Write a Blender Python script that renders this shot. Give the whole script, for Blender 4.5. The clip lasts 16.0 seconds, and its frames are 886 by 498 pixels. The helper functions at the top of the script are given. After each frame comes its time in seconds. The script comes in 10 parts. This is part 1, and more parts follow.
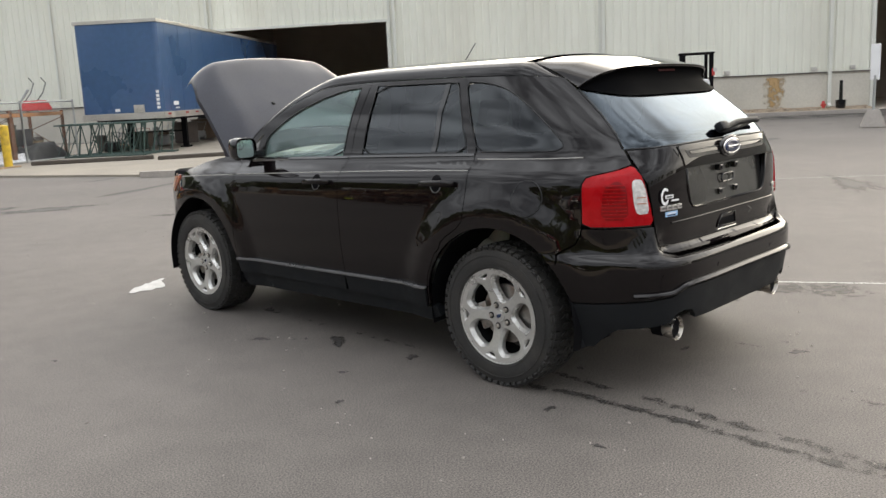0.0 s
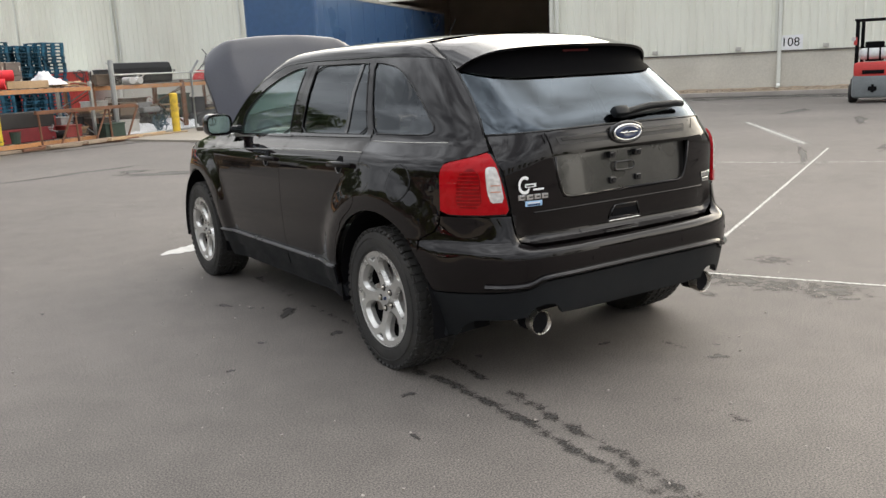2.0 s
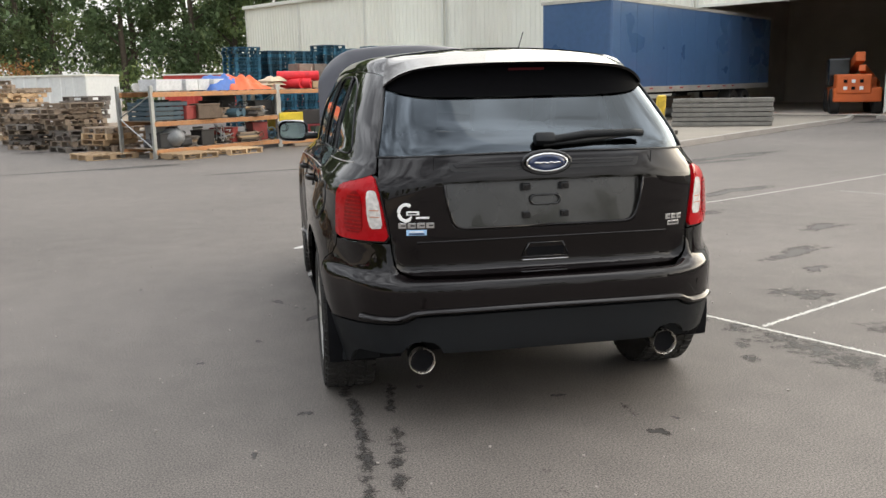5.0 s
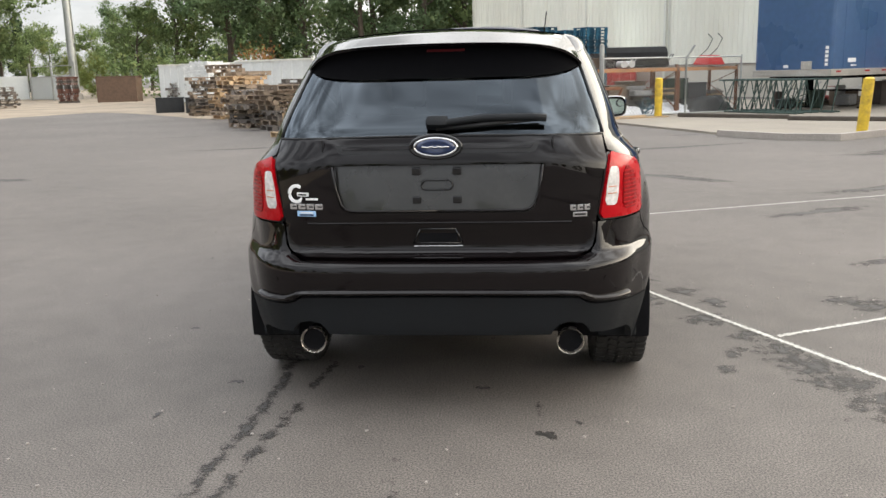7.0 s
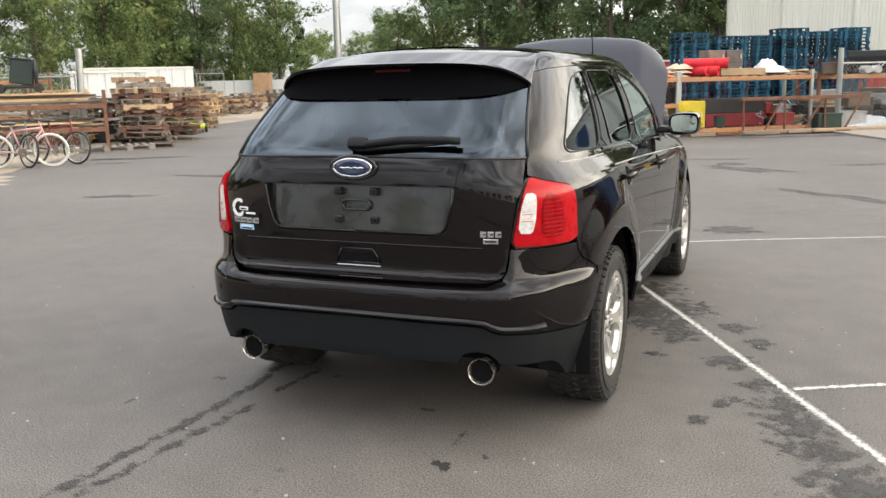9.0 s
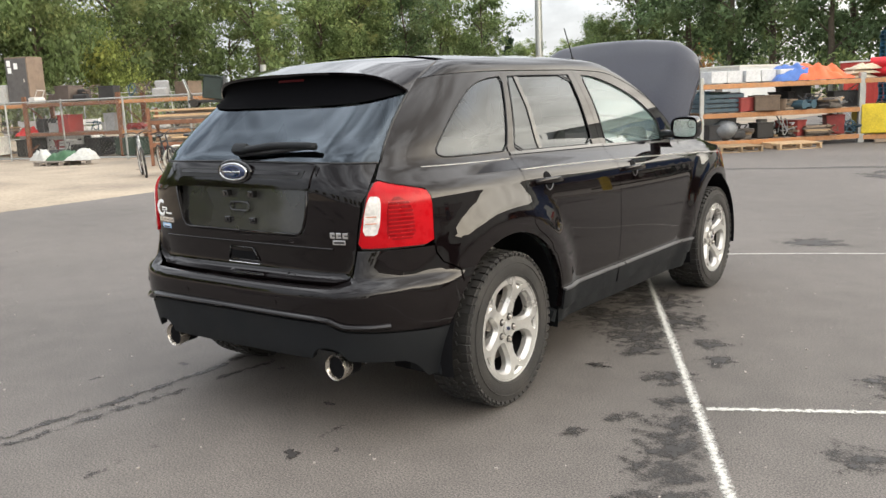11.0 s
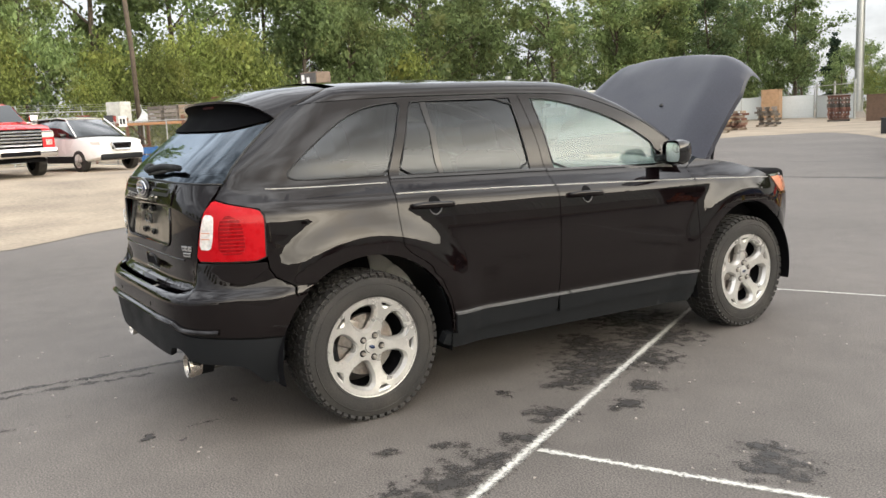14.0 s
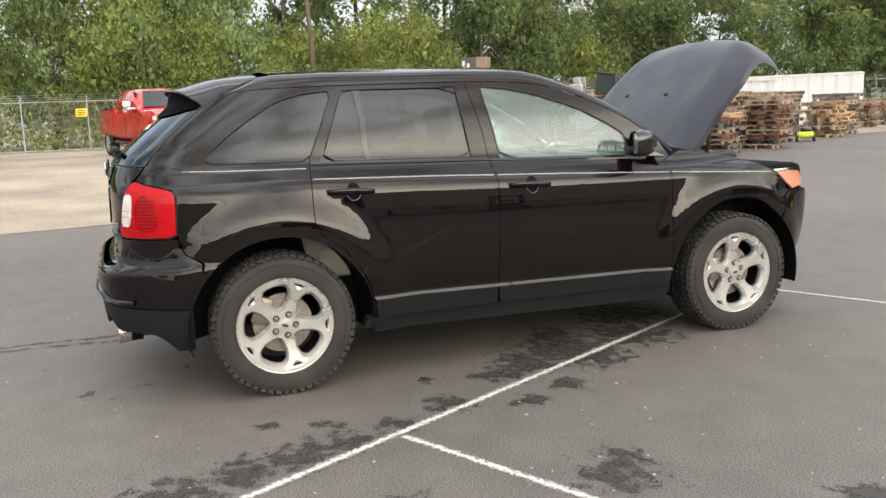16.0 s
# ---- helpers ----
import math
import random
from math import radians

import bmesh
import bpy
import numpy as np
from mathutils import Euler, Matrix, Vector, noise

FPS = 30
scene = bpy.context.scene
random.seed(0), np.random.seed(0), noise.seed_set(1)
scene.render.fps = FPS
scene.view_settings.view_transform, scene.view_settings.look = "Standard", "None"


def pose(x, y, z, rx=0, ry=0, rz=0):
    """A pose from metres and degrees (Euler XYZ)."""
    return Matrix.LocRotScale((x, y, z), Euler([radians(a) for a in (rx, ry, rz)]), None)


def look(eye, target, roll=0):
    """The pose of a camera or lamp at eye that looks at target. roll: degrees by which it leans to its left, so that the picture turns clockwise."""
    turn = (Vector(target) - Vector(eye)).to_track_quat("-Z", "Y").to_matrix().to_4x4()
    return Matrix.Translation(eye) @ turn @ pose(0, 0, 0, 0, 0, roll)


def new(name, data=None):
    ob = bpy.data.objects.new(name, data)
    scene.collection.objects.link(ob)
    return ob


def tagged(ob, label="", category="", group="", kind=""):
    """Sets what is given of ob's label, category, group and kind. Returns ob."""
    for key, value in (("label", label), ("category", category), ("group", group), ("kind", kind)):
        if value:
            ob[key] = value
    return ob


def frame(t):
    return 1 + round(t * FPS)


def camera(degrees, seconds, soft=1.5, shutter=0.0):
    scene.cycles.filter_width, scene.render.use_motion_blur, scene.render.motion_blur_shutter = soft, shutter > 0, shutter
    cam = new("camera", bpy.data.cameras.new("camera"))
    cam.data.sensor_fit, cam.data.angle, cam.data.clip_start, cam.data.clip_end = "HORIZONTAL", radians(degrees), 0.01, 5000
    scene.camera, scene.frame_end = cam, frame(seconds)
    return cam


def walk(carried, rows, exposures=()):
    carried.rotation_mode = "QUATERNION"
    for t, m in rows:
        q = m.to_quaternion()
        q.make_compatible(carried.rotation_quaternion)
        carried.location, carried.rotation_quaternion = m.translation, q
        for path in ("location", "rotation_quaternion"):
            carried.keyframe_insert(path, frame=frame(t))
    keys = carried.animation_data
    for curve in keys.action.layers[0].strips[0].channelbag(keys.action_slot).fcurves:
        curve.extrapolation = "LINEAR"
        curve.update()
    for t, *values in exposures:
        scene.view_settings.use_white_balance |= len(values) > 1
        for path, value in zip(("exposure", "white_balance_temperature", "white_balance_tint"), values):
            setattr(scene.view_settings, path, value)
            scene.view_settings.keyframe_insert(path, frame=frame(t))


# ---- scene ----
cam = camera(54.6, 16.0)
PATH = [
    (0, (-4.185, -2.78, 1.516), (-2.772, -1.412, 1.155), -2.7),
    (0.5, (-3.912, -3.107, 1.509), (-2.586, -1.657, 1.134), -2.8),
    (1, (-3.632, -3.303, 1.488), (-2.387, -1.785, 1.104), -2.9),
    (1.5, (-3.304, -3.496, 1.522), (-2.146, -1.915, 1.124), -2.9),
    (2, (-2.994, -3.757, 1.514), (-1.928, -2.115, 1.102), -2.7),
    (2.5, (-2.648, -3.863, 1.48), (-1.677, -2.165, 1.064), -2.4),
    (3, (-2.335, -3.994, 1.506), (-1.478, -2.235, 1.091), -2.1),
    (3.5, (-2.033, -4.21, 1.508), (-1.3, -2.392, 1.111), -1.6),
    (6, (-0.384, -4.359, 1.509), (-0.279, -2.399, 1.125), -1.4),
    (6.5, (0.013, -4.419, 1.499), (-0.019, -2.459, 1.103), -1.4),
    (7, (0.347, -4.336, 1.477), (0.167, -2.385, 1.074), -1.4),
    (7.5, (0.7, -4.236, 1.505), (0.369, -2.306, 1.099), -1.3),
    (8, (1.089, -4.232, 1.511), (0.599, -2.337, 1.103), -1.1),
    (8.5, (1.387, -4.111, 1.502), (0.769, -2.25, 1.108), -1.1),
    (9, (1.703, -3.977, 1.523), (0.957, -2.161, 1.139), -1.3),
    (11.5, (3.309, -3.14, 1.463), (2.037, -1.636, 1.116), -2.4),
    (12, (3.53, -2.908, 1.478), (2.165, -1.487, 1.134), -2.2),
    (12.5, (3.844, -2.695, 1.46), (2.389, -1.361, 1.139), -2.4),
    (13, (4.07, -2.448, 1.452), (2.541, -1.197, 1.144), -2.5),
    (13.5, (4.28, -2.166, 1.481), (2.682, -1.003, 1.175), -2.6),
    (14, (4.592, -1.911, 1.471), (2.928, -0.844, 1.168), -2.5),
    (14.5, (4.744, -1.638, 1.458), (3.026, -0.662, 1.15), -2.2),
    (15, (4.913, -1.322, 1.472), (3.143, -0.446, 1.156), -2.0),
    (15.5, (5.151, -1.017, 1.466), (3.336, -0.242, 1.146), -2.0),
    (16, (5.268, -0.693, 1.434), (3.412, -0.02, 1.115), -2.1),
]
walk(cam, [(t, look(eye, target, roll)) for t, eye, target, roll in PATH],
     exposures=[(0, 1.28), (3.5, 1.28), (6, 1.38), (7, 1.42), (9, 1.53), (11.5, 1.48), (16, 1.46)])


# ---- world and light ----
SUN_AZ, SUN_EL = 74.0, 24.0   # degrees from +y towards +x, and above the horizon
_a, _e = radians(SUN_AZ), radians(SUN_EL)
SUN_DIR = (math.sin(_a) * math.cos(_e), math.cos(_a) * math.cos(_e), math.sin(_e))
world = bpy.data.worlds.new("overcast_sky")
scene.world = world
world.use_nodes = True
wn, wl = world.node_tree.nodes, world.node_tree.links
wn.clear()
w_out, w_bg = wn.new("ShaderNodeOutputWorld"), wn.new("ShaderNodeBackground")
w_sky = wn.new("ShaderNodeTexSky")
w_sky.sky_type, w_sky.sun_disc = "NISHITA", False
w_sky.sun_elevation, w_sky.sun_rotation = _e, _a
w_sky.dust_density, w_sky.air_density = 3.0, 1.0
w_co, w_map, w_xyz = wn.new("ShaderNodeTexCoord"), wn.new("ShaderNodeMapping"), wn.new("ShaderNodeSeparateXYZ")
w_map.inputs["Scale"].default_value = (1.0, 1.0, 1.0)
w_noise = wn.new("ShaderNodeTexNoise")
w_noise.inputs["Scale"].default_value, w_noise.inputs["Detail"].default_value = 3.2, 7.0
w_noise.inputs["Roughness"].default_value, w_noise.inputs["Distortion"].default_value = 0.55, 0.6
wl.new(w_map.outputs["Vector"], w_noise.inputs["Vector"])
wl.new(w_co.outputs["Generated"], w_xyz.inputs["Vector"])


def w_math(op, a, b=0.0, c=0.0):
    """One arithmetic node of the sky."""
    nd = wn.new("ShaderNodeMath")
    nd.operation = op
    for k, v in enumerate((a, b, c)):
        if isinstance(v, (int, float)):
            nd.inputs[k].default_value = v
        else:
            wl.new(v, nd.inputs[k])
    return nd.outputs[0]


# clouds lie on a flat layer overhead
w_lay = w_math("DIVIDE", 1.0, w_math("ADD", w_math("MAXIMUM", w_xyz.outputs["Z"], 0.0), 0.30))
w_flat = wn.new("ShaderNodeVectorMath")
w_flat.operation = "SCALE"
wl.new(w_co.outputs["Generated"], w_flat.inputs[0])
wl.new(w_lay, w_flat.inputs["Scale"])
wl.new(w_flat.outputs[0], w_map.inputs["Vector"])
w_dot = wn.new("ShaderNodeVectorMath")
w_dot.operation = "DOT_PRODUCT"
w_dot.inputs[1].default_value = (math.sin(_a), math.cos(_a), 0.0)
wl.new(w_co.outputs["Generated"], w_dot.inputs[0])
w_up = w_math("MAXIMUM", w_xyz.outputs["Z"], 0.0)
w_cloud = w_math("MULTIPLY_ADD", w_math("SUBTRACT", w_noise.outputs["Fac"], 0.5), 5.0, 1.0)
w_cloud = w_math("MINIMUM", w_math("MAXIMUM", w_cloud, 0.40), 2.2)
# the clouds fade into haze towards the horizon
w_cloud = w_math("MULTIPLY_ADD", w_math("SUBTRACT", w_cloud, 1.0), w_math("MINIMUM", w_math("MULTIPLY_ADD", w_up, 1.6, 0.12), 1.0), 1.0)
w_side = w_math("MULTIPLY_ADD", w_dot.outputs["Value"], 0.5, 0.5)
w_glow = w_math("POWER", w_math("MAXIMUM", w_side, 0.0), 5.0)
# the deck ends in a ragged edge about thirty degrees up; below it the sky is open and bright towards the sun
w_deck = wn.new("ShaderNodeMapRange")
w_deck.interpolation_type = "SMOOTHSTEP"
w_deck.inputs["From Min"].default_value, w_deck.inputs["From Max"].default_value = 0.30, 0.58
wl.new(w_math("MULTIPLY_ADD", w_math("SUBTRACT", w_noise.outputs["Fac"], 0.5), 0.5, w_up), w_deck.inputs["Value"])
w_open = w_math("SUBTRACT", 1.0, w_deck.outputs["Result"])
w_cool, w_warm, w_sum, w_mix = (wn.new("ShaderNodeVectorMath"), wn.new("ShaderNodeVectorMath"), wn.new("ShaderNodeVectorMath"), wn.new("ShaderNodeMix"))
w_cool.operation = w_warm.operation = "SCALE"
w_cool.inputs[0].default_value, w_warm.inputs[0].default_value = (0.98, 1.0, 1.03), (1.0, 0.89, 0.70)
wl.new(w_math("MULTIPLY", w_cloud, w_math("MULTIPLY_ADD", w_up, 5.9, 2.35)), w_cool.inputs["Scale"])
wl.new(w_math("MULTIPLY", w_math("MULTIPLY", w_glow, w_math("MULTIPLY_ADD", w_open, 0.9, 0.1)), w_math("MULTIPLY_ADD", w_cloud, 19.0, 6.0)), w_warm.inputs["Scale"])
wl.new(w_cool.outputs[0], w_sum.inputs[0])
wl.new(w_warm.outputs[0], w_sum.inputs[1])
w_mix.data_type = "RGBA"
w_mix.inputs["Factor"].default_value = 0.88
wl.new(w_sky.outputs["Color"], w_mix.inputs["A"])
wl.new(w_sum.outputs[0], w_mix.inputs["B"])
wl.new(w_mix.outputs["Result"], w_bg.inputs["Color"])
w_bg.inputs["Strength"].default_value = 0.12
wl.new(w_bg.outputs["Background"], w_out.inputs["Surface"])

sun_data = bpy.data.lights.new("sun", "SUN")
sun_data.energy, sun_data.angle, sun_data.color = 0.6, radians(110), (1.0, 0.90, 0.74)
sun = new("sun", sun_data)
sun.matrix_world = look((30 * math.sin(_a), 30 * math.cos(_a), 30 * math.tan(_e)), (0, 0, 0))


# ---- materials ----
def node_mat(name):
    m = bpy.data.materials.new(name)
    m.use_nodes = True
    nt = m.node_tree
    return m, nt.nodes, nt.links, nt.nodes["Principled BSDF"]


def surface(name, base, rough=0.6, metal=0.0, var=0.18, scale=2.0, fine=40.0, bump=0.0, coat=0.0, coat_rough=0.03,
            spec=0.5, tint=None, tint_amount=0.0, tint_scale=1.5, island=0.0, each=0.0, trans=0.0, ior=1.45, alpha=1.0,
            stretch=(1, 1, 1), rough_var=0.1):
    """A material with colour and gloss that vary at two scales, an optional second tint in patches, and fine relief."""
    m, n, l, p = node_mat(name)
    co, mp = n.new("ShaderNodeTexCoord"), n.new("ShaderNodeMapping")
    mp.inputs["Scale"].default_value = stretch
    l.new(co.outputs["Object"], mp.inputs["Vector"])
    big, small = n.new("ShaderNodeTexNoise"), n.new("ShaderNodeTexNoise")
    big.inputs["Scale"].default_value, big.inputs["Detail"].default_value = scale, 5
    small.inputs["Scale"].default_value, small.inputs["Detail"].default_value = fine, 4
    l.new(mp.outputs["Vector"], big.inputs["Vector"])
    l.new(mp.outputs["Vector"], small.inputs["Vector"])
    add = n.new("ShaderNodeMath")
    add.operation = "ADD"
    l.new(big.outputs["Fac"], add.inputs[0])
    l.new(small.outputs["Fac"], add.inputs[1])
    rng = n.new("ShaderNodeMapRange")
    rng.inputs["From Min"].default_value, rng.inputs["From Max"].default_value = 0.65, 1.35
    rng.inputs["To Min"].default_value, rng.inputs["To Max"].default_value = 1 - var, 1 + var
    l.new(add.outputs[0], rng.inputs["Value"])
    last = rng.outputs["Result"]
    for amount, node, socket in ((island, "ShaderNodeNewGeometry", "Random Per Island"), (each, "ShaderNodeObjectInfo", "Random")):
        if amount:
            rnd, r2, mul = n.new(node), n.new("ShaderNodeMapRange"), n.new("ShaderNodeMath")
            r2.inputs["To Min"].default_value, r2.inputs["To Max"].default_value = 1 - amount, 1 + amount
            l.new(rnd.outputs[socket], r2.inputs["Value"])
            mul.operation = "MULTIPLY"
            l.new(last, mul.inputs[0])
            l.new(r2.outputs["Result"], mul.inputs[1])
            last = mul.outputs[0]
    col = n.new("ShaderNodeMix")
    col.data_type, col.blend_type = "RGBA", "MULTIPLY"
    col.inputs["Factor"].default_value = 1.0
    col.inputs["A"].default_value = (*base, 1)
    if tint is not None:
        tn, tr, tm = n.new("ShaderNodeTexNoise"), n.new("ShaderNodeMapRange"), n.new("ShaderNodeMix")
        tn.inputs["Scale"].default_value, tn.inputs["Detail"].default_value = tint_scale, 6
        l.new(mp.outputs["Vector"], tn.inputs["Vector"])
        tr.inputs["From Min"].default_value, tr.inputs["From Max"].default_value = 0.45, 0.68
        tr.inputs["To Max"].default_value = tint_amount
        l.new(tn.outputs["Fac"], tr.inputs["Value"])
        tm.data_type = "RGBA"
        tm.inputs["A"].default_value, tm.inputs["B"].default_value = (*base, 1), (*tint, 1)
        l.new(tr.outputs["Result"], tm.inputs["Factor"])
        l.new(tm.outputs["Result"], col.inputs["A"])
    l.new(last, col.inputs["B"])
    l.new(col.outputs["Result"], p.inputs["Base Color"])
    rr = n.new("ShaderNodeMapRange")
    rr.inputs["From Min"].default_value, rr.inputs["From Max"].default_value = 0.3, 0.7
    rr.inputs["To Min"].default_value, rr.inputs["To Max"].default_value = max(rough - rough_var, 0.01), min(rough + rough_var, 1)
    l.new(big.outputs["Fac"], rr.inputs["Value"])
    l.new(rr.outputs["Result"], p.inputs["Roughness"])
    p.inputs["Metallic"].default_value = metal
    p.inputs["Specular IOR Level"].default_value = spec
    p.inputs["Coat Weight"].default_value, p.inputs["Coat Roughness"].default_value = coat, coat_rough
    p.inputs["Coat IOR"].default_value = 1.42
    p.inputs["Transmission Weight"].default_value, p.inputs["IOR"].default_value = trans, ior
    p.inputs["Alpha"].default_value = alpha
    if bump:
        b = n.new("ShaderNodeBump")
        b.inputs["Strength"].default_value, b.inputs["Distance"].default_value = bump, 0.01
        l.new(small.outputs["Fac"], b.inputs["Height"])
        l.new(b.outputs["Normal"], p.inputs["Normal"])
    return m


def glass(name, colour, see, rough=0.02, sky_haze=0.0, ior=1.62, sheen=(0.9, 0.95, 1.0)):
    """Window glass: a clear or tinted pane with real gloss, and an optional pale mix for sky brightness."""
    m, n, l, p = node_mat(name)
    out = n["Material Output"]
    tr, gl, mx, fr = n.new("ShaderNodeBsdfTransparent"), n.new("ShaderNodeBsdfGlossy"), n.new("ShaderNodeMixShader"), n.new("ShaderNodeFresnel")
    tr.inputs["Color"].default_value = (*[c * see for c in colour], 1)
    gl.inputs["Roughness"].default_value = rough
    gl.inputs["Color"].default_value = (*sheen, 1)
    fr.inputs["IOR"].default_value = ior
    l.new(fr.outputs["Fac"], mx.inputs["Fac"])
    body = tr
    if sky_haze:
        film, m2, dif, m3 = n.new("ShaderNodeBsdfTranslucent"), n.new("ShaderNodeMixShader"), n.new("ShaderNodeBsdfDiffuse"), n.new("ShaderNodeMixShader")
        dif.inputs["Color"].default_value = (*[0.9 * c for c in colour], 1)
        l.new(film.outputs["BSDF"], m3.inputs[1])
        l.new(dif.outputs["BSDF"], m3.inputs[2])
        film.inputs["Color"].default_value = (*[0.9 * c for c in colour], 1)
        m2.inputs["Fac"].default_value = sky_haze
        l.new(tr.outputs["BSDF"], m2.inputs[1])
        l.new(m3.outputs[0], m2.inputs[2])
        body = m2
    l.new(body.outputs[0], mx.inputs[1])
    l.new(gl.outputs["BSDF"], mx.inputs[2])
    l.new(mx.outputs["Shader"], out.inputs["Surface"])
    return m


PAINT = surface("dark_brown_black_paint", (0.0042, 0.0027, 0.0030), rough=0.55, metal=0.0, var=0.15, scale=3, fine=220, coat=1.0, coat_rough=0.02, rough_var=0.05, spec=0.0)
# body paint made greyer and bluer for the sky's sheen on the tilted hood
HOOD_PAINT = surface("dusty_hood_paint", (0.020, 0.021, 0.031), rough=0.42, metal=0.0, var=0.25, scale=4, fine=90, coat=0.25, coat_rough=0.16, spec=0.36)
PLASTIC = surface("black_textured_plastic", (0.0075, 0.0088, 0.0105), rough=0.6, var=0.2, scale=6, fine=300, bump=0.15, spec=0.28)
SPOILER_BLACK = surface("matt_black_plastic", (0.0025, 0.0025, 0.003), rough=0.7, var=0.2, spec=0.02)
# base and patches lifted for the sky mirrored in the plate field
RECESS = surface("dusty_gloss_plastic", (0.014, 0.013, 0.012), rough=0.3, var=0.3, scale=6, fine=60, coat=1.0, coat_rough=0.04, tint=(0.026, 0.024, 0.022), tint_amount=0.5, tint_scale=9)
BRIGHT_EDGE = surface("satin_grey_trim", (0.20, 0.20, 0.205), rough=0.32, metal=0.5, var=0.1)
PALE_LINE = surface("pale_pinstripe", (0.34, 0.33, 0.31), rough=0.35, var=0.08)
GLOSS_BLACK = surface("gloss_black", (0.006, 0.006, 0.007), rough=0.12, var=0.1, coat=0.6)
DARK = surface("black_underside", (0.006, 0.006, 0.007), rough=0.8, var=0.3, spec=0.1)
RUBBER = surface("tyre_rubber", (0.022, 0.021, 0.020), rough=0.75, var=0.35, scale=9, fine=120, bump=0.25, tint=(0.05, 0.045, 0.04), tint_amount=0.5, tint_scale=6)
SEAL = surface("rubber_seal", (0.010, 0.010, 0.011), rough=0.5, var=0.2)
ALLOY = surface("silver_alloy", (0.53, 0.522, 0.50), rough=0.32, metal=0.65, var=0.10, scale=12, fine=90, coat=0.3, coat_rough=0.1)
STEEL = surface("dull_steel", (0.30, 0.28, 0.26), rough=0.45, metal=0.9, var=0.3, scale=10, fine=60, tint=(0.16, 0.08, 0.04), tint_amount=0.5, tint_scale=14)
CHROME = surface("chrome", (0.75, 0.75, 0.76), rough=0.10, metal=1.0, var=0.06, rough_var=0.05)
BROWN_STEEL = surface("heat_stained_exhaust_steel", (0.46, 0.425, 0.38), rough=0.27, metal=0.9, var=0.25, scale=18, fine=80)
RED_LENS = surface("red_lamp_lens", (0.36, 0.002, 0.006), rough=0.3, var=0.12, scale=25, fine=140, coat=0.35, spec=0.1)
RED_DARK = surface("deep_red_lamp_lens", (0.19, 0.001, 0.003), spec=0.1, rough=0.3, var=0.15, scale=30, fine=140, coat=0.35)
DIM_RED = surface("unlit_brake_lamp", (0.045, 0.003, 0.004), rough=0.5, var=0.15, spec=0.1)
WHITE_LENS = surface("clear_lamp_lens", (0.62, 0.60, 0.58), rough=0.12, var=0.25, scale=30, fine=60, coat=1.0)
AMBER_LENS = surface("amber_lamp_lens", (0.55, 0.22, 0.13), rough=0.15, var=0.2, scale=30, fine=90, coat=1.0)
BADGE_BLUE = surface("dark_blue_enamel", (0.010, 0.022, 0.07), rough=0.12, var=0.1, coat=1.0)
WHITE_VINYL = surface("white_vinyl", (0.80, 0.80, 0.80), rough=0.4, var=0.04)
BLUE_VINYL = surface("pale_blue_vinyl", (0.35, 0.55, 0.80), rough=0.4, var=0.05)
TINTED = glass("privacy_glass", (0.95, 0.93, 0.90), 0.11, ior=1.56)
# pale translucent mix stands in for bright sky seen in the front glass
CLEAR = glass("green_tint_glass", (0.76, 1.0, 0.95), 0.94, sky_haze=0.20)
BACK_GLASS = glass("dark_rear_glass", (0.85, 0.9, 0.95), 0.07, ior=1.66, sheen=(0.76, 0.88, 1.0))
FABRIC = surface("light_grey_seat_cloth", (0.46, 0.45, 0.40), rough=0.9, var=0.15, fine=200, bump=0.1)
TRIM_GREY = surface("grey_cabin_plastic", (0.20, 0.20, 0.19), rough=0.6, var=0.15)
HEADLINER = surface("headliner", (0.38, 0.37, 0.35), rough=0.95, var=0.08)


# ---- mesh helpers ----
def finish(name, bm, material, smooth=False, angle=None):
    me = bpy.data.meshes.new(name)
    bm.normal_update()
    bm.to_mesh(me)
    bm.free()
    me.materials.append(material)
    if "true_normal" in me.attributes:
        exact = [tuple(d.vector) for d in me.attributes["true_normal"].data]
        outer = [d.value for d in me.attributes["outer_face"].data]
        loops = []
        for p in me.polygons:
            loops += [exact[i] if outer[p.index] else tuple(p.normal) for i in p.vertices]
        me.normals_split_custom_set(loops)
        me.attributes.remove(me.attributes["true_normal"])
        me.attributes.remove(me.attributes["outer_face"])
    if smooth:
        me.polygons.foreach_set("use_smooth", [True] * len(me.polygons))
        if angle is not None:
            me.set_sharp_from_angle(angle=radians(angle))
    return me


def part(name, bm, material, parent=None, label="", smooth=False, angle=None):
    ob = new(name, finish(name, bm, material, smooth, angle))
    if parent is not None:
        ob.parent = parent
    if label:
        ob["label"] = label
    return ob


def thing(name, label, category, group="", kind="", at=(0, 0, 0), turn=0.0):
    """An Empty at a thing's base, which parents its parts."""
    ob = new(name)
    ob.empty_display_size = 0.2
    ob.matrix_basis = pose(*at, 0, 0, turn)
    return tagged(ob, label, category, group, kind)


def box(bm, centre, size, turn=None, bevel=0.0, tag=None):
    """Adds a box; turn is a Matrix about its centre; bevel rounds its edges."""
    made = bmesh.ops.create_cube(bm, size=1.0)["verts"]
    m = Matrix.Translation(centre) @ (turn.to_4x4() if turn is not None else Matrix.Identity(4)) @ Matrix.Diagonal((*size, 1))
    bmesh.ops.transform(bm, matrix=m, verts=made)
    if bevel:
        edges = list({e for v in made for e in v.link_edges})
        bmesh.ops.bevel(bm, geom=edges, offset=bevel, segments=2, affect="EDGES", profile=0.5)
    return made


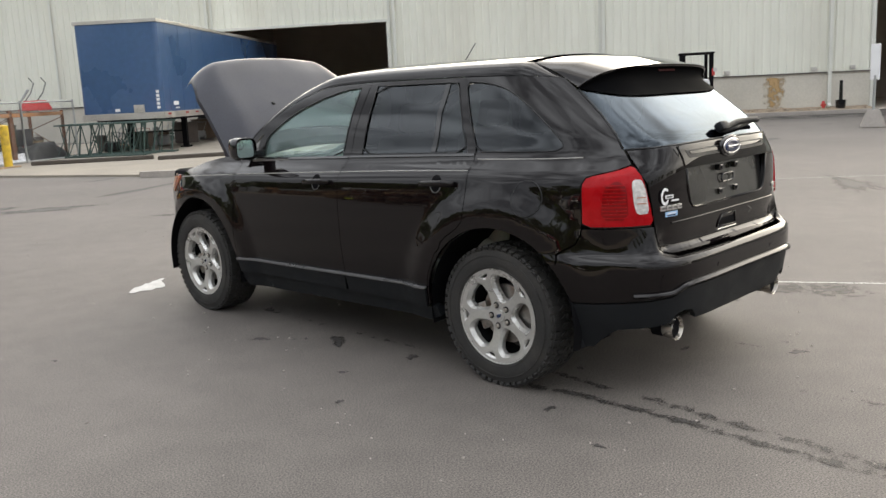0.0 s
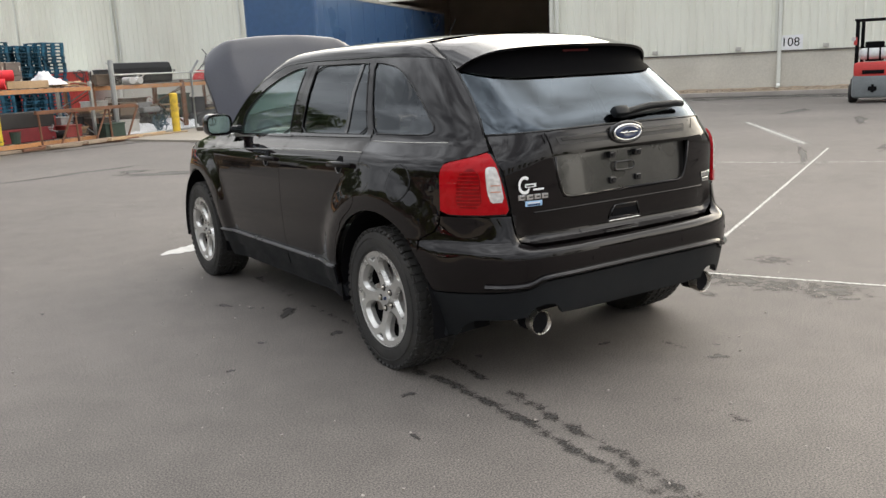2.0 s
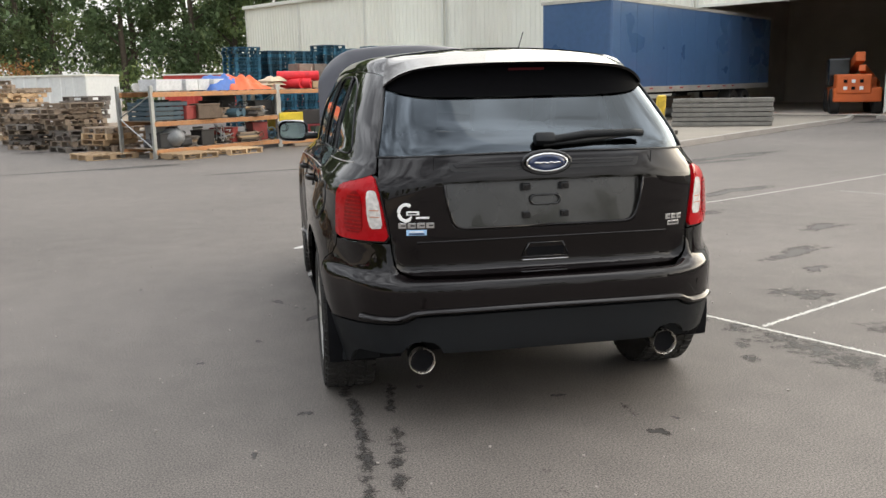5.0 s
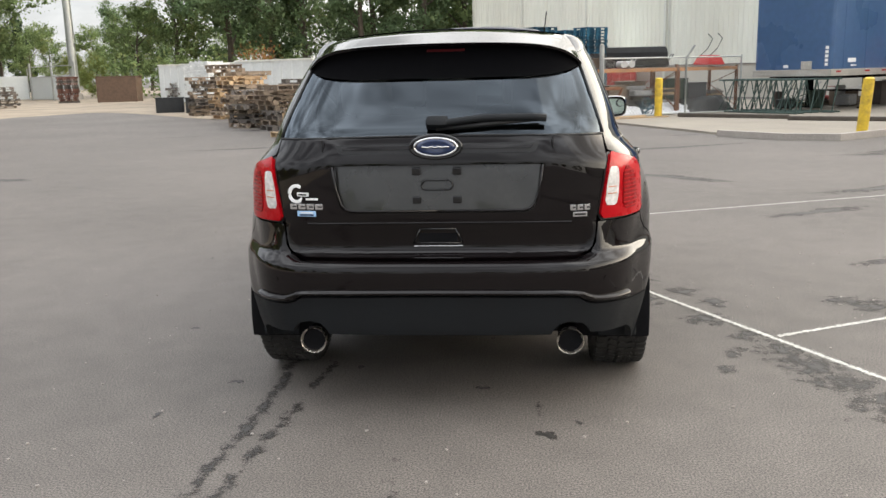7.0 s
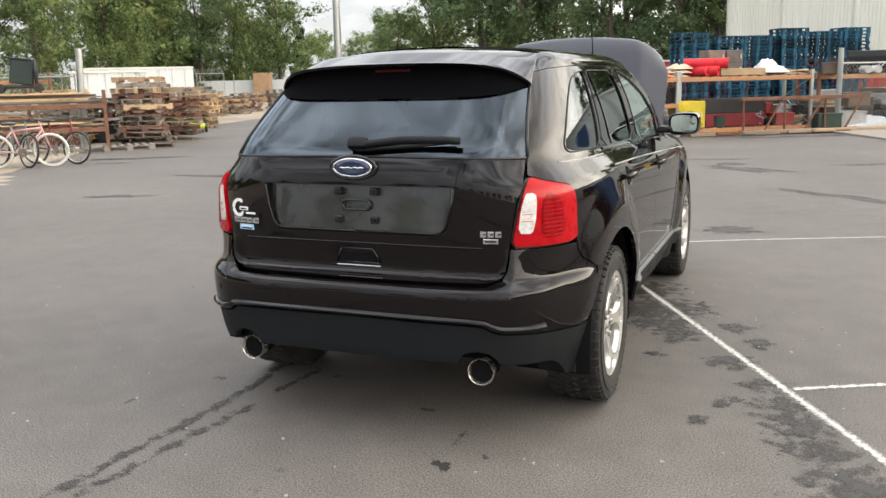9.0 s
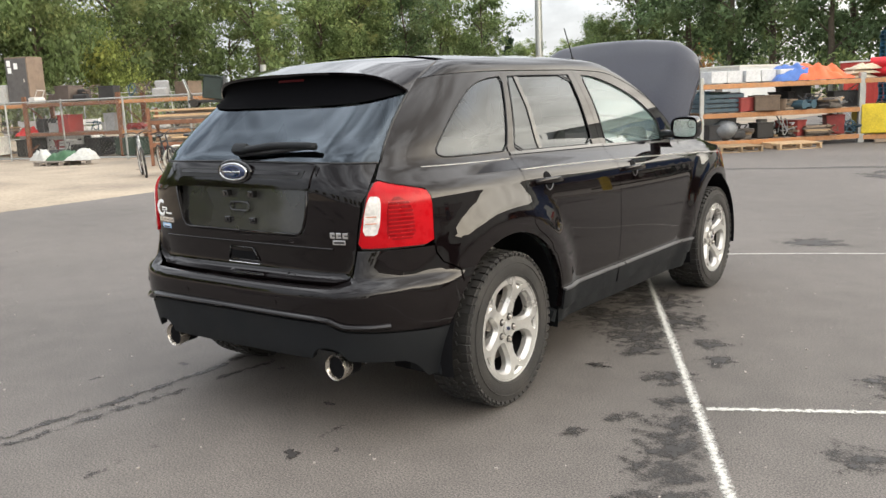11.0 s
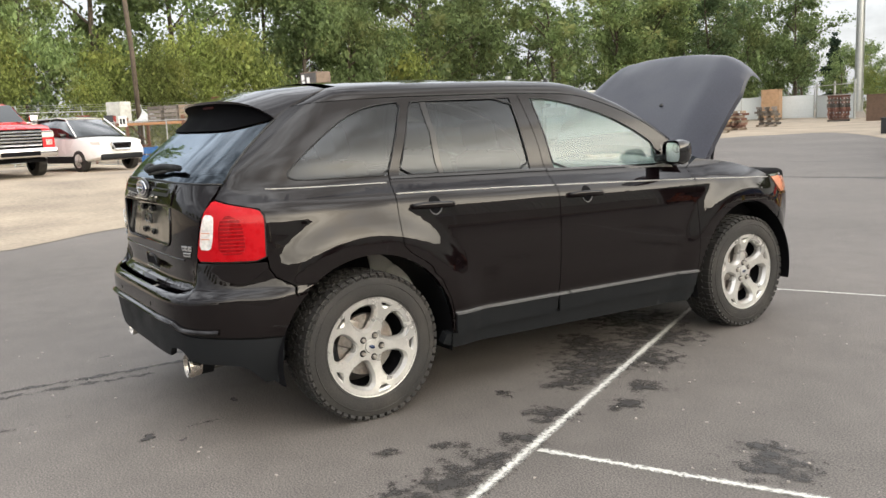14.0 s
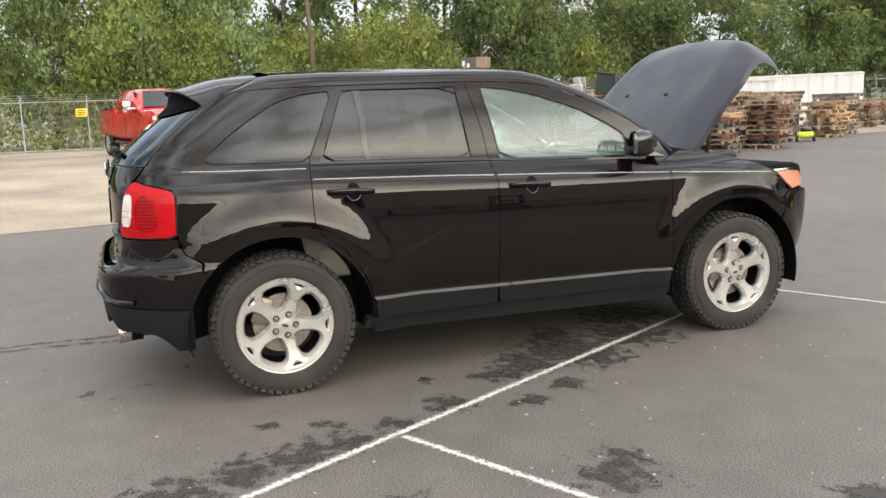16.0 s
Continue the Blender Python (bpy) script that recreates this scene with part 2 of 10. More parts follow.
def rod(bm, a, b, r, r2=None, sides=10, caps=True):
    """Adds a round bar from a to b."""
    a, b = Vector(a), Vector(b)
    d = b - a
    made = bmesh.ops.create_cone(bm, cap_ends=caps, segments=sides, radius1=r, radius2=r if r2 is None else r2, depth=d.length)["verts"]
    m = Matrix.Translation((a + b) / 2) @ d.to_track_quat("Z", "Y").to_matrix().to_4x4()
    bmesh.ops.transform(bm, matrix=m, verts=made)
    return made


def lathe(bm, profile, steps=48, axis="X", centre=(0, 0, 0), closed=False):
    """Turns a profile of (along the axis, radius) about the axis."""
    rings = []
    for k in range(steps):
        a = 2 * math.pi * k / steps
        ring = []
        for h, r in profile:
            c, s = r * math.cos(a), r * math.sin(a)
            v = {"X": (h, c, s), "Y": (s, h, c), "Z": (c, s, h)}[axis]
            ring.append(bm.verts.new(Vector(v) + Vector(centre)))
        rings.append(ring)
    m = len(profile)
    for k in range(steps):
        p, q = rings[k], rings[(k + 1) % steps]
        for j in range(m if closed else m - 1):
            a, b = j, (j + 1) % m
            bm.faces.new((p[a], p[b], q[b], q[a]))
    return rings


def tube(bm, points, r, sides=8, closed=False):
    """A round tube along a line of points."""
    pts = [Vector(p) for p in points]
    rings = []
    for i, p in enumerate(pts):
        if closed:
            d = pts[(i + 1) % len(pts)] - pts[i - 1]
        else:
            d = pts[min(i + 1, len(pts) - 1)] - pts[max(i - 1, 0)]
        q = d.to_track_quat("Z", "Y")
        rings.append([bm.verts.new(p + q @ Vector((r * math.cos(2 * math.pi * k / sides), r * math.sin(2 * math.pi * k / sides), 0))) for k in range(sides)])
    n = len(rings)
    for i in range(n if closed else n - 1):
        a, b = rings[i], rings[(i + 1) % n]
        for k in range(sides):
            bm.faces.new((a[k], a[(k + 1) % sides], b[(k + 1) % sides], b[k]))
    if not closed:
        bm.faces.new(rings[0][::-1])
        bm.faces.new(rings[-1])
    return rings


def pchip(table):
    """A smooth curve through a table of (at, value) that never overshoots."""
    zs, vs = [float(a) for a, _ in table], [float(b) for _, b in table]
    h = [b - a for a, b in zip(zs, zs[1:])]
    d = [(b - a) / k for a, b, k in zip(vs, vs[1:], h)]
    m = [d[0]] + [0 if p * q <= 0 else 2 * p * q / (p + q) for p, q in zip(d, d[1:])] + [d[-1]]

    def f(z):
        z = min(max(z, zs[0]), zs[-1])
        i = 0
        while i < len(h) - 1 and z > zs[i + 1]:
            i += 1
        t, k = (z - zs[i]) / h[i], h[i]
        return (2 * t ** 3 - 3 * t * t + 1) * vs[i] + (t ** 3 - 2 * t * t + t) * k * m[i] + (3 * t * t - 2 * t ** 3) * vs[i + 1] + (t ** 3 - t * t) * k * m[i + 1]
    return f


def rounded(points, times=2, closed=True):
    """Cuts the corners of an outline so that it runs in curves."""
    for _ in range(times):
        out = []
        n = len(points)
        for i in range(n if closed else n - 1):
            a, b = points[i], points[(i + 1) % n]
            out += [tuple(0.82 * p + 0.18 * q for p, q in zip(a, b)), tuple(0.18 * p + 0.82 * q for p, q in zip(a, b))]
        if not closed:
            out = [points[0]] + out + [points[-1]]
        points = out
    return points


def dense(points, step=0.04, closed=True):
    out = []
    n = len(points)
    for i in range(n if closed else n - 1):
        a, b = points[i], points[(i + 1) % n]
        k = max(1, int(math.dist(a, b) / step))
        out += [tuple(p + (q - p) * j / k for p, q in zip(a, b)) for j in range(k)]
    return out if closed else out + [points[-1]]


def inset(points, by):
    """Shrinks a closed outline by a small distance."""
    area = sum(a[0] * b[1] - b[0] * a[1] for a, b in zip(points, points[1:] + points[:1]))
    sign = 1 if area > 0 else -1
    out = []
    n = len(points)
    for i in range(n):
        p, a, b = points[i], points[i - 1], points[(i + 1) % n]
        t = Vector((b[0] - a[0], b[1] - a[1]))
        t = t.normalized() if t.length > 1e-9 else Vector((1, 0))
        out.append((p[0] - sign * t.y * by, p[1] + sign * t.x * by))
    return out


# ---- ground ----
def asphalt(name):
    m, n, l, p = node_mat(name)
    co = n.new("ShaderNodeTexCoord")
    big, mid, fine, vor = n.new("ShaderNodeTexNoise"), n.new("ShaderNodeTexNoise"), n.new("ShaderNodeTexNoise"), n.new("ShaderNodeTexVoronoi")
    for t, sc, d in ((big, 0.30, 9), (mid, 4.0, 8), (fine, 130, 6)):
        t.inputs["Scale"].default_value, t.inputs["Detail"].default_value = sc, d
        l.new(co.outputs["Object"], t.inputs["Vector"])
    vor.inputs["Scale"].default_value = 430
    l.new(co.outputs["Object"], vor.inputs["Vector"])
    r1, r2 = n.new("ShaderNodeValToRGB"), n.new("ShaderNodeMapRange")
    r1.color_ramp.elements[0].position, r1.color_ramp.elements[0].color = 0.30, (0.080, 0.071, 0.0635, 1)
    r1.color_ramp.elements[1].position, r1.color_ramp.elements[1].color = 0.70, (0.144, 0.128, 0.115, 1)
    add = n.new("ShaderNodeMath")
    add.operation = "MULTIPLY_ADD"
    add.inputs[1].default_value, add.inputs[2].default_value = 0.36, 0.0
    l.new(mid.outputs["Fac"], add.inputs[0])
    a2 = n.new("ShaderNodeMath")
    a2.operation = "MULTIPLY_ADD"
    a2.inputs[1].default_value = 0.64
    l.new(big.outputs["Fac"], a2.inputs[0])
    l.new(add.outputs[0], a2.inputs[2])
    l.new(a2.outputs[0], r1.inputs["Fac"])
    r2.inputs["From Min"].default_value, r2.inputs["From Max"].default_value = 0.36, 0.64
    r2.inputs["To Min"].default_value, r2.inputs["To Max"].default_value = 0.48, 1.56
    l.new(fine.outputs["Fac"], r2.inputs["Value"])
    mx = n.new("ShaderNodeMix")
    mx.data_type, mx.blend_type = "RGBA", "MULTIPLY"
    mx.inputs["Factor"].default_value = 1
    l.new(r1.outputs["Color"], mx.inputs["A"])
    l.new(r2.outputs["Result"], mx.inputs["B"])
    l.new(mx.outputs["Result"], p.inputs["Base Color"])
    p.inputs["Roughness"].default_value = 0.74
    b = n.new("ShaderNodeBump")
    b.inputs["Strength"].default_value, b.inputs["Distance"].default_value = 0.08, 0.003
    l.new(vor.outputs["Distance"], b.inputs["Height"])
    l.new(b.outputs["Normal"], p.inputs["Normal"])
    return m


ASPHALT = asphalt("worn_asphalt")
bm = bmesh.new()
bmesh.ops.create_grid(bm, x_segments=24, y_segments=24, size=900)
ground = tagged(part("ground", bm, ASPHALT), "worn grey asphalt yard with patches and stains", "ground", kind="structure")


def eased(f, lo, hi, soft):
    """The same curve with its bends softened over a length."""
    step = 0.0025
    k = np.arange(-round(3 * soft / step), round(3 * soft / step) + 1) * step
    w = np.exp(-0.5 * (k / soft) ** 2)
    w /= w.sum()
    at = np.arange(lo, hi, step)
    wide = np.arange(lo + k[0], hi + k[-1] + step, step)
    val = np.convolve([f(z) for z in wide], w, "same")[len(k) // 2:len(k) // 2 + len(at)]
    return lambda z: float(np.interp(z, at, val))


# ---- the parked car: rear axle at the origin, nose towards +y ----
WIDTH = eased(pchip([(0.15, 0.86), (0.25, 0.885), (0.35, 0.905), (0.45, 0.928), (0.55, 0.944), (0.70, 0.951), (0.86, 0.949), (1.0, 0.941),
                     (1.06, 0.933), (1.10, 0.914), (1.13, 0.882), (1.17, 0.842), (1.20, 0.826), (1.30, 0.800), (1.40, 0.766), (1.48, 0.734), (1.56, 0.698), (1.62, 0.668), (1.72, 0.60)]), 0.1, 1.8, 0.018)
REAR = eased(pchip([(0.20, -0.80), (0.30, -0.83), (0.40, -0.87), (0.50, -0.882), (0.58, -0.890), (0.64, -0.892), (0.682, -0.888), (0.700, -0.872), (0.714, -0.830), (0.728, -0.787), (0.76, -0.779), (0.80, -0.783), (0.855, -0.796),
                    (0.90, -0.797), (1.10, -0.796), (1.13, -0.792), (1.20, -0.772), (1.24, -0.747), (1.32, -0.664), (1.40, -0.566), (1.48, -0.464), (1.55, -0.370), (1.70, -0.15)]), 0.1, 1.8, 0.006)
CORNER = pchip([(0.69, -0.884), (0.72, -0.866), (0.78, -0.836), (0.86, -0.796)])
FRONT = pchip([(0.20, 3.45), (0.50, 3.67), (0.80, 3.70), (1.0, 3.62), (1.20, 3.40), (1.70, 2.60)])
POWER, POWER_FRONT, MIDDLE = 5.5, 5.0, 1.0
AXLE, TYRE_R = 2.824, 0.372
HUB_Z = 0.362


def half_width(y, z):
    k = min(max((z - 0.85) / 0.2, 0), 1)
    w = WIDTH(z + 0.033 * min(max(y - 0.2, 0), 2.2) * k * (1 - min(max((z - 1.2) / 0.2, 0), 1)))
    flare = 0
    for yw in (0, AXLE):
        t = min(max((0.715 - math.hypot(y - yw, z - 0.36)) / 0.18, 0), 1)
        flare = max(flare, t * t * (3 - 2 * t))
    return w + 0.034 * flare * min(max((1.12 - z) / 0.1, 0), 1)


# a coordinate s runs along the body's side towards the back and round the corner to the middle of the tail
_ref = []
for _k in range(401):
    _y = MIDDLE - (MIDDLE - REAR(0.8)) * _k / 400 * 0.97
    _ref.append(math.asin(min(((MIDDLE - _y) / (MIDDLE - REAR(0.8))) ** (POWER / 2), 1)))
for _k in range(401):
    _ref.append(math.acos(min((0.8 * (1 - _k / 400)) ** (POWER / 2), 1)))
_ref = sorted(set(_ref))
_arc, _last = [0.0], None
for _i, _f in enumerate(_ref):
    _p = Vector((0.94 * math.cos(_f) ** (2 / POWER), -(MIDDLE - REAR(0.8)) * math.sin(_f) ** (2 / POWER)))
    if _last is not None:
        _arc.append(_arc[-1] + (_p - _last).length)
    _last = _p
S_END = _arc[-1]


def s_of_angle(f):
    return float(np.interp(f, _ref, _arc))


def side(y, z):
    """(s, z) of a place on the flank, given how far along the car it lies."""
    if y >= MIDDLE:
        return (MIDDLE - y, z)
    return (s_of_angle(math.asin(min(((MIDDLE - y) / (MIDDLE - REAR(z))) ** (POWER / 2), 1))), z)


def back(x, z):
    """(s, z) of a place on the tail, given its distance from the middle."""
    return (s_of_angle(math.acos(min((x / WIDTH(z)) ** (POWER / 2), 1))), z)


def skin(s, z):
    """The place on the body's right half."""
    if s < 0:
        y = MIDDLE - s
        q = min((y - MIDDLE) / (FRONT(z) - MIDDLE), 1)
        return Vector((half_width(y, z) * (1 - q ** POWER_FRONT) ** (1 / POWER_FRONT), y, z))
    f = float(np.interp(min(s, S_END), _arc, _ref))
    y = MIDDLE - (MIDDLE - REAR(z)) * math.sin(f) ** (2 / POWER)
    if 0.69 < z < 0.86:
        # below the lamps the bumper's corners swell up to meet them
        x = WIDTH(z) * max(math.cos(f), 0) ** (2 / POWER)
        k = min(max((x - 0.60) / 0.09, 0), 1)
        y += min(CORNER(z) - REAR(z), 0) * k * k * (3 - 2 * k) * math.sin(f) ** 5
    return Vector((half_width(y, z) * max(math.cos(f), 0) ** (2 / POWER) if s < S_END else 0.0, y, z))


def skin_normal(s, z):
    e = 0.004
    ds = skin(s + e, z) - skin(s - e, z) if s < S_END - e else Vector((-1, 0, 0))
    dz = skin(s, z + e) - skin(s, z - e)
    n = dz.cross(ds)
    if n.length < 1e-9:
        return Vector((0, -1, 0))
    n.normalize()
    return n if n.dot(skin(s, z) - Vector((0, 1.2, z))) > 0 else -n


def panel_mesh(outline, holes=(), lift=0.0, rim=0.014, gap=0.0022, grid=(0.05, 0.035), full=False, left=False, place=None, normal=None):
    """A body panel: an outline in (s, z), cut to a grid, laid on the skin and folded in at its edges."""
    place, normal = place or skin, normal or skin_normal
    bm = bmesh.new()
    exact, outer = bm.verts.layers.float_vector.new("true_normal"), bm.faces.layers.int.new("outer_face")
    edges = []
    for loop in [inset(dense(outline), gap)] + [inset(dense(h), -gap) for h in holes]:
        if full:
            loop = [(S_END if a > S_END - 0.008 else a, b) for a, b in loop]
        vs = [bm.verts.new((a, b, 0)) for a, b in loop]
        edges += [bm.edges.new((vs[i], vs[(i + 1) % len(vs)])) for i in range(len(vs))]
    bmesh.ops.triangle_fill(bm, use_beauty=True, use_dissolve=False, edges=edges)
    for axis in (0, 1):
        lo, hi = min(v.co[axis] for v in bm.verts), max(v.co[axis] for v in bm.verts)
        k = math.floor(lo / grid[axis]) + 1
        while k * grid[axis] < hi:
            co, no = [0, 0, 0], [0, 0, 0]
            co[axis], no[axis] = k * grid[axis], 1
            bmesh.ops.bisect_plane(bm, geom=bm.verts[:] + bm.edges[:] + bm.faces[:], plane_co=co, plane_no=no, dist=1e-5)
            k += 1
    rims = [e for e in bm.edges if len(e.link_faces) == 1 and not (full and all(v.co.x > S_END - 1e-4 for v in e.verts))]
    flat = {v: (v.co.x, v.co.y) for v in bm.verts}
    inner = {}
    if rim:
        for e in rims:
            e.smooth = False
            for v in e.verts:
                if v not in inner:
                    inner[v] = bm.verts.new((0, 0, 0))
    for v, (a, b) in flat.items():
        n, p = normal(a, b), place(a, b)
        v.co = p + n * lift
        v[exact] = n if not (full and a > S_END - 1e-4) else Vector((0, n.y, n.z)).normalized()
        if v in inner:
            inner[v].co = p + n * (lift - rim)
        if full and a > S_END - 1e-4:
            v.co.x = 0
            if v in inner:
                inner[v].co.x = 0
    bm.faces.ensure_lookup_table()
    top = bm.faces[:]
    bm.normal_update()
    for f in top:
        f.smooth = True
        f[outer] = 1
    c = top[len(top) // 2]
    v0 = c.verts[0]
    if c.normal.dot(normal(*flat[v0])) < 0:
        bmesh.ops.reverse_faces(bm, faces=top)
    if rim:
        for e in rims:
            l = e.link_loops[0]
            a, b = l.vert, l.link_loop_next.vert
            f = bm.faces.new((b, a, inner[a], inner[b]))
            f.smooth = True
    if full:
        twin = bmesh.ops.duplicate(bm, geom=bm.verts[:] + bm.edges[:] + bm.faces[:])["geom"]
        tv = [g for g in twin if isinstance(g, bmesh.types.BMVert)]
        for v in tv:
            v.co.x = -v.co.x
            v[exact] = Vector((-v[exact].x, v[exact].y, v[exact].z))
        bmesh.ops.reverse_faces(bm, faces=[g for g in twin if isinstance(g, bmesh.types.BMFace)])
        bmesh.ops.remove_doubles(bm, verts=bm.verts[:], dist=0.0008)
    elif left:
        for v in bm.verts:
            v.co.x = -v.co.x
            v[exact] = Vector((-v[exact].x, v[exact].y, v[exact].z))
        bmesh.ops.reverse_faces(bm, faces=bm.faces[:])
    return bm


def panel(name, outline, material, parent, label="", pair=True, **more):
    """A panel on both flanks (pair), or one that runs across the tail."""
    made = []
    for left in ((False, True) if pair else (False,)):
        bm = panel_mesh(outline, full=not pair, left=left, **more)
        made.append(part(name, bm, material, parent, label))
    return made if pair else made[0]


def ring(centre, r, a0, a1, steps=22):
    """Points of an arc about a wheel, from a0 to a1 degrees (0 is forwards, 90 up)."""
    return [(centre + r * math.cos(radians(a0 + (a1 - a0) * k / steps)), 0.36 + r * math.sin(radians(a0 + (a1 - a0) * k / steps))) for k in range(steps + 1)]


car = thing("suv_car", "dark brown-black mid-size SUV, parked with its hood raised", "car")

ARCH = 0.470
# outlines, as (y, z) on the flank or (x, z) on the tail
REAR_GAP = [(0.375, 1.585), (0.285, 1.38), (0.197, 1.184), (0.182, 1.06), (0.178, 0.93), (0.183, 0.855), (0.225, 0.812), (0.300, 0.765), (0.390, 0.665), (0.448, 0.55), (0.475, 0.455), (0.498, 0.365)]
QUARTER_WINDOW = [(-0.322, 1.222), (-0.318, 1.245), (-0.290, 1.272), (-0.208, 1.338), (-0.085, 1.424), (0.035, 1.495), (0.12, 1.528), (0.222, 1.549), (0.362, 1.560), (0.275, 1.37), (0.196, 1.198), (0.0, 1.200), (-0.285, 1.205)]
quarter = [side(*p) for p in REAR_GAP] + [side(*p) for p in ring(0, ARCH, 1, 141)]
quarter += [side(-0.385, 0.70), side(-0.455, 0.775), side(-0.478, 0.815), side(-0.484, 0.848)]
quarter += [side(-0.487, 0.862), side(-0.485, 0.95), side(-0.480, 1.06), side(-0.497, 1.092), back(0.765, 1.122), back(0.715, 1.142)]
quarter += [back(0.706, 1.17), back(0.700, 1.207), back(0.684, 1.28), back(0.658, 1.371), back(0.634, 1.46), back(0.618, 1.515), side(-0.215, 1.556), side(-0.10, 1.570), side(0.10, 1.580)]
panel("quarter_panel", quarter, PAINT, car, holes=[[side(*p) for p in QUARTER_WINDOW]], rim=0.02)
panel("quarter_window", [side(*p) for p in QUARTER_WINDOW], TINTED, car, "dark tinted quarter window glass", lift=-0.004, rim=0, gap=-0.004)

# doors with their glass
REAR_HOLE = [(0.262, 1.192), (0.335, 1.37), (0.412, 1.556), (0.50, 1.561), (1.066, 1.562), (1.082, 1.37), (1.104, 1.170), (0.68, 1.181)]
B_GAP = [(1.128, 1.588), (1.162, 1.43), (1.191, 1.285), (1.208, 1.151), (1.219, 1.037), (1.216, 0.87), (1.209, 0.696), (1.204, 0.52), (1.201, 0.362)]
rear_door = [side(*p) for p in REAR_GAP] + [side(0.80, 0.360)] + [side(*p) for p in B_GAP[::-1]] + [side(0.75, 1.587)]
doors_rear = panel("rear_door", rear_door, PAINT, car, holes=[[side(*p) for p in REAR_HOLE]], rim=0.02)
FRONT_HOLE = [(1.212, 1.557), (1.30, 1.553), (1.394, 1.541), (1.56, 1.503), (1.738, 1.446), (1.85, 1.398), (1.945, 1.350), (2.03, 1.302), (2.092, 1.262), (2.118, 1.19), (2.128, 1.126), (1.80, 1.138), (1.279, 1.156), (1.248, 1.35)]
FRONT_TOP = [(1.128, 1.588), (1.403, 1.580), (1.52, 1.572), (1.614, 1.556), (1.75, 1.517), (1.894, 1.466), (2.02, 1.407), (2.139, 1.343), (2.25, 1.272), (2.347, 1.198), (2.402, 1.112)]
FRONT_GAP = [(2.402, 1.112), (2.345, 1.088), (2.349, 0.967), (2.342, 0.83), (2.335, 0.70), (2.332, 0.52), (2.331, 0.362)]
front_door = [side(*p) for p in FRONT_TOP] + [side(*p) for p in FRONT_GAP[1:]] + [side(1.75, 0.358)] + [side(*p) for p in B_GAP[:0:-1]]
doors_front = panel("front_door", front_door, PAINT, car, holes=[[side(*p) for p in FRONT_HOLE]], rim=0.02)
for k in (0, 1):
    left = bool(k)
    door_r, door_f = doors_rear[k], doors_front[k]
    small = [(0.262, 1.192), (0.335, 1.37), (0.412, 1.556), (0.478, 1.561), (0.492, 1.40), (0.500, 1.186)]
    divider = [(0.478, 1.561), (0.492, 1.40), (0.500, 1.186), (0.534, 1.185), (0.525, 1.40), (0.512, 1.561)]
    large = [(0.512, 1.561), (0.525, 1.40), (0.534, 1.185), (1.104, 1.170), (1.082, 1.37), (1.066, 1.562)]
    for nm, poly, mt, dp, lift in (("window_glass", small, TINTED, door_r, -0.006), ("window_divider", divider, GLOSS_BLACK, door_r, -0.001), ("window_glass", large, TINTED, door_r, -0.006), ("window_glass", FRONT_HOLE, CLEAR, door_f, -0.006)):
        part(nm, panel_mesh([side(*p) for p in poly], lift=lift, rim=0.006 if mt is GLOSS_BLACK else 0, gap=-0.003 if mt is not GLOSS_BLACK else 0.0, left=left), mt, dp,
             {id(TINTED): "dark tinted door glass", id(CLEAR): "clear green-tinted door glass with pale haze for sky brightness"}.get(id(mt), ""))
    # a black moulding below the glass
    for poly, dp in (([(0.205, 1.190), (1.206, 1.163), (1.208, 1.148), (0.200, 1.176)], door_r), ([(1.212, 1.160), (2.33, 1.124), (2.36, 1.112), (1.214, 1.145)], door_f)):
        part("belt_moulding", panel_mesh([side(*p) for p in poly], lift=0.006, rim=0.012, gap=0, left=left), GLOSS_BLACK, dp)
    # plastic lower cladding; its strip is coloured grey for sky caught on the bevel
    for y0, y1, dp in ((0.485, 1.196, door_r), (1.210, 2.326, door_f)):
        z0, z1 = 0.474 - 0.0125 * (y0 - 0.5), 0.474 - 0.0125 * (y1 - 0.5)
        part("door_cladding", panel_mesh([side(y0 + 0.01, 0.355), side(y0 - 0.006, z0 - 0.009), side(y1, z1 - 0.009), side(y1, 0.350)], lift=0.012, rim=0.02, gap=0, left=left), PLASTIC, dp, "black plastic lower door cladding")
        part("trim_strip", panel_mesh([side(y0 - 0.009, z0 - 0.010), side(y0 - 0.012, z0), side(y1, z1), side(y1, z1 - 0.010)], lift=0.022, rim=0.02, gap=0, left=left), BRIGHT_EDGE, dp, "moulding strip, grey for the sky caught on its bevel")
    # a thin pale line along the doors, the quarter panel and the fender
    for ys, dp in (([(0.195, 1.108), (0.55, 1.097), (0.90, 1.085), (1.205, 1.072)], door_r), ([(1.225, 1.071), (1.6, 1.056), (2.0, 1.038), (2.338, 1.022)], door_f), ([(-0.44, 1.176), (-0.25, 1.170), (0.0, 1.165), (0.172, 1.162)], car),
                   ([(2.36, 1.021), (2.65, 1.005), (2.95, 0.988), (3.14, 0.975)], car)):
        bm = bmesh.new()
        sgn = -1 if left else 1
        run = [skin(*side(*c)) - skin_normal(*side(*c)) * 0.0008 for c in dense(ys, 0.05, closed=False)]
        tube(bm, [(sgn * q.x, q.y, q.z) for q in run], 0.0038, 6)
        part("pinstripe", bm, PALE_LINE, dp, "thin pale line along the body", smooth=True)
    # handles: a bar that stands off a flat black disc for the cup's shade
    for yc, zc, dp in ((0.385, 1.040, door_r), (1.410, 1.012, door_f)):
        sg = -1 if left else 1
        bm = bmesh.new()
        xs = half_width(yc, zc)
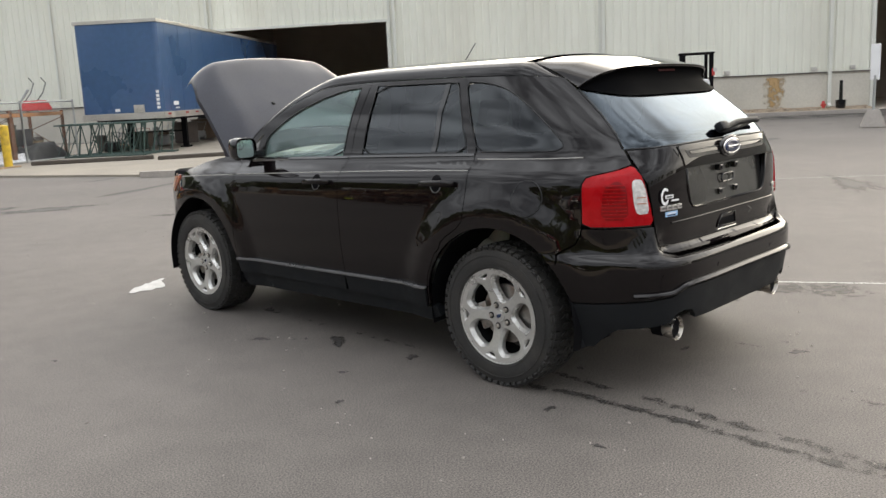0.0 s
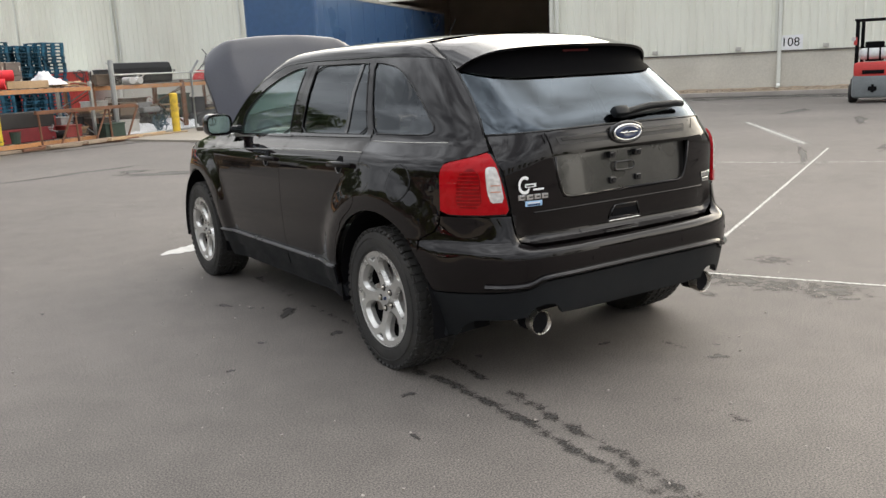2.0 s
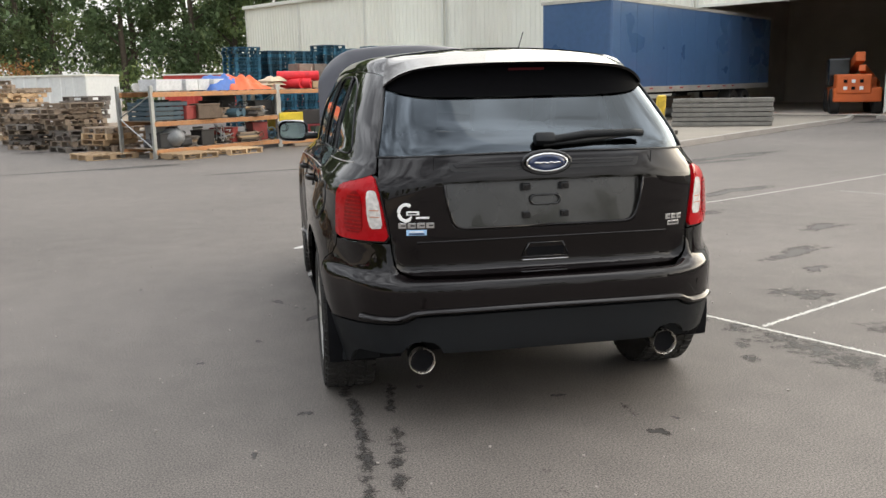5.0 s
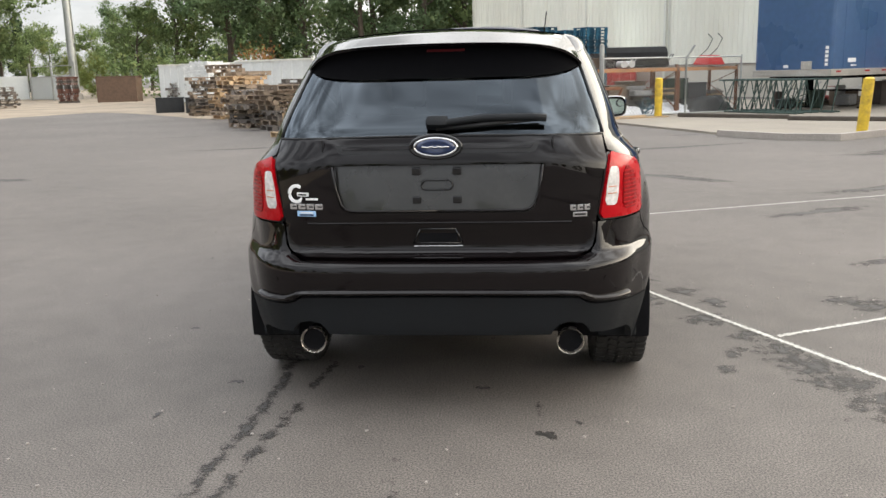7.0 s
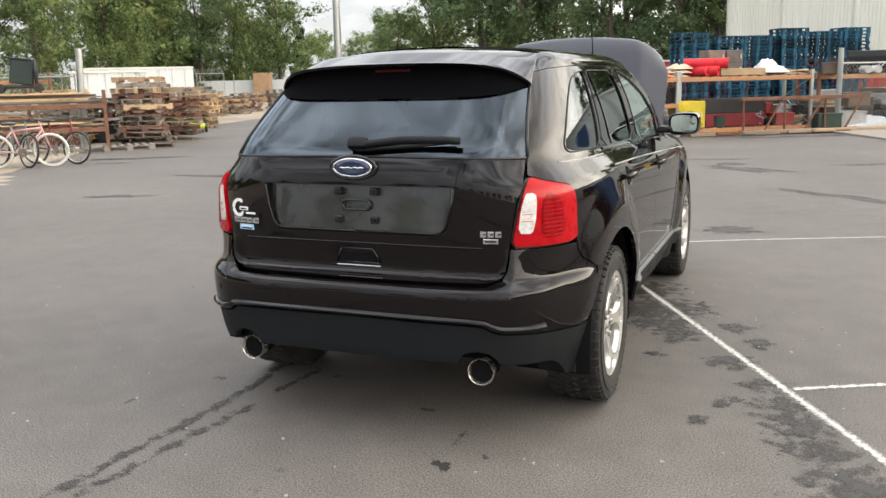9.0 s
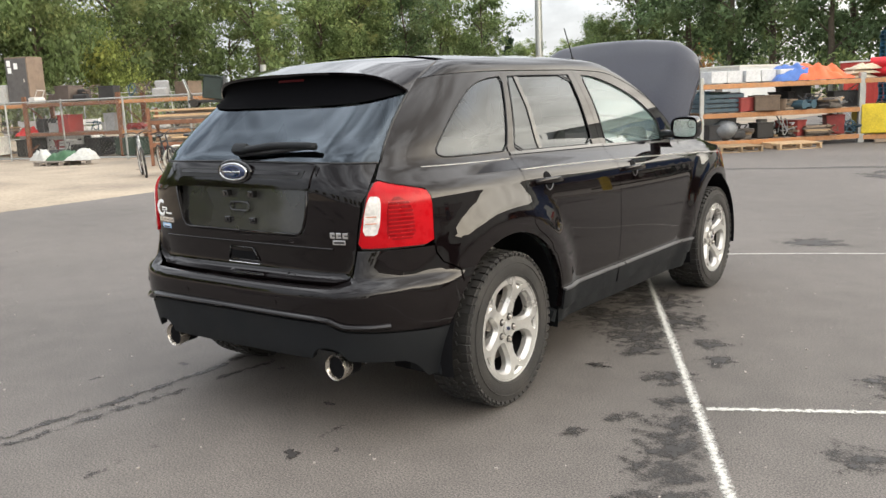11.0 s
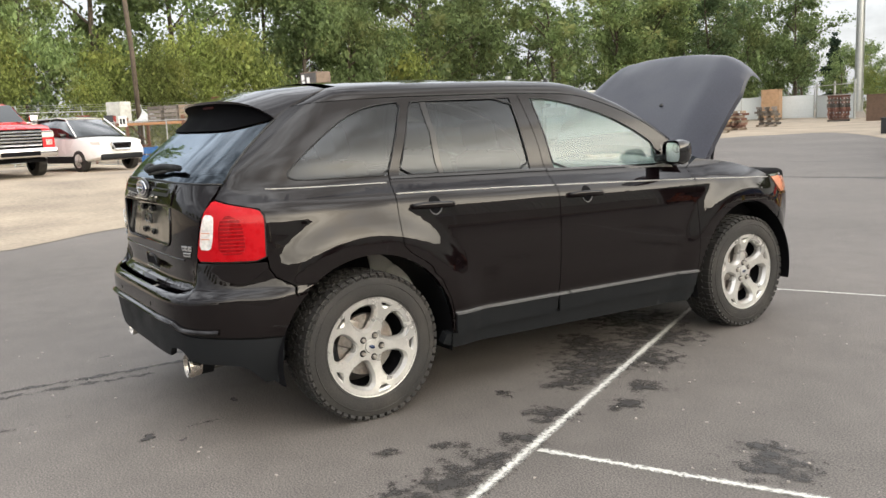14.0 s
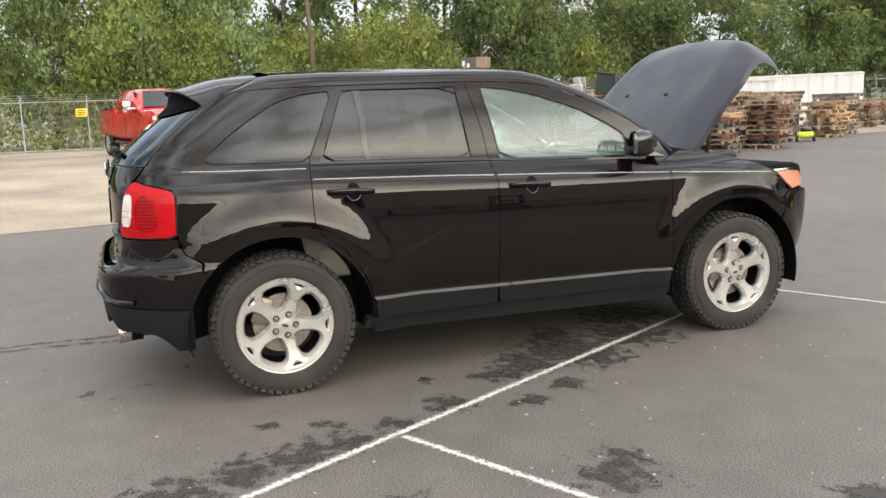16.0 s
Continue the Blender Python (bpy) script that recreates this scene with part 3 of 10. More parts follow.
        line = [(-0.128, 0.0, 0.006), (-0.118, 0.002, 0.026), (-0.08, 0.004, 0.037), (0.0, 0.002, 0.041), (0.08, -0.003, 0.036), (0.115, -0.008, 0.024), (0.124, -0.010, 0.005)]
        rings = []
        for dy, dz, dx in line:
            hh, th = (0.013, 0.009) if abs(dy) > 0.11 else (0.0165, 0.011)
            rings.append([bm.verts.new((sg * (xs + dx + th * math.cos(a)), yc + dy, zc + dz + hh * math.sin(a))) for a in [2 * math.pi * j / 10 for j in range(10)]])
        for a, b in zip(rings, rings[1:]):
            for j in range(10):
                bm.faces.new((a[j], a[(j + 1) % 10], b[(j + 1) % 10], b[j]) if not left else (b[j], b[(j + 1) % 10], a[(j + 1) % 10], a[j]))
        bm.faces.new(rings[0]), bm.faces.new(rings[-1])
        bmesh.ops.recalc_face_normals(bm, faces=bm.faces[:])
        part("door_handle", bm, PAINT, dp, "dark bar door handle", smooth=True, angle=50)
        cup = [(yc + 0.012 + 0.036 * math.cos(a), zc - 0.004 + 0.044 * math.sin(a)) for a in [2 * math.pi * j / 24 for j in range(24)]]
        part("handle_cup", panel_mesh([side(*p) for p in cup], lift=0.0025, rim=0.006, gap=0, left=left), DARK, dp)
        arc = [skin(*side(yc + 0.012 + 0.038 * math.cos(a), zc - 0.006 + 0.045 * math.sin(a))) + Vector((0.004, 0, 0)) for a in [math.pi * (1.12 + 0.76 * j / 12) for j in range(13)]]
        bm = bmesh.new()
        tube(bm, [(sg * p.x, p.y, p.z) for p in arc], 0.0022, 6)
        part("handle_edge", bm, BRIGHT_EDGE, dp, "bright lower edge of the handle cup", smooth=True)

# black seals round the side glass
for outline, owners in ((QUARTER_WINDOW, (car, car)), (REAR_HOLE, doors_rear), (FRONT_HOLE, doors_front)):
    for k, owner in enumerate(owners):
        run = [skin(*side(*p)) + skin_normal(*side(*p)) * 0.001 for p in dense(rounded(outline, 1), 0.04)]
        bm = bmesh.new()
        tube(bm, [(-p.x if k else p.x, p.y, p.z) for p in run], 0.0038, 6, closed=True)
        part("window_seal", bm, SEAL, owner, "", True)

# sills between the wheels
panel("sill", [side(0.44, 0.352), side(0.42, 0.30), side(0.50, 0.268), side(2.30, 0.240), side(2.36, 0.30), side(2.352, 0.342)], PLASTIC, car, lift=-0.012, rim=0.05)

# front fenders, headlamps and nose
fender = [side(*p) for p in FRONT_GAP] + [side(*p) for p in ring(AXLE, ARCH + 0.012, 180, 40)]
fender += [side(3.235, 0.74), side(3.262, 0.86), side(3.262, 0.905), side(3.19, 0.970), side(3.05, 1.032), side(2.86, 1.088), side(2.66, 1.122), side(2.48, 1.142)]
panel("front_fender", fender, PAINT, car)
nose = [side(*p) for p in ring(AXLE, ARCH + 0.012, 38, 15)] + [side(3.32, 0.46), side(3.60, 0.46), side(3.66, 0.62), side(3.66, 0.80), side(3.44, 0.862), side(3.34, 0.850), side(3.265, 0.86), side(3.238, 0.74)]
panel("front_bumper", nose, PAINT, car)
panel("front_lip", [side(*p) for p in ring(AXLE, ARCH + 0.012, 14, -12)] + [side(3.30, 0.29), side(3.42, 0.31), side(3.55, 0.455), side(3.31, 0.455)], PLASTIC, car)
panel("headlamp", [side(3.19, 0.972), side(3.262, 0.908), side(3.34, 0.853), side(3.44, 0.866), side(3.50, 0.93), side(3.45, 0.962), side(3.32, 0.972)], AMBER_LENS, car, "amber and clear front side lamp", lift=0.004)
panel("lamp_strip", [side(3.165, 0.990), side(3.19, 0.973), side(3.40, 0.968), side(3.40, 0.988)], CHROME, car)

# tail lamps
TAIL = [back(0.672, 0.862), back(0.76, 0.860), side(-0.492, 0.860), side(-0.490, 0.95), side(-0.484, 1.055), side(-0.50, 1.088), back(0.765, 1.117), back(0.716, 1.136), back(0.706, 1.08), back(0.690, 0.97)]
lamps = panel("tail_lamp", rounded(TAIL, 1), RED_LENS, car, "red and clear wrap-round tail lamp", lift=0.010, rim=0.03, grid=(0.03, 0.03))
CLEAR_PART = [back(0.694, 0.918), back(0.742, 0.914), back(0.752, 0.96), back(0.752, 1.062), back(0.742, 1.074), back(0.716, 1.074), back(0.704, 1.02)]
INNER = [back(0.772, 0.892), back(0.842, 0.893), back(0.828, 1.04), back(0.79, 1.074), back(0.770, 1.04)]
RIBS = [(0.900 + 0.0165 * k) for k in range(10)]
for k in (0, 1):
    part("reversing_lens", panel_mesh(rounded(CLEAR_PART, 1), lift=0.0125, rim=0.005, gap=0, left=bool(k), grid=(0.03, 0.03)), WHITE_LENS, lamps[k], "clear white reversing lens")
    part("brake_lens", panel_mesh(rounded(INNER, 1), lift=0.0125, rim=0.005, gap=0, left=bool(k), grid=(0.03, 0.03)), RED_DARK, lamps[k], "deep red ribbed brake lens")
    for z in RIBS:
        part("lens_rib", panel_mesh([back(0.776, z), back(0.838 - 0.15 * max(z - 0.98, 0), z), back(0.838 - 0.15 * max(z - 0.98, 0), z + 0.005), back(0.776, z + 0.005)], lift=0.0145, rim=0.004, gap=0, left=bool(k)), RED_LENS, lamps[k])
    for j in range(5):
        z = 0.935 + 0.028 * j
        part("lens_rib", panel_mesh([back(0.703 + 0.06 * (z - 0.92), z), back(0.742, z), back(0.742, z + 0.004), back(0.703 + 0.06 * (z - 0.92), z + 0.004)], lift=0.0145, rim=0.004, gap=0, left=bool(k)), AMBER_LENS if j in (1, 2) else WHITE_LENS, lamps[k])
panel("lamp_seat", inset(rounded(TAIL, 1), -0.006), SEAL, car, lift=-0.006, rim=0.01, gap=0)

# tail: bumper, valance, hatch and rear glass
END = S_END
bumper = [(END, 0.706), back(0.585, 0.708), back(0.640, 0.728), back(0.660, 0.765), back(0.666, 0.81), back(0.670, 0.852), back(0.76, 0.852), side(-0.486, 0.850)]
bumper += [side(-0.482, 0.815), side(-0.458, 0.775), side(-0.388, 0.70)] + [side(*p) for p in ring(0, ARCH, 140, 163)]
bumper += [side(-0.45, 0.502), side(-0.663, 0.507), back(0.73, 0.518), back(0.655, 0.524), back(0.622, 0.534), back(0.588, 0.556), back(0.50, 0.561), (END, 0.565)]
rear_bumper = panel("rear_bumper", bumper, PAINT, car, "glossy painted rear bumper", pair=False, rim=0.02, grid=(0.04, 0.02))
valance = [(END, 0.560), back(0.50, 0.556), back(0.588, 0.551), back(0.622, 0.529), back(0.655, 0.519), back(0.73, 0.513), side(-0.663, 0.502), side(-0.452, 0.497)]
valance += [side(-0.446, 0.40), side(-0.452, 0.276), side(-0.53, 0.276), side(-0.60, 0.345), back(0.80, 0.366), back(0.70, 0.376), back(0.64, 0.386), back(0.632, 0.405), back(0.605, 0.432), back(0.558, 0.442), back(0.51, 0.434), back(0.484, 0.408), back(0.474, 0.386), back(0.40, 0.384), (END, 0.384)]
rear_valance = panel("rear_valance", valance, PLASTIC, car, "unpainted dark grey plastic lower bumper", pair=False, rim=0.03, lift=-0.003)
PLATE = [(END, 1.102), back(0.446, 1.102), back(0.436, 1.03), back(0.414, 0.935), back(0.395, 0.912), back(0.36, 0.903), (END, 0.903)]
upper_hatch = [(END, 1.216), back(0.30, 1.216), back(0.52, 1.213), back(0.694, 1.204), back(0.700, 1.17), back(0.704, 1.14), back(0.690, 1.05), back(0.676, 0.95), back(0.665, 0.86),
               back(0.660, 0.80), back(0.650, 0.752), back(0.628, 0.728), back(0.58, 0.716), (END, 0.712), (END, 0.903), back(0.36, 0.903), back(0.395, 0.912), back(0.414, 0.935), back(0.436, 1.03), back(0.446, 1.102), (END, 1.102)]
tailgate = panel("tailgate", upper_hatch, PAINT, car, "glossy painted tailgate with a recessed plate field", pair=False, rim=0.02, gap=0.0015, grid=(0.04, 0.03))


def across(name, pts, material, parent, label="", tilt=0.0, pivot=0.0, **more):
    """A full-width tail panel, leaned back by tilt metres of depth for each metre of height."""
    bm = panel_mesh(pts, full=True, **more)
    for v in bm.verts:
        v.co.y += tilt * (v.co.z - pivot)
    if tilt:
        bm.verts.layers.float_vector.remove(bm.verts.layers.float_vector["true_normal"])
    part(name, bm, material, parent, label)




def swept(name, half, r, parent, flat=1.0):
    """A rounded lip across the tail along a line of (x, z) from the middle outwards."""
    run = [skin(*(back(x, z) if x > 0.001 else (END, z))) for x, z in rounded(half, 2, closed=False)]
    bm = bmesh.new()
    rings = tube(bm, [(-p.x, p.y, p.z) for p in run[:0:-1]] + [tuple(p) for p in run], r, 8)
    for ring_ in rings:
        mid = sum((v.co for v in ring_), Vector()) / len(ring_)
        for v in ring_:
            v.co.z = mid.z + (v.co.z - mid.z) * flat
    return part(name, bm, PAINT, parent, smooth=True, angle=60)


swept("bumper_step", [(0.0, 0.580), (0.30, 0.579), (0.52, 0.577), (0.590, 0.571), (0.625, 0.553), (0.665, 0.543), (0.74, 0.540), (0.80, 0.540)], 0.020, rear_bumper, 0.7)
across("plate_recess", inset(PLATE, -0.004), RECESS, tailgate, "bare dark number plate field with no plate", lift=-0.016, rim=0, gap=0, tilt=0.13, pivot=0.960)
for sg in (1, -1):
    bm = bmesh.new()
    pts = [skin(*back(xx, zz)) for xx, zz in ((0.440, 1.098), (0.428, 1.00), (0.408, 0.938), (0.388, 0.917), (0.36, 0.909), (0.0, 0.909))]
    tube(bm, [(sg * p.x, p.y - 0.001, p.z) for p in pts], 0.006, 6)
    part("recess_edge", bm, PAINT, tailgate, smooth=True)
across("tailgate_garnish", [(END, 1.208), back(0.472, 1.206), back(0.452, 1.110), (END, 1.110)], PAINT, tailgate, "gloss garnish bar above the plate field", lift=0.006, rim=0.014, gap=0)
across("garnish_groove", [(END, 1.188), back(0.424, 1.184), back(0.412, 1.154), back(0.395, 1.148), (END, 1.148)], SEAL, tailgate, lift=0.0075, rim=0.003, gap=0)
across("garnish_bar", [(END, 1.180), back(0.40, 1.177), back(0.39, 1.164), (END, 1.164)], PAINT, tailgate, lift=0.0105, rim=0.005, gap=0)
swept("tailgate_crease", [(0.0, 0.858), (0.30, 0.858), (0.50, 0.857), (0.56, 0.856)], 0.0045, tailgate)
# the pull below the crease and the fixings in the plate field
bm = bmesh.new()
yh = REAR(0.79)
for a, b in (((-0.075, 0.832), (0.075, 0.832)), ((0.075, 0.832), (0.105, 0.770)), ((-0.075, 0.832), (-0.105, 0.770)), ((-0.105, 0.770), (0.105, 0.770))):
    tube(bm, [(a[0], REAR(a[1]) - 0.002, a[1]), (b[0], REAR(b[1]) - 0.002, b[1])], 0.0035, 6)
part("tailgate_pull", bm, GLOSS_BLACK, tailgate, smooth=True)
bm = bmesh.new()
box(bm, (0, REAR(0.80) - 0.001, 0.802), (0.165, 0.004, 0.05), bevel=0.0015)
part("pull_recess", bm, DARK, tailgate)
bm = bmesh.new()
box(bm, (0, REAR(0.755) - 0.004, 0.757), (0.21, 0.008, 0.006), bevel=0.002)
part("pull_lip", bm, CHROME, tailgate, "bright lower edge of the pull")
for px, pz in ((-0.085, 1.075), (0.085, 1.075), (-0.085, 0.955), (0.085, 0.955)):
    bm = bmesh.new()
    box(bm, (px, REAR(1) + 0.016, pz), (0.036, 0.030, 0.030), bevel=0.004)
    rod(bm, (px, REAR(1) + 0.012, pz), (px, REAR(1) - 0.004, pz), 0.008)
    part("plate_clip", bm, GLOSS_BLACK, tailgate)
bm = bmesh.new()
tube(bm, [(0.045 * (1 if math.cos(a) > 0 else -1) + 0.020 * math.cos(a), REAR(1) + 0.012, 1.018 + 0.020 * math.sin(a)) for a in [2 * math.pi * (k + 0.5) / 24 for k in range(24)]], 0.005, 6, closed=True)
part("plate_slot", bm, GLOSS_BLACK, tailgate, smooth=True)
glass_out = [(END, 1.226), back(0.40, 1.225), back(0.697, 1.214), back(0.680, 1.28), back(0.654, 1.371), back(0.630, 1.46), back(0.612, 1.52), back(0.585, 1.56), (END, 1.575)]
rear_glass = panel("rear_window", glass_out, BACK_GLASS, car, "dark sloping rear window glass", pair=False, rim=0, lift=-0.004, gap=-0.006)
# the black band round the glass
for sg in (1, -1):
    bm = bmesh.new()
    pts = [skin(*p) for p in (back(0.699, 1.212), back(0.682, 1.28), back(0.656, 1.371), back(0.632, 1.46), back(0.614, 1.52))]
    tube(bm, [(sg * p.x, p.y + 0.003, p.z) for p in pts], 0.0065, 6)
    part("window_seal", bm, SEAL, rear_glass, smooth=True)
bm = bmesh.new()
pts = [skin(*back(x, 1.220 - 0.012 * (x / 0.7) ** 2)) for x in (0.697, 0.6, 0.45, 0.3, 0.15, 0.0)]
tube(bm, [(p.x, p.y - 0.001, p.z) for p in pts] + [(-p.x, p.y - 0.001, p.z) for p in pts[-2::-1]], 0.0055, 6)
part("window_seal", bm, SEAL, rear_glass, smooth=True)

# roof: rails along the doors and A-pillars, roof skin, windshield, spoiler
RAIL = [(-0.215, 1.556), (-0.10, 1.571), (0.10, 1.581), (0.375, 1.588), (0.75, 1.590), (1.128, 1.591), (1.403, 1.583), (1.52, 1.575), (1.614, 1.559), (1.75, 1.520), (1.894, 1.469), (2.02, 1.410), (2.139, 1.346), (2.25, 1.275), (2.347, 1.201), (2.43, 1.135)]
RAIL = dense(rounded(RAIL, 1, closed=False), 0.06, closed=False)
rail_profile = [(0.0, 0.0), (0.006, 0.018), (0.018, 0.036), (0.036, 0.052), (0.066, 0.064), (0.10, 0.070)]
roof_edge = []
for left in (False, True):
    sg = -1 if left else 1
    bm = bmesh.new()
    rows = []
    for i, (y, z) in enumerate(RAIL):
        a, b = RAIL[max(i - 1, 0)], RAIL[min(i + 1, len(RAIL) - 1)]
        t = Vector((b[0] - a[0], b[1] - a[1])).normalized()
        nrm = Vector((-t.y, t.x))
        p = skin(*side(y, z))
        k = 1.0 if y < 1.5 else max(0.55, 1.0 - (y - 1.5) * 0.7)
        k *= min(max((y + 0.20) / 0.22, 0.05), 1.0)
        row = [Vector((sg * (p.x - dx), y + nrm.x * dz * k, z + nrm.y * dz * k)) for dx, dz in rail_profile]
        rows.append([bm.verts.new(v) for v in row])
        if not left:
            roof_edge.append(row[-1].copy())
    for a, b in zip(rows, rows[1:]):
        for j in range(len(rail_profile) - 1):
            bm.faces.new((a[j], a[j + 1], b[j + 1], b[j]))
    bmesh.ops.recalc_face_normals(bm, faces=bm.faces[:])
    bm.faces.ensure_lookup_table()
    f = bm.faces[len(bm.faces) // 2]
    if f.normal.z + f.normal.x * sg < 0:
        bmesh.ops.reverse_faces(bm, faces=bm.faces[:])
    part("roof_rail", bm, PAINT, car, smooth=True)


def top_sheet(rows, crown, seam=0.006):
    """A sheet stretched between the two roof edges, arched by crown metres."""
    bm = bmesh.new()
    grid = []
    for p, c in zip(rows, crown):
        xs = [p.x * k for k in (1, 0.92, 0.8, 0.62, 0.4, 0.2, 0, -0.2, -0.4, -0.62, -0.8, -0.92, -1)]
        grid.append([bm.verts.new((x, p.y, p.z + c * (1 - (abs(x) / p.x) ** 2.2))) for x in xs])
    for a, b in zip(grid, grid[1:]):
        for j in range(len(a) - 1):
            bm.faces.new((a[j], a[j + 1], b[j + 1], b[j]))
    bmesh.ops.recalc_face_normals(bm, faces=bm.faces[:])
    bm.faces.ensure_lookup_table()
    if bm.faces[0].normal.z < 0:
        bmesh.ops.reverse_faces(bm, faces=bm.faces[:])
    return bm


roof_rows = [p for p in roof_edge if 0.02 <= p.y <= 1.66]
part("roof", top_sheet(roof_rows, [0.040] * len(roof_rows)), PAINT, car, "glossy dark roof panel", smooth=True)
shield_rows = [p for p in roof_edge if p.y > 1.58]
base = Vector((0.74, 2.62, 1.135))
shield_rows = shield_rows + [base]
part("windshield", top_sheet(shield_rows, [0.035 + 0.03 * i / len(shield_rows) for i in range(len(shield_rows))]), CLEAR, car, "clear windshield glass with pale haze for sky brightness", smooth=True)
# spoiler: top blade, rounded trailing edge, black panel for the underside and its reflection in the glass
front_edge = [p for p in roof_edge if p.y < 0.06][-1]
bm = bmesh.new()
cols = []
for k in range(49):
    u = math.sin((-1 + 2 * k / 48) * math.pi / 2)
    au = abs(u)
    xf = (front_edge.x + 0.008) * u
    zf = front_edge.z + 0.040 * (1 - au ** 2.2)
    xt = 0.628 * u
    end = au ** 9
    yt = -0.455 + 0.09 * au ** 3 + 0.055 * end
    zt = 1.604 - 0.030 * au ** 2.4 - 0.066 * end
    f0 = Vector((xf, front_edge.y, zf))
    te = Vector((xt, yt, zt))
    mid = f0.lerp(te, 0.55) + Vector((0, 0, 0.012))
    xu = 0.618 * u
    zu = 1.452 + 0.044 * au ** 7
    yu = REAR(zu) - 0.006
    # follows the plan curve of the glass towards the tips
    yu = MIDDLE - (MIDDLE - yu) * max(1 - (min(abs(xu) / WIDTH(zu), 0.99)) ** POWER, 0.05) ** (1 / POWER)
    cols.append([f0, f0.lerp(mid, 0.5) + Vector((0, 0, 0.004)), mid, te + Vector((0, 0.05, 0.0075)) * (1 - end), te, te + Vector((0, 0.006, -0.012)), te + Vector((0, 0.030, -0.022 + 0.008 * end)),
                 (te + Vector((0, 0.035, -0.026))).lerp(Vector((xu, yu, zu)), 0.55) + Vector((0, 0.03, 0.01)) * (1 - end), Vector((xu, yu, zu))])
tops = [[bm.verts.new(v) for v in c[:6]] for c in cols]
for a, b in zip(tops, tops[1:]):
    for j in range(5):
        bm.faces.new((a[j], b[j], b[j + 1], a[j + 1]))
bmesh.ops.recalc_face_normals(bm, faces=bm.faces[:])
bm.faces.ensure_lookup_table()
if bm.faces[0].normal.z < 0:
    bmesh.ops.reverse_faces(bm, faces=bm.faces[:])
for col in (tops[0], tops[-1]):
    low = [bm.verts.new(v.co + Vector((0, 0.02, -0.055))) for v in col[:5]]
    for j in range(4):
        bm.faces.new((col[j], col[j + 1], low[j + 1], low[j]))
spoiler = part("roof_spoiler", bm, PAINT, car, "dark roof spoiler above the rear window", smooth=True, angle=60)
bm = bmesh.new()
unders = [[bm.verts.new(v) for v in c[5:]] for c in cols]
for a, b in zip(unders, unders[1:]):
    for j in range(3):
        bm.faces.new((a[j], b[j], b[j + 1], a[j + 1]))
bmesh.ops.recalc_face_normals(bm, faces=bm.faces[:])
bm.faces.ensure_lookup_table()
if bm.faces[72].normal.y > 0:
    bmesh.ops.reverse_faces(bm, faces=bm.faces[:])
part("spoiler_underside", bm, SPOILER_BLACK, spoiler, "black underside run down over its own reflection in the glass", smooth=True)
bm = bmesh.new()
box(bm, (0.02, -0.424, 1.572), (0.17, 0.010, 0.012), turn=Matrix.Rotation(radians(-20), 3, "X"), bevel=0.003)
part("brake_lamp", bm, DIM_RED, spoiler, "dark red high brake lamp")

# rear wiper
bm = bmesh.new()
wp = lambda x, z, off: Vector((x, REAR(z) - off, z))
tube(bm, [wp(-0.02, 1.262, 0.03), wp(0.05, 1.272, 0.045), wp(0.20, 1.288, 0.045), wp(0.40, 1.288, 0.04), wp(0.455, 1.284, 0.03)], 0.016, 8)
wiper = part("rear_wiper", bm, PLASTIC, car, "black rear wiper arm and blade", smooth=True)
bm = bmesh.new()
box(bm, wp(0.005, 1.272, 0.035), (0.095, 0.05, 0.052), turn=Matrix.Rotation(radians(-35), 3, "X"), bevel=0.016)
part("wiper_housing", bm, PLASTIC, wiper, smooth=True, angle=40)
bm = bmesh.new()
tube(bm, [wp(0.00, 1.246, 0.016), wp(0.20, 1.262, 0.018), wp(0.43, 1.282, 0.018)], 0.011, 6)
part("wiper_blade", bm, SEAL, wiper, smooth=True)

# maker's oval and badges
bm = bmesh.new()
lathe(bm, [(0.0, 0.001), (-0.010, 0.6), (-0.008, 0.86), (0.0, 0.88)], 40, "Y")
for v in bm.verts:
    v.co = Vector((v.co.x * 0.092, v.co.y * 1.0 + REAR(1.177) - 0.008 - 0.016, v.co.z * 0.038 + 1.177))
emblem = part("oval_emblem", bm, BADGE_BLUE, tailgate, "dark blue oval emblem with a bright rim", smooth=True)
bm = bmesh.new()
tube(bm, [(0.088 * math.cos(a), REAR(1.177) - 0.008 - 0.019, 1.177 + 0.036 * math.sin(a)) for a in [2 * math.pi * k / 48 for k in range(48)]], 0.0055, 8, closed=True)
part("emblem_rim", bm, CHROME, emblem, smooth=True)
bm = bmesh.new()
tube(bm, [(0.104 * math.cos(a), REAR(1.177) - 0.008 - 0.008, 1.177 + 0.047 * math.sin(a)) for a in [2 * math.pi * k / 48 for k in range(48)]], 0.009, 8, closed=True)
part("emblem_seat", bm, GLOSS_BLACK, emblem, smooth=True)
bm = bmesh.new()
tube(bm, [(-0.056 + 0.0045 * k, REAR(1.177) - 0.008 - 0.0275, 1.177 + 0.0022 * math.sin(k * 0.9) * (1 - abs(k - 12.5) / 22)) for k in range(26)], 0.0034, 6)
part("emblem_scroll", bm, CHROME, emblem, smooth=True)


def flat_badge(name, x, z, w, h, material, label="", thick=0.004):
    s, _ = back(abs(x), z)
    p, n = skin(s, z), skin_normal(s, z)
    sg = 1 if x > 0 else -1
    bm = bmesh.new()
    turn = Matrix.Rotation(math.atan2(n.x * sg, -n.y), 3, "Z")
    box(bm, (sg * (p.x + n.x * thick / 2), p.y + n.y * thick / 2, z), (w, thick, h), turn=turn, bevel=0.0012)
    return part(name, bm, material, tailgate, label)


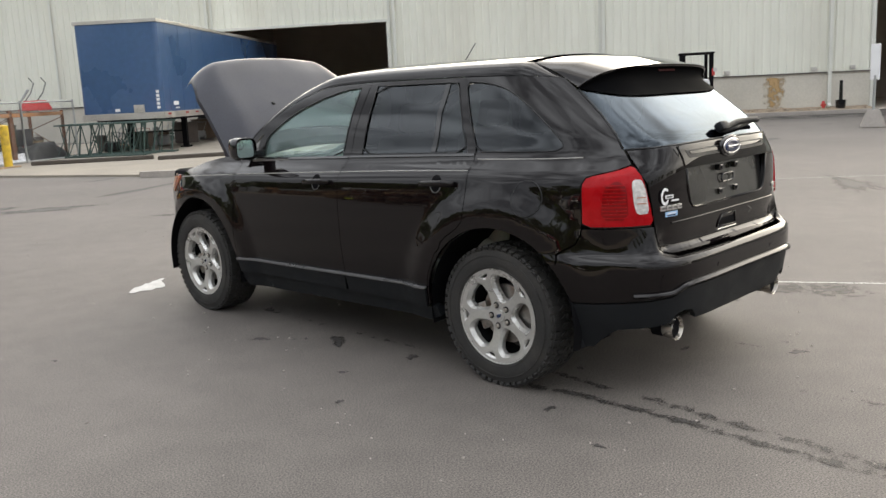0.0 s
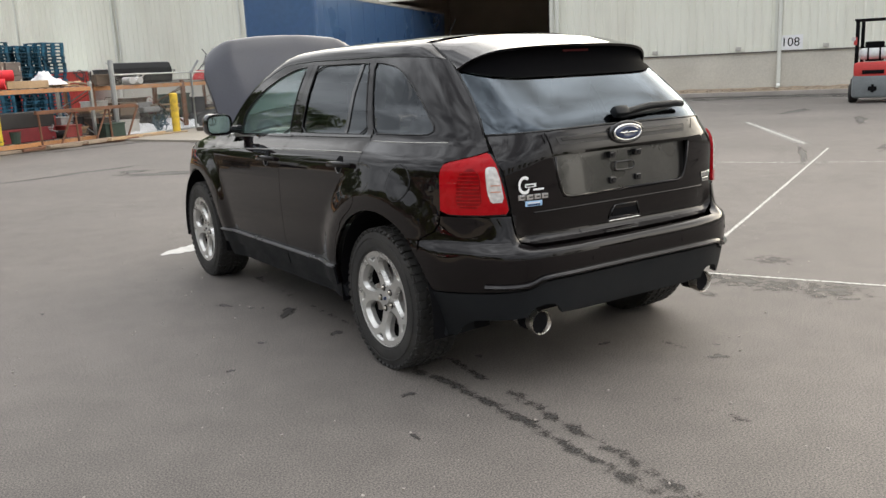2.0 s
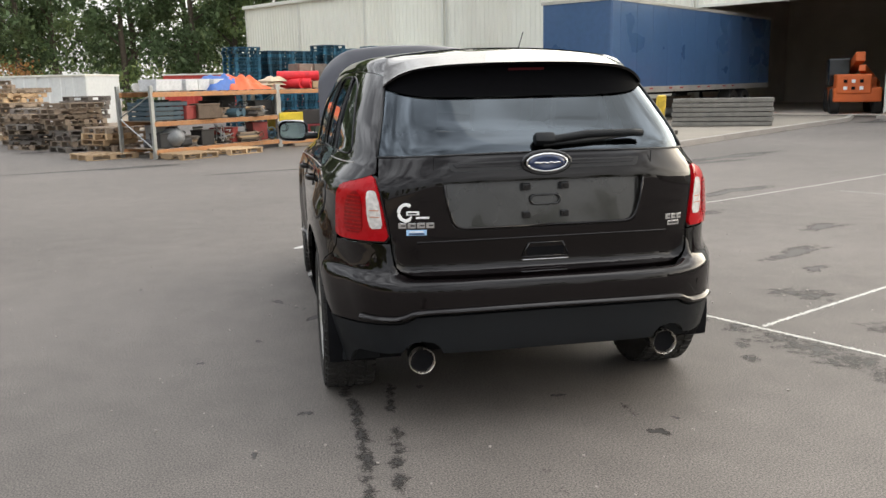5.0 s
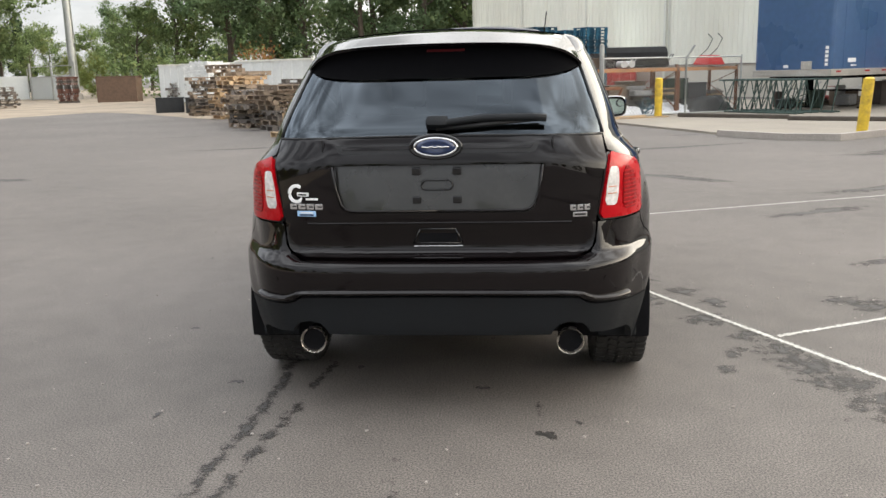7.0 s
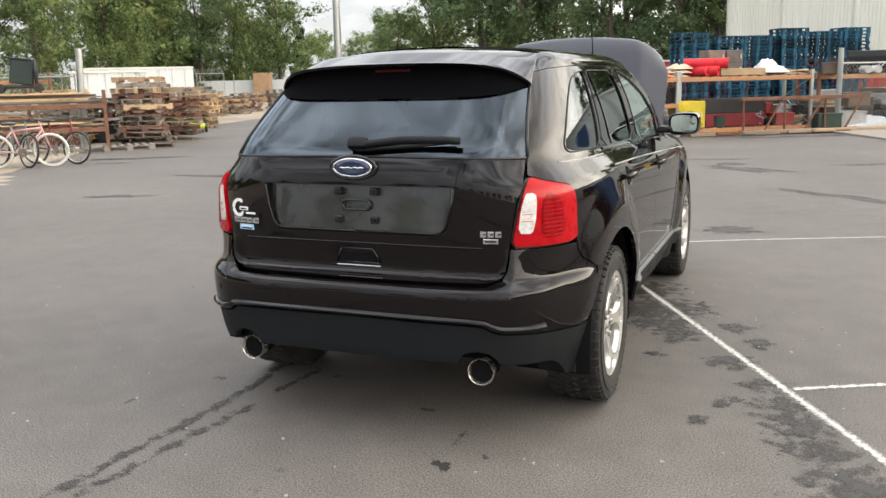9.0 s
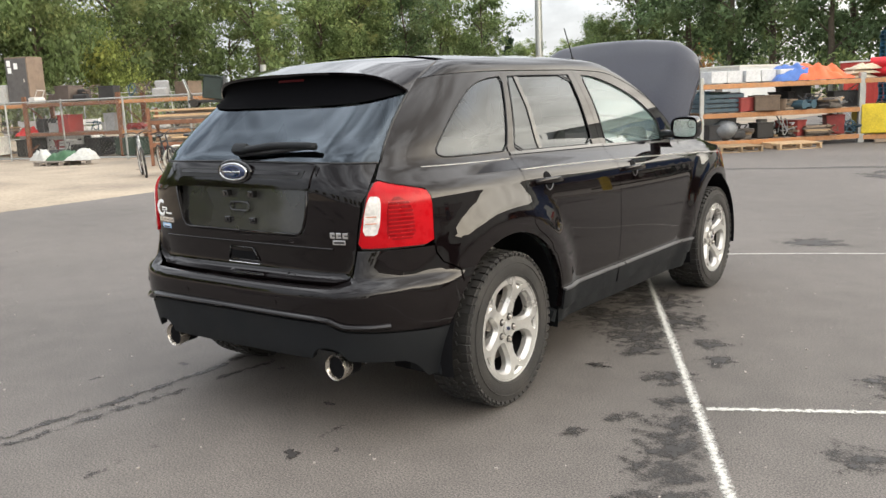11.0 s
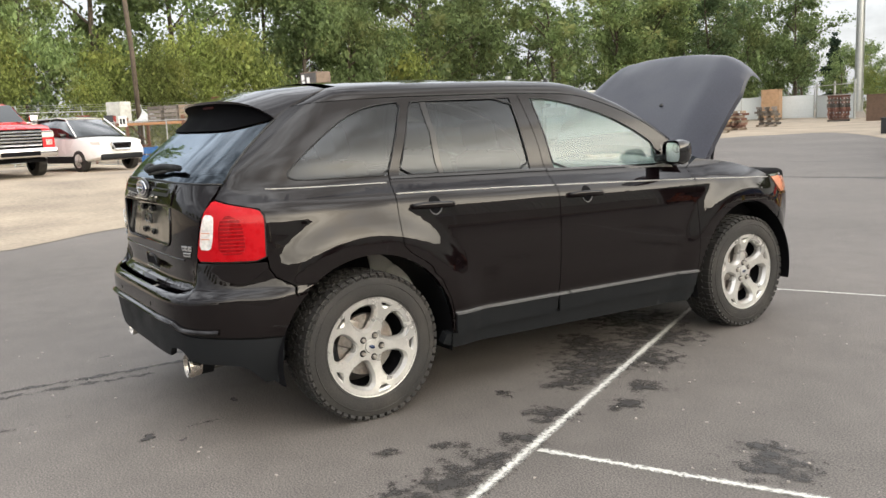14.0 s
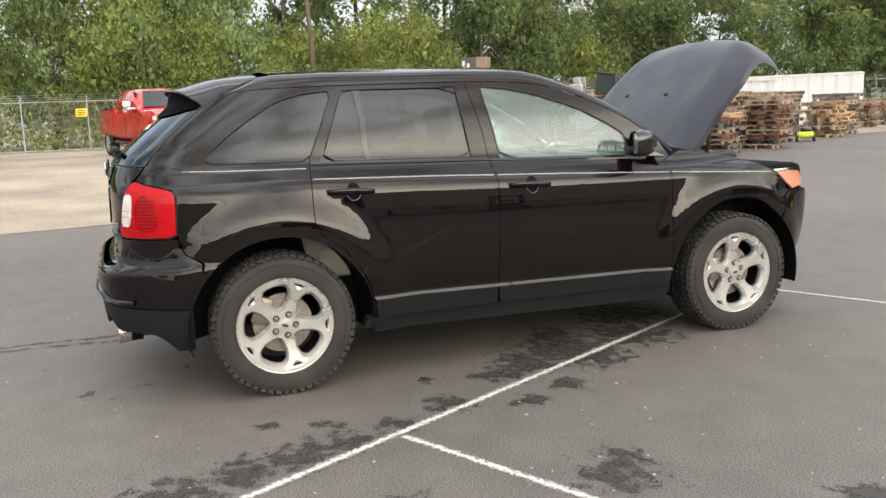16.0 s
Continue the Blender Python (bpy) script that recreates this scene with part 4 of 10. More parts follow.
for x0, n_bars, z in ((-0.562, 4, 0.930), (0.594, 3, 0.915)):
    for k in range(n_bars):
        wd = 0.034 if n_bars == 4 else 0.025
        x = x0 + (k - (n_bars - 1) / 2) * (wd + 0.004)
        flat_badge("badge_block", x, z, wd, 0.024, CHROME, "bright block of the model badge", 0.005)
        flat_badge("badge_slot", x + 0.004, z, wd * 0.55, 0.006, GLOSS_BLACK, "", 0.0062)
flat_badge("badge_plate", 0.594, 0.886, 0.062, 0.020, CHROME, "small bright drive badge")
flat_badge("badge_bar", 0.594, 0.886, 0.048, 0.008, GLOSS_BLACK, "", 0.0055)
flat_badge("sticker", -0.562, 0.900, 0.086, 0.024, BLUE_VINYL, "pale blue dealer sticker", 0.0015)
flat_badge("sticker_bar", -0.562, 0.903, 0.060, 0.006, WHITE_VINYL, "", 0.0022)
flat_badge("sticker_bar", -0.562, 0.894, 0.066, 0.007, BADGE_BLUE, "", 0.0022)
bm = bmesh.new()
ys = skin(*back(0.60, 0.985)).y - 0.002
tube(bm, [(-0.604 + 0.030 * math.cos(a), ys + 0.012 * math.cos(a) * -0.5, 0.985 + 0.034 * math.sin(a)) for a in [radians(50 + 280 * k / 20) for k in range(21)]], 0.008, 6)
for v in bm.verts:
    v.co.y = ys + (v.co.y - ys) * 0.25
part("sticker_ring", bm, WHITE_VINYL, tailgate, "white ring-shaped dealer decal")
flat_badge("sticker_bar", -0.575, 0.982, 0.055, 0.017, WHITE_VINYL, "", 0.002)
flat_badge("sticker_bar", -0.577, 0.981, 0.038, 0.007, GLOSS_BLACK, "", 0.003)
flat_badge("sticker_bar", -0.535, 0.962, 0.056, 0.009, WHITE_VINYL, "", 0.002)
flat_badge("badge_seam", 0.482, 1.162, 0.004, 0.098, SEAL, "", 0.001)
flat_badge("badge_seam", -0.482, 1.162, 0.004, 0.098, SEAL, "", 0.001)
for sg in (1, -1):
    for x in (0.30, 0.70):
        s, _ = back(x, 0.625)
        p, n = skin(s, 0.625), skin_normal(s, 0.625)
        bm = bmesh.new()
        a, b = p - n * 0.004, p + n * 0.002
        rod(bm, (sg * a.x, a.y, a.z), (sg * b.x, b.y, b.z), 0.0105, sides=18)
        part("parking_sensor", bm, PAINT, rear_bumper)

# fuel flap on the left flank
ringf = [(-0.205 + 0.080 * math.cos(a), 0.985 + 0.083 * math.sin(a)) for a in [2 * math.pi * k / 36 for k in range(36)]]
fuel = part("fuel_flap", panel_mesh([side(*p) for p in ringf], lift=0.0035, rim=0.008, gap=0, left=True), PAINT, car)
bm = bmesh.new()
tube(bm, [Vector((-p.x, p.y, p.z)) for p in [skin(*side(-0.205 + 0.083 * math.cos(a), 0.985 + 0.086 * math.sin(a))) for a in [2 * math.pi * k / 48 for k in range(48)]]], 0.0035, 6, closed=True)
part("flap_gap", bm, SEAL, fuel, smooth=True)

# exhaust tips
for sg in (1, -1):
    bm = bmesh.new()
    lathe(bm, [(0.30, 0.030), (0.10, 0.034), (0.04, 0.052), (-0.005, 0.058), (-0.010, 0.056), (-0.004, 0.050), (0.10, 0.046), (0.14, 0.001)], 32, "Y", (sg * 0.556, -0.800, 0.344))
    bmesh.ops.recalc_face_normals(bm, faces=bm.faces[:])
    tip = part("exhaust_tip", bm, BROWN_STEEL, car, "bright round exhaust tip with a dark bore", smooth=True, angle=50)
    # black plug near the mouth stands for the shade inside the bore
    bm = bmesh.new()
    rod(bm, (sg * 0.556, -0.792, 0.344), (sg * 0.556, -0.69, 0.344), 0.0485, sides=24)
    part("exhaust_bore", bm, DARK, tip)
    bm = bmesh.new()
    tube(bm, [(sg * 0.556, -0.5, 0.344), (sg * 0.556, -0.2, 0.35), (sg * 0.40, 0.1, 0.33)], 0.03, 10)
    part("exhaust_pipe", bm, STEEL, tip, smooth=True)

# mirrors
for sg in (1, -1):
    bm = bmesh.new()
    shell = [(1.86, 0.0), (1.885, 0.9), (1.92, 1.0), (1.97, 0.93), (2.01, 0.72), (2.03, 0.3), (2.032, 0.0)]
    rings = []
    for y, k in shell[1:-1]:
        row = []
        for j in range(24):
            a = 2 * math.pi * j / 24
            cx, cz = math.cos(a), math.sin(a)
            ex = abs(cx) ** 0.55 * (1 if cx > 0 else -1)
            ez = abs(cz) ** 0.55 * (1 if cz > 0 else -1)
            row.append(bm.verts.new((sg * (1.005 + 0.112 * ex * k), y + 0.15 + (-0.035 * ex), 1.205 + 0.078 * ez * k + 0.006 * ex)))
        rings.append(row)
    for a, b in zip(rings, rings[1:]):
        for j in range(24):
            bm.faces.new((a[j], a[(j + 1) % 24], b[(j + 1) % 24], b[j]))
    bm.faces.new(rings[-1])
    bmesh.ops.recalc_face_normals(bm, faces=bm.faces[:])
    mirror = part("door_mirror", bm, GLOSS_BLACK, doors_front[0 if sg > 0 else 1], "black door mirror housing", smooth=True, angle=45)
    bm = bmesh.new()
    row = []
    for j in range(24):
        a = 2 * math.pi * j / 24
        cx, cz = math.cos(a), math.sin(a)
        ex = abs(cx) ** 0.55 * (1 if cx > 0 else -1)
        ez = abs(cz) ** 0.55 * (1 if cz > 0 else -1)
        row.append(bm.verts.new((sg * (1.005 + 0.090 * ex), 2.045 - 0.035 * ex, 1.205 + 0.057 * ez)))
    bm.faces.new(row)
    m_glass = part("mirror_glass", bm, CHROME, mirror, "mirror glass with a small blind-spot corner")
    bm = bmesh.new()
    tube(bm, [(sg * (1.065 + 0.026 * math.cos(a)), 2.038 - 0.035 * 0.6, 1.232 + 0.026 * math.sin(a)) for a in [2 * math.pi * k / 20 for k in range(20)]], 0.0025, 6, closed=True)
    part("blind_spot_ring", bm, SEAL, mirror, smooth=True)
    bm = bmesh.new()
    box(bm, (sg * 0.89, 2.12, 1.165), (0.13, 0.09, 0.05), bevel=0.015)
    part("mirror_foot", bm, GLOSS_BLACK, mirror, smooth=True, angle=40)
    bm = bmesh.new()
    vs = [(0.862, 2.13, 1.128), (0.845, 2.13, 1.20), (0.824, 2.13, 1.25), (0.842, 2.32, 1.14), (0.868, 2.34, 1.118)]
    q = [bm.verts.new((sg * (x + 0.006), y, z)) for x, y, z in vs]
    bm.faces.new(q if sg > 0 else q[::-1])
    part("mirror_sail", bm, GLOSS_BLACK, mirror)

# the raised hood: closed shape in hinge coordinates (forward, sideways, up), then turned about the hinge
HOOD_TURN, HINGE_Y, HINGE_Z = 49.0, 2.50, 1.145
hood_len = pchip([(0.0, 0.0), (0.4, 0.014), (0.75, -0.004), (0.92, -0.036), (0.98, -0.062), (1.02, -0.110), (1.045, -0.165), (1.06, -0.225)])


def hood_point(u, v, drop=0.0):
    """u: 0 at the hinge to 1 at the nose; v: -1 to 1 across."""
    half = 0.785 - 0.03 * u - 0.10 * max(u - 0.65, 0) / 0.35 * 1.0
    run = 1.06 * u * (1 - 0.07 * abs(v) ** 2.4 * u - 0.07 * abs(v) ** 8 * u ** 2)
    up = hood_len(1.06 * u) - 0.045 * abs(v) ** 3 - 0.05 * abs(v) ** 7 + 0.012 * math.exp(-((abs(v) - 0.72) / 0.10) ** 2) * min(u * 3, 1) - drop
    start = -0.06 + 0.10 * (1 - abs(v) ** 2)
    run = start * (1 - u) + run
    c, s = math.cos(radians(HOOD_TURN)), math.sin(radians(HOOD_TURN))
    return Vector((half * v, HINGE_Y + run * c - up * s, HINGE_Z + run * s + up * c))


bm = bmesh.new()
nu, nv = 30, 32
for drop, flip in ((0.0, False), (0.035, True)):
    g = [[bm.verts.new(hood_point(math.sin(i / nu * math.pi / 2), -1 + 2 * j / nv, drop)) for j in range(nv + 1)] for i in range(nu + 1)]
    for i in range(nu):
        for j in range(nv):
            q = (g[i][j], g[i][j + 1], g[i + 1][j + 1], g[i + 1][j])
            bm.faces.new(q[::-1] if flip else q)
    if not flip:
        outer = g
    else:
        rim_o = outer[0] + [r[-1] for r in outer[1:]] + outer[-1][-2::-1] + [r[0] for r in outer[-2:0:-1]]
        rim_i = g[0] + [r[-1] for r in g[1:]] + g[-1][-2::-1] + [r[0] for r in g[-2:0:-1]]
        for k in range(len(rim_o)):
            bm.faces.new((rim_o[k], rim_o[(k + 1) % len(rim_o)], rim_i[(k + 1) % len(rim_i)], rim_i[k]))
bmesh.ops.recalc_face_normals(bm, faces=bm.faces[:])
hood = part("hood", bm, HOOD_PAINT, car, "raised hood, its sky sheen put into a greyer paint colour", smooth=True, angle=45)
for v in (0.31, -0.31):
    p, q = hood_point(0.40, v), hood_point(0.40, v, -0.012)
    bm = bmesh.new()
    rod(bm, p, q, 0.016, 0.010, 12)
    part("washer_nozzle", bm, SEAL, hood)
for sg in (1, -1):
    bm = bmesh.new()
    tube(bm, [(sg * 0.70, 2.75, 1.02), hood_point(0.42, sg * 0.90, 0.04)], 0.010, 8)
    part("hood_strut", bm, SEAL, hood, smooth=True)

# engine bay and underside
bm = bmesh.new()
box(bm, (0, 3.02, 0.86), (1.50, 0.95, 0.30), bevel=0.04)
part("engine_bay", bm, DARK, car, "dark engine bay under the hood")
bm = bmesh.new()
box(bm, (0, 2.52, 1.06), (1.58, 0.20, 0.09), bevel=0.02)
part("cowl", bm, PLASTIC, car)
bm = bmesh.new()
box(bm, (0, 3.10, 1.02), (0.62, 0.46, 0.10), bevel=0.03)
part("engine_cover", bm, PLASTIC, car, smooth=True, angle=40)
bm = bmesh.new()
box(bm, (0, 1.40, 0.30), (1.66, 1.80, 0.10), bevel=0.02)
box(bm, (0, 0.0, 0.40), (1.20, 1.20, 0.16), bevel=0.02)
box(bm, (0, -0.58, 0.47), (1.16, 0.32, 0.12), bevel=0.02)
box(bm, (0, 2.9, 0.34), (1.20, 1.40, 0.16), bevel=0.02)
rod(bm, (-0.72, 0, 0.36), (0.72, 0, 0.36), 0.05)
rod(bm, (-0.72, AXLE, 0.36), (0.72, AXLE, 0.36), 0.05)
part("underbody", bm, DARK, car)
for yw in (0, AXLE):
    for sg in (1, -1):
        bm = bmesh.new()
        prof = [(sg * 0.935, 0.474), (sg * 0.90, 0.480), (sg * 0.60, 0.470), (sg * 0.58, 0.10)]
        rows = []
        for k in range(31):
            a = radians(-12 + 204 * k / 30)
            rows.append([bm.verts.new((h, yw + r * math.cos(a), 0.36 + r * math.sin(a))) for h, r in prof])
        for a, b in zip(rows, rows[1:]):
            for j in range(3):
                bm.faces.new((a[j], a[j + 1], b[j + 1], b[j]))
        bmesh.ops.recalc_face_normals(bm, faces=bm.faces[:])
        part("wheel_arch_liner", bm, DARK, car, "black wheel arch liner", smooth=True, angle=50)
for sg in (1, -1):
    bm = bmesh.new()
    box(bm, (sg * 0.79, -0.470, 0.325), (0.17, 0.012, 0.11), turn=Matrix.Rotation(radians(-8), 3, "X"), bevel=0.005)
    part("mud_flap", bm, PLASTIC, car)

# cabin
for nm, c, sz in (("cabin_floor", (0, 1.0, 0.40), (1.14, 2.9, 0.06)), ("bulkhead", (0, 2.42, 0.75), (1.16, 0.10, 0.70)), ("tail_lining", (0, -0.48, 0.75), (1.30, 0.05, 0.66)), ("side_lining", (0.82, 1.43, 0.78), (0.04, 1.60, 0.70)),
                  ("side_lining", (-0.82, 1.43, 0.78), (0.04, 1.60, 0.70)), ("side_lining", (0.64, 0.0, 1.01), (0.06, 0.8, 0.28)), ("side_lining", (-0.64, 0.0, 1.01), (0.06, 0.8, 0.28))):
    bm = bmesh.new()
    box(bm, c, sz, bevel=0.01)
    part(nm, bm, TRIM_GREY, car)
lining = [Vector((p.x * 0.97, p.y, p.z - 0.035)) for p in roof_rows]
g = top_sheet(lining, [0.02] * len(lining))
part("headliner", g, HEADLINER, car)
bm = bmesh.new()
box(bm, (0, 2.22, 0.93), (1.50, 0.42, 0.26), bevel=0.06)
box(bm, (-0.37, 2.08, 1.05), (0.40, 0.22, 0.10), bevel=0.04)
box(bm, (0, 1.92, 0.80), (0.30, 0.5, 0.35), bevel=0.05)
part("dashboard", bm, TRIM_GREY, car, "grey dashboard", smooth=True, angle=40)
bm = bmesh.new()
c0 = Vector((-0.37, 1.86, 1.02))
tilt = Matrix.Rotation(radians(-62), 3, "X")
tube(bm, [c0 + tilt @ Vector((0.185 * math.cos(a), 0.185 * math.sin(a), 0)) for a in [2 * math.pi * k / 32 for k in range(32)]], 0.016, 8, closed=True)
for a in (0, 120, 180, 300):
    tube(bm, [c0, c0 + tilt @ Vector((0.18 * math.cos(radians(a)), 0.18 * math.sin(radians(a)), 0))], 0.014, 6)
rod(bm, c0 + Vector((0, -0.02, 0)), c0 + Vector((0, 0.18, -0.06)), 0.06, 0.04, 14)
part("steering_wheel", bm, TRIM_GREY, car, "grey four-spoke steering wheel", smooth=True, angle=50)


def seat_mesh(w):
    bm = bmesh.new()
    box(bm, (0, 0.20, 0.62), (w, 0.52, 0.18), bevel=0.06)
    box(bm, (0, -0.10, 0.94), (w * 0.96, 0.17, 0.66), turn=Matrix.Rotation(radians(14), 3, "X"), bevel=0.06)
    n = max(1, round(w / 0.5))
    for k in range(n):
        x = (k - (n - 1) / 2) * w / n
        box(bm, (x, -0.22, 1.36), (0.26, 0.10, 0.18), turn=Matrix.Rotation(radians(12), 3, "X"), bevel=0.04)
        rod(bm, (x - 0.06, -0.19, 1.22), (x - 0.06, -0.21, 1.32), 0.007)
        rod(bm, (x + 0.06, -0.19, 1.22), (x + 0.06, -0.21, 1.32), 0.007)
    return bm


for x, y, w in ((-0.37, 1.30, 0.52), (0.37, 1.30, 0.52), (0.0, 0.30, 1.30)):
    bm = seat_mesh(w)
    for v in bm.verts:
        v.co += Vector((x, y, 0))
    part("front_seat" if w < 1 else "rear_seat", bm, FABRIC, car, "light grey cloth seat with headrest", smooth=True, angle=45)
bm = bmesh.new()
box(bm, (0.02, 1.98, 1.475), (0.24, 0.03, 0.065), bevel=0.012)
rod(bm, (0.02, 1.98, 1.49), (0.02, 2.0, 1.54), 0.008)
part("inside_mirror", bm, TRIM_GREY, car, smooth=True, angle=40)
bm = bmesh.new()
tube(bm, [(0.50, 1.50, 1.66), (0.51, 1.44, 1.74), (0.52, 1.36, 1.84)], 0.0035, 6)
rod(bm, (0.50, 1.50, 1.645), (0.50, 1.50, 1.675), 0.018, 0.010, 12)
part("roof_antenna", bm, SEAL, car, "thin black roof antenna")


# wheels: outer face towards +x, centre at the origin
def wheel_parts(mats):
    tyre_prof = [(-0.115, 0.232), (-0.124, 0.262), (-0.127, 0.305), (-0.118, 0.345), (-0.100, 0.360), (-0.05, 0.3635), (0, 0.3645), (0.05, 0.3635), (0.100, 0.360), (0.118, 0.345), (0.127, 0.305), (0.124, 0.262), (0.113, 0.240), (0.104, 0.230)]
    bm = bmesh.new()
    lathe(bm, tyre_prof, 72, "X")
    n = 54
    for k in range(n):
        a = 2 * math.pi * k / n
        rot = Matrix.Rotation(a, 3, "X")
        for sg in (1, -1):
            ln = 0.044 if k % 2 else 0.034
            made = box(bm, (sg * (0.112 - ln / 2), 0, 0.3640), (ln, 0.031, 0.011))
            tip = box(bm, (sg * 0.1135, 0, 0.350), (0.010, 0.028 if k % 2 else 0.023, 0.024), turn=Matrix.Rotation(radians(sg * 26), 3, "Y"))
            for v in made + tip:
                v.co = rot @ v.co
            made = box(bm, (sg * 0.042, 0.010 * sg, 0.3675), (0.036, 0.022, 0.009), turn=Matrix.Rotation(radians(30 * sg), 3, "Z"))
            for v in made:
                v.co = rot @ v.co
        made = box(bm, (0, 0.013, 0.368), (0.024, 0.026, 0.009), turn=Matrix.Rotation(radians(-24), 3, "Z"))
        for v in made:
            v.co = rot @ v.co
    # raised rings on the sidewall
    for r in (0.262, 0.318):
        tube(bm, [(0.1262 if r > 0.28 else 0.1238, r * math.cos(q), r * math.sin(q)) for q in [2 * math.pi * j / 60 for j in range(60)]], 0.0022, 4, closed=True)
    bmesh.ops.recalc_face_normals(bm, faces=bm.faces[:])
    tyre = finish("tyre", bm, mats[0], True, 35)
    # rim face: five broad spokes between bevelled windows, each with a small slot in a sunk wedge at its end
    def poly(pts, turn):
        c, s = math.cos(turn), math.sin(turn)
        return [(p[0] * c - p[1] * s, p[0] * s + p[1] * c) for p in pts]
    outline = [(0.243 * math.cos(2 * math.pi * k / 80), 0.243 * math.sin(2 * math.pi * k / 80)) for k in range(80)]
    window = rounded([(0.082, 0.012), (0.126, 0.054), (0.164, 0.067), (0.193, 0.052), (0.202, 0.0), (0.193, -0.052), (0.164, -0.067), (0.126, -0.054), (0.082, -0.012)], 2)
    around = rounded([(0.069, 0.016), (0.121, 0.064), (0.168, 0.0790), (0.205, 0.059), (0.214, 0.0), (0.205, -0.059), (0.168, -0.0790), (0.121, -0.064), (0.069, -0.016)], 2)
    slot = rounded([(0.205, 0.020), (0.214, 0.026), (0.217, 0.0), (0.214, -0.026), (0.205, -0.020), (0.203, 0.0)], 1)
    wedge = rounded([(0.198, 0.014), (0.221, 0.040), (0.2265, 0.0), (0.221, -0.040), (0.198, -0.014), (0.187, 0.0)], 1)
    dish = pchip([(0.0, 0.080), (0.05, 0.080), (0.08, 0.079), (0.13, 0.085), (0.19, 0.097), (0.225, 0.105), (0.236, 0.109), (0.243, 0.106)])
    pairs = [(poly(around, radians(126 + 72 * k)), poly(window, radians(126 + 72 * k)), 0.020) for k in range(5)] + [(poly(wedge, radians(90 + 72 * k)), poly(slot, radians(90 + 72 * k)), 0.008) for k in range(5)]
    bm = bmesh.new()
    edges, loops = [], []
    for loop in [outline] + [a for a, _, _ in pairs]:
        vs = [bm.verts.new((p[0], p[1], 0)) for p in loop]
        loops.append(vs)
        edges += [bm.edges.new((vs[i], vs[(i + 1) % len(vs)])) for i in range(len(vs))]
    bmesh.ops.triangle_fill(bm, use_beauty=True, use_dissolve=False, edges=edges)
    for v in bm.verts:
        v.co = Vector((dish(math.hypot(v.co.x, v.co.y)), v.co.x, v.co.y))
    for e in bm.edges:
        if len(e.link_faces) == 1:
            e.smooth = False
    for (_, hole, drop), crease in zip(pairs, loops[1:]):
        lip = [bm.verts.new((dish(math.hypot(*p)) - drop, p[0], p[1])) for p in hole]
        deep = [bm.verts.new((dish(math.hypot(*p)) - 0.046, p[0], p[1])) for p in hole]
        for ra, rb in ((crease, lip), (lip, deep)):
            for i in range(len(ra)):
                j = (i + 1) % len(ra)
                bm.faces.new((ra[i], ra[j], rb[j], rb[i]))
    skirt = [bm.verts.new((0.076, v.co.y, v.co.z)) for v in loops[0]]
    for i in range(len(skirt)):
        j = (i + 1) % len(skirt)
        bm.faces.new((loops[0][i], skirt[i], skirt[j], loops[0][j]))
    bmesh.ops.recalc_face_normals(bm, faces=bm.faces[:])
    bm.faces.ensure_lookup_table()
    if sum(f.normal.x * f.calc_area() for f in bm.faces) < 0:
        bmesh.ops.reverse_faces(bm, faces=bm.faces[:])
    for v in bm.verts:
        v.co = Vector((v.co.x + 0.010, v.co.y * 1.035, v.co.z * 1.035))
    rim = finish("rim", bm, mats[1], True, 22)
    bm = bmesh.new()
    lathe(bm, [(0.108, 0.256), (0.119, 0.253), (0.117, 0.246), (0.110, 0.242), (0.108, 0.238), (0.085, 0.226), (0.02, 0.212), (-0.09, 0.212), (-0.113, 0.232)], 64, "X")
    bmesh.ops.recalc_face_normals(bm, faces=bm.faces[:])
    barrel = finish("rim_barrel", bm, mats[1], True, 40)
    # inner barrel faces coloured black for the shade behind the spokes
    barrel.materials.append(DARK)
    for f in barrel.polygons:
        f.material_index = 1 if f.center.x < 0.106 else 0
    bm = bmesh.new()
    lathe(bm, [(0.030, 0.06), (0.030, 0.155), (0.004, 0.155), (0.004, 0.06)], 40, "X", closed=True)
    rod(bm, (0.004, 0, 0), (0.062, 0, 0), 0.062, sides=24)
    box(bm, (0.02, -0.13, 0.03), (0.09, 0.08, 0.14), bevel=0.01)
    bmesh.ops.recalc_face_normals(bm, faces=bm.faces[:])
    disc = finish("brake_disc", bm, mats[2], True, 40)
    bm = bmesh.new()
    lathe(bm, [(0.086, 0.036), (0.0975, 0.032), (0.1005, 0.0005)], 28, "X")
    bmesh.ops.recalc_face_normals(bm, faces=bm.faces[:])
    cap = finish("centre_cap", bm, mats[1], True, 40)
    bm = bmesh.new()
    lathe(bm, [(0.050, 0.0115), (0.086, 0.0115), (0.092, 0.008), (0.092, 0.0005)], 6, "X", (0, 0, 0))
    bmesh.ops.recalc_face_normals(bm, faces=bm.faces[:])
    nut = finish("lug_nut", bm, mats[3], False)
    # flat black disc in place of the shaded hollow round each nut
    bm = bmesh.new()
    lathe(bm, [(0.0788, 0.0172), (0.0790, 0.0005)], 16, "X")
    seat = finish("nut_well", bm, mats[4], True)
    bm = bmesh.new()
    lathe(bm, [(0.1000, 0.9), (0.1022, 0.5), (0.103, 0.001)], 24, "X")
    for v in bm.verts:
        v.co.y *= 0.020
        v.co.z *= 0.010
    bmesh.ops.recalc_face_normals(bm, faces=bm.faces[:])
    oval = finish("cap_oval", bm, mats[5], True)
    return tyre, rim, barrel, disc, cap, nut, seat, oval


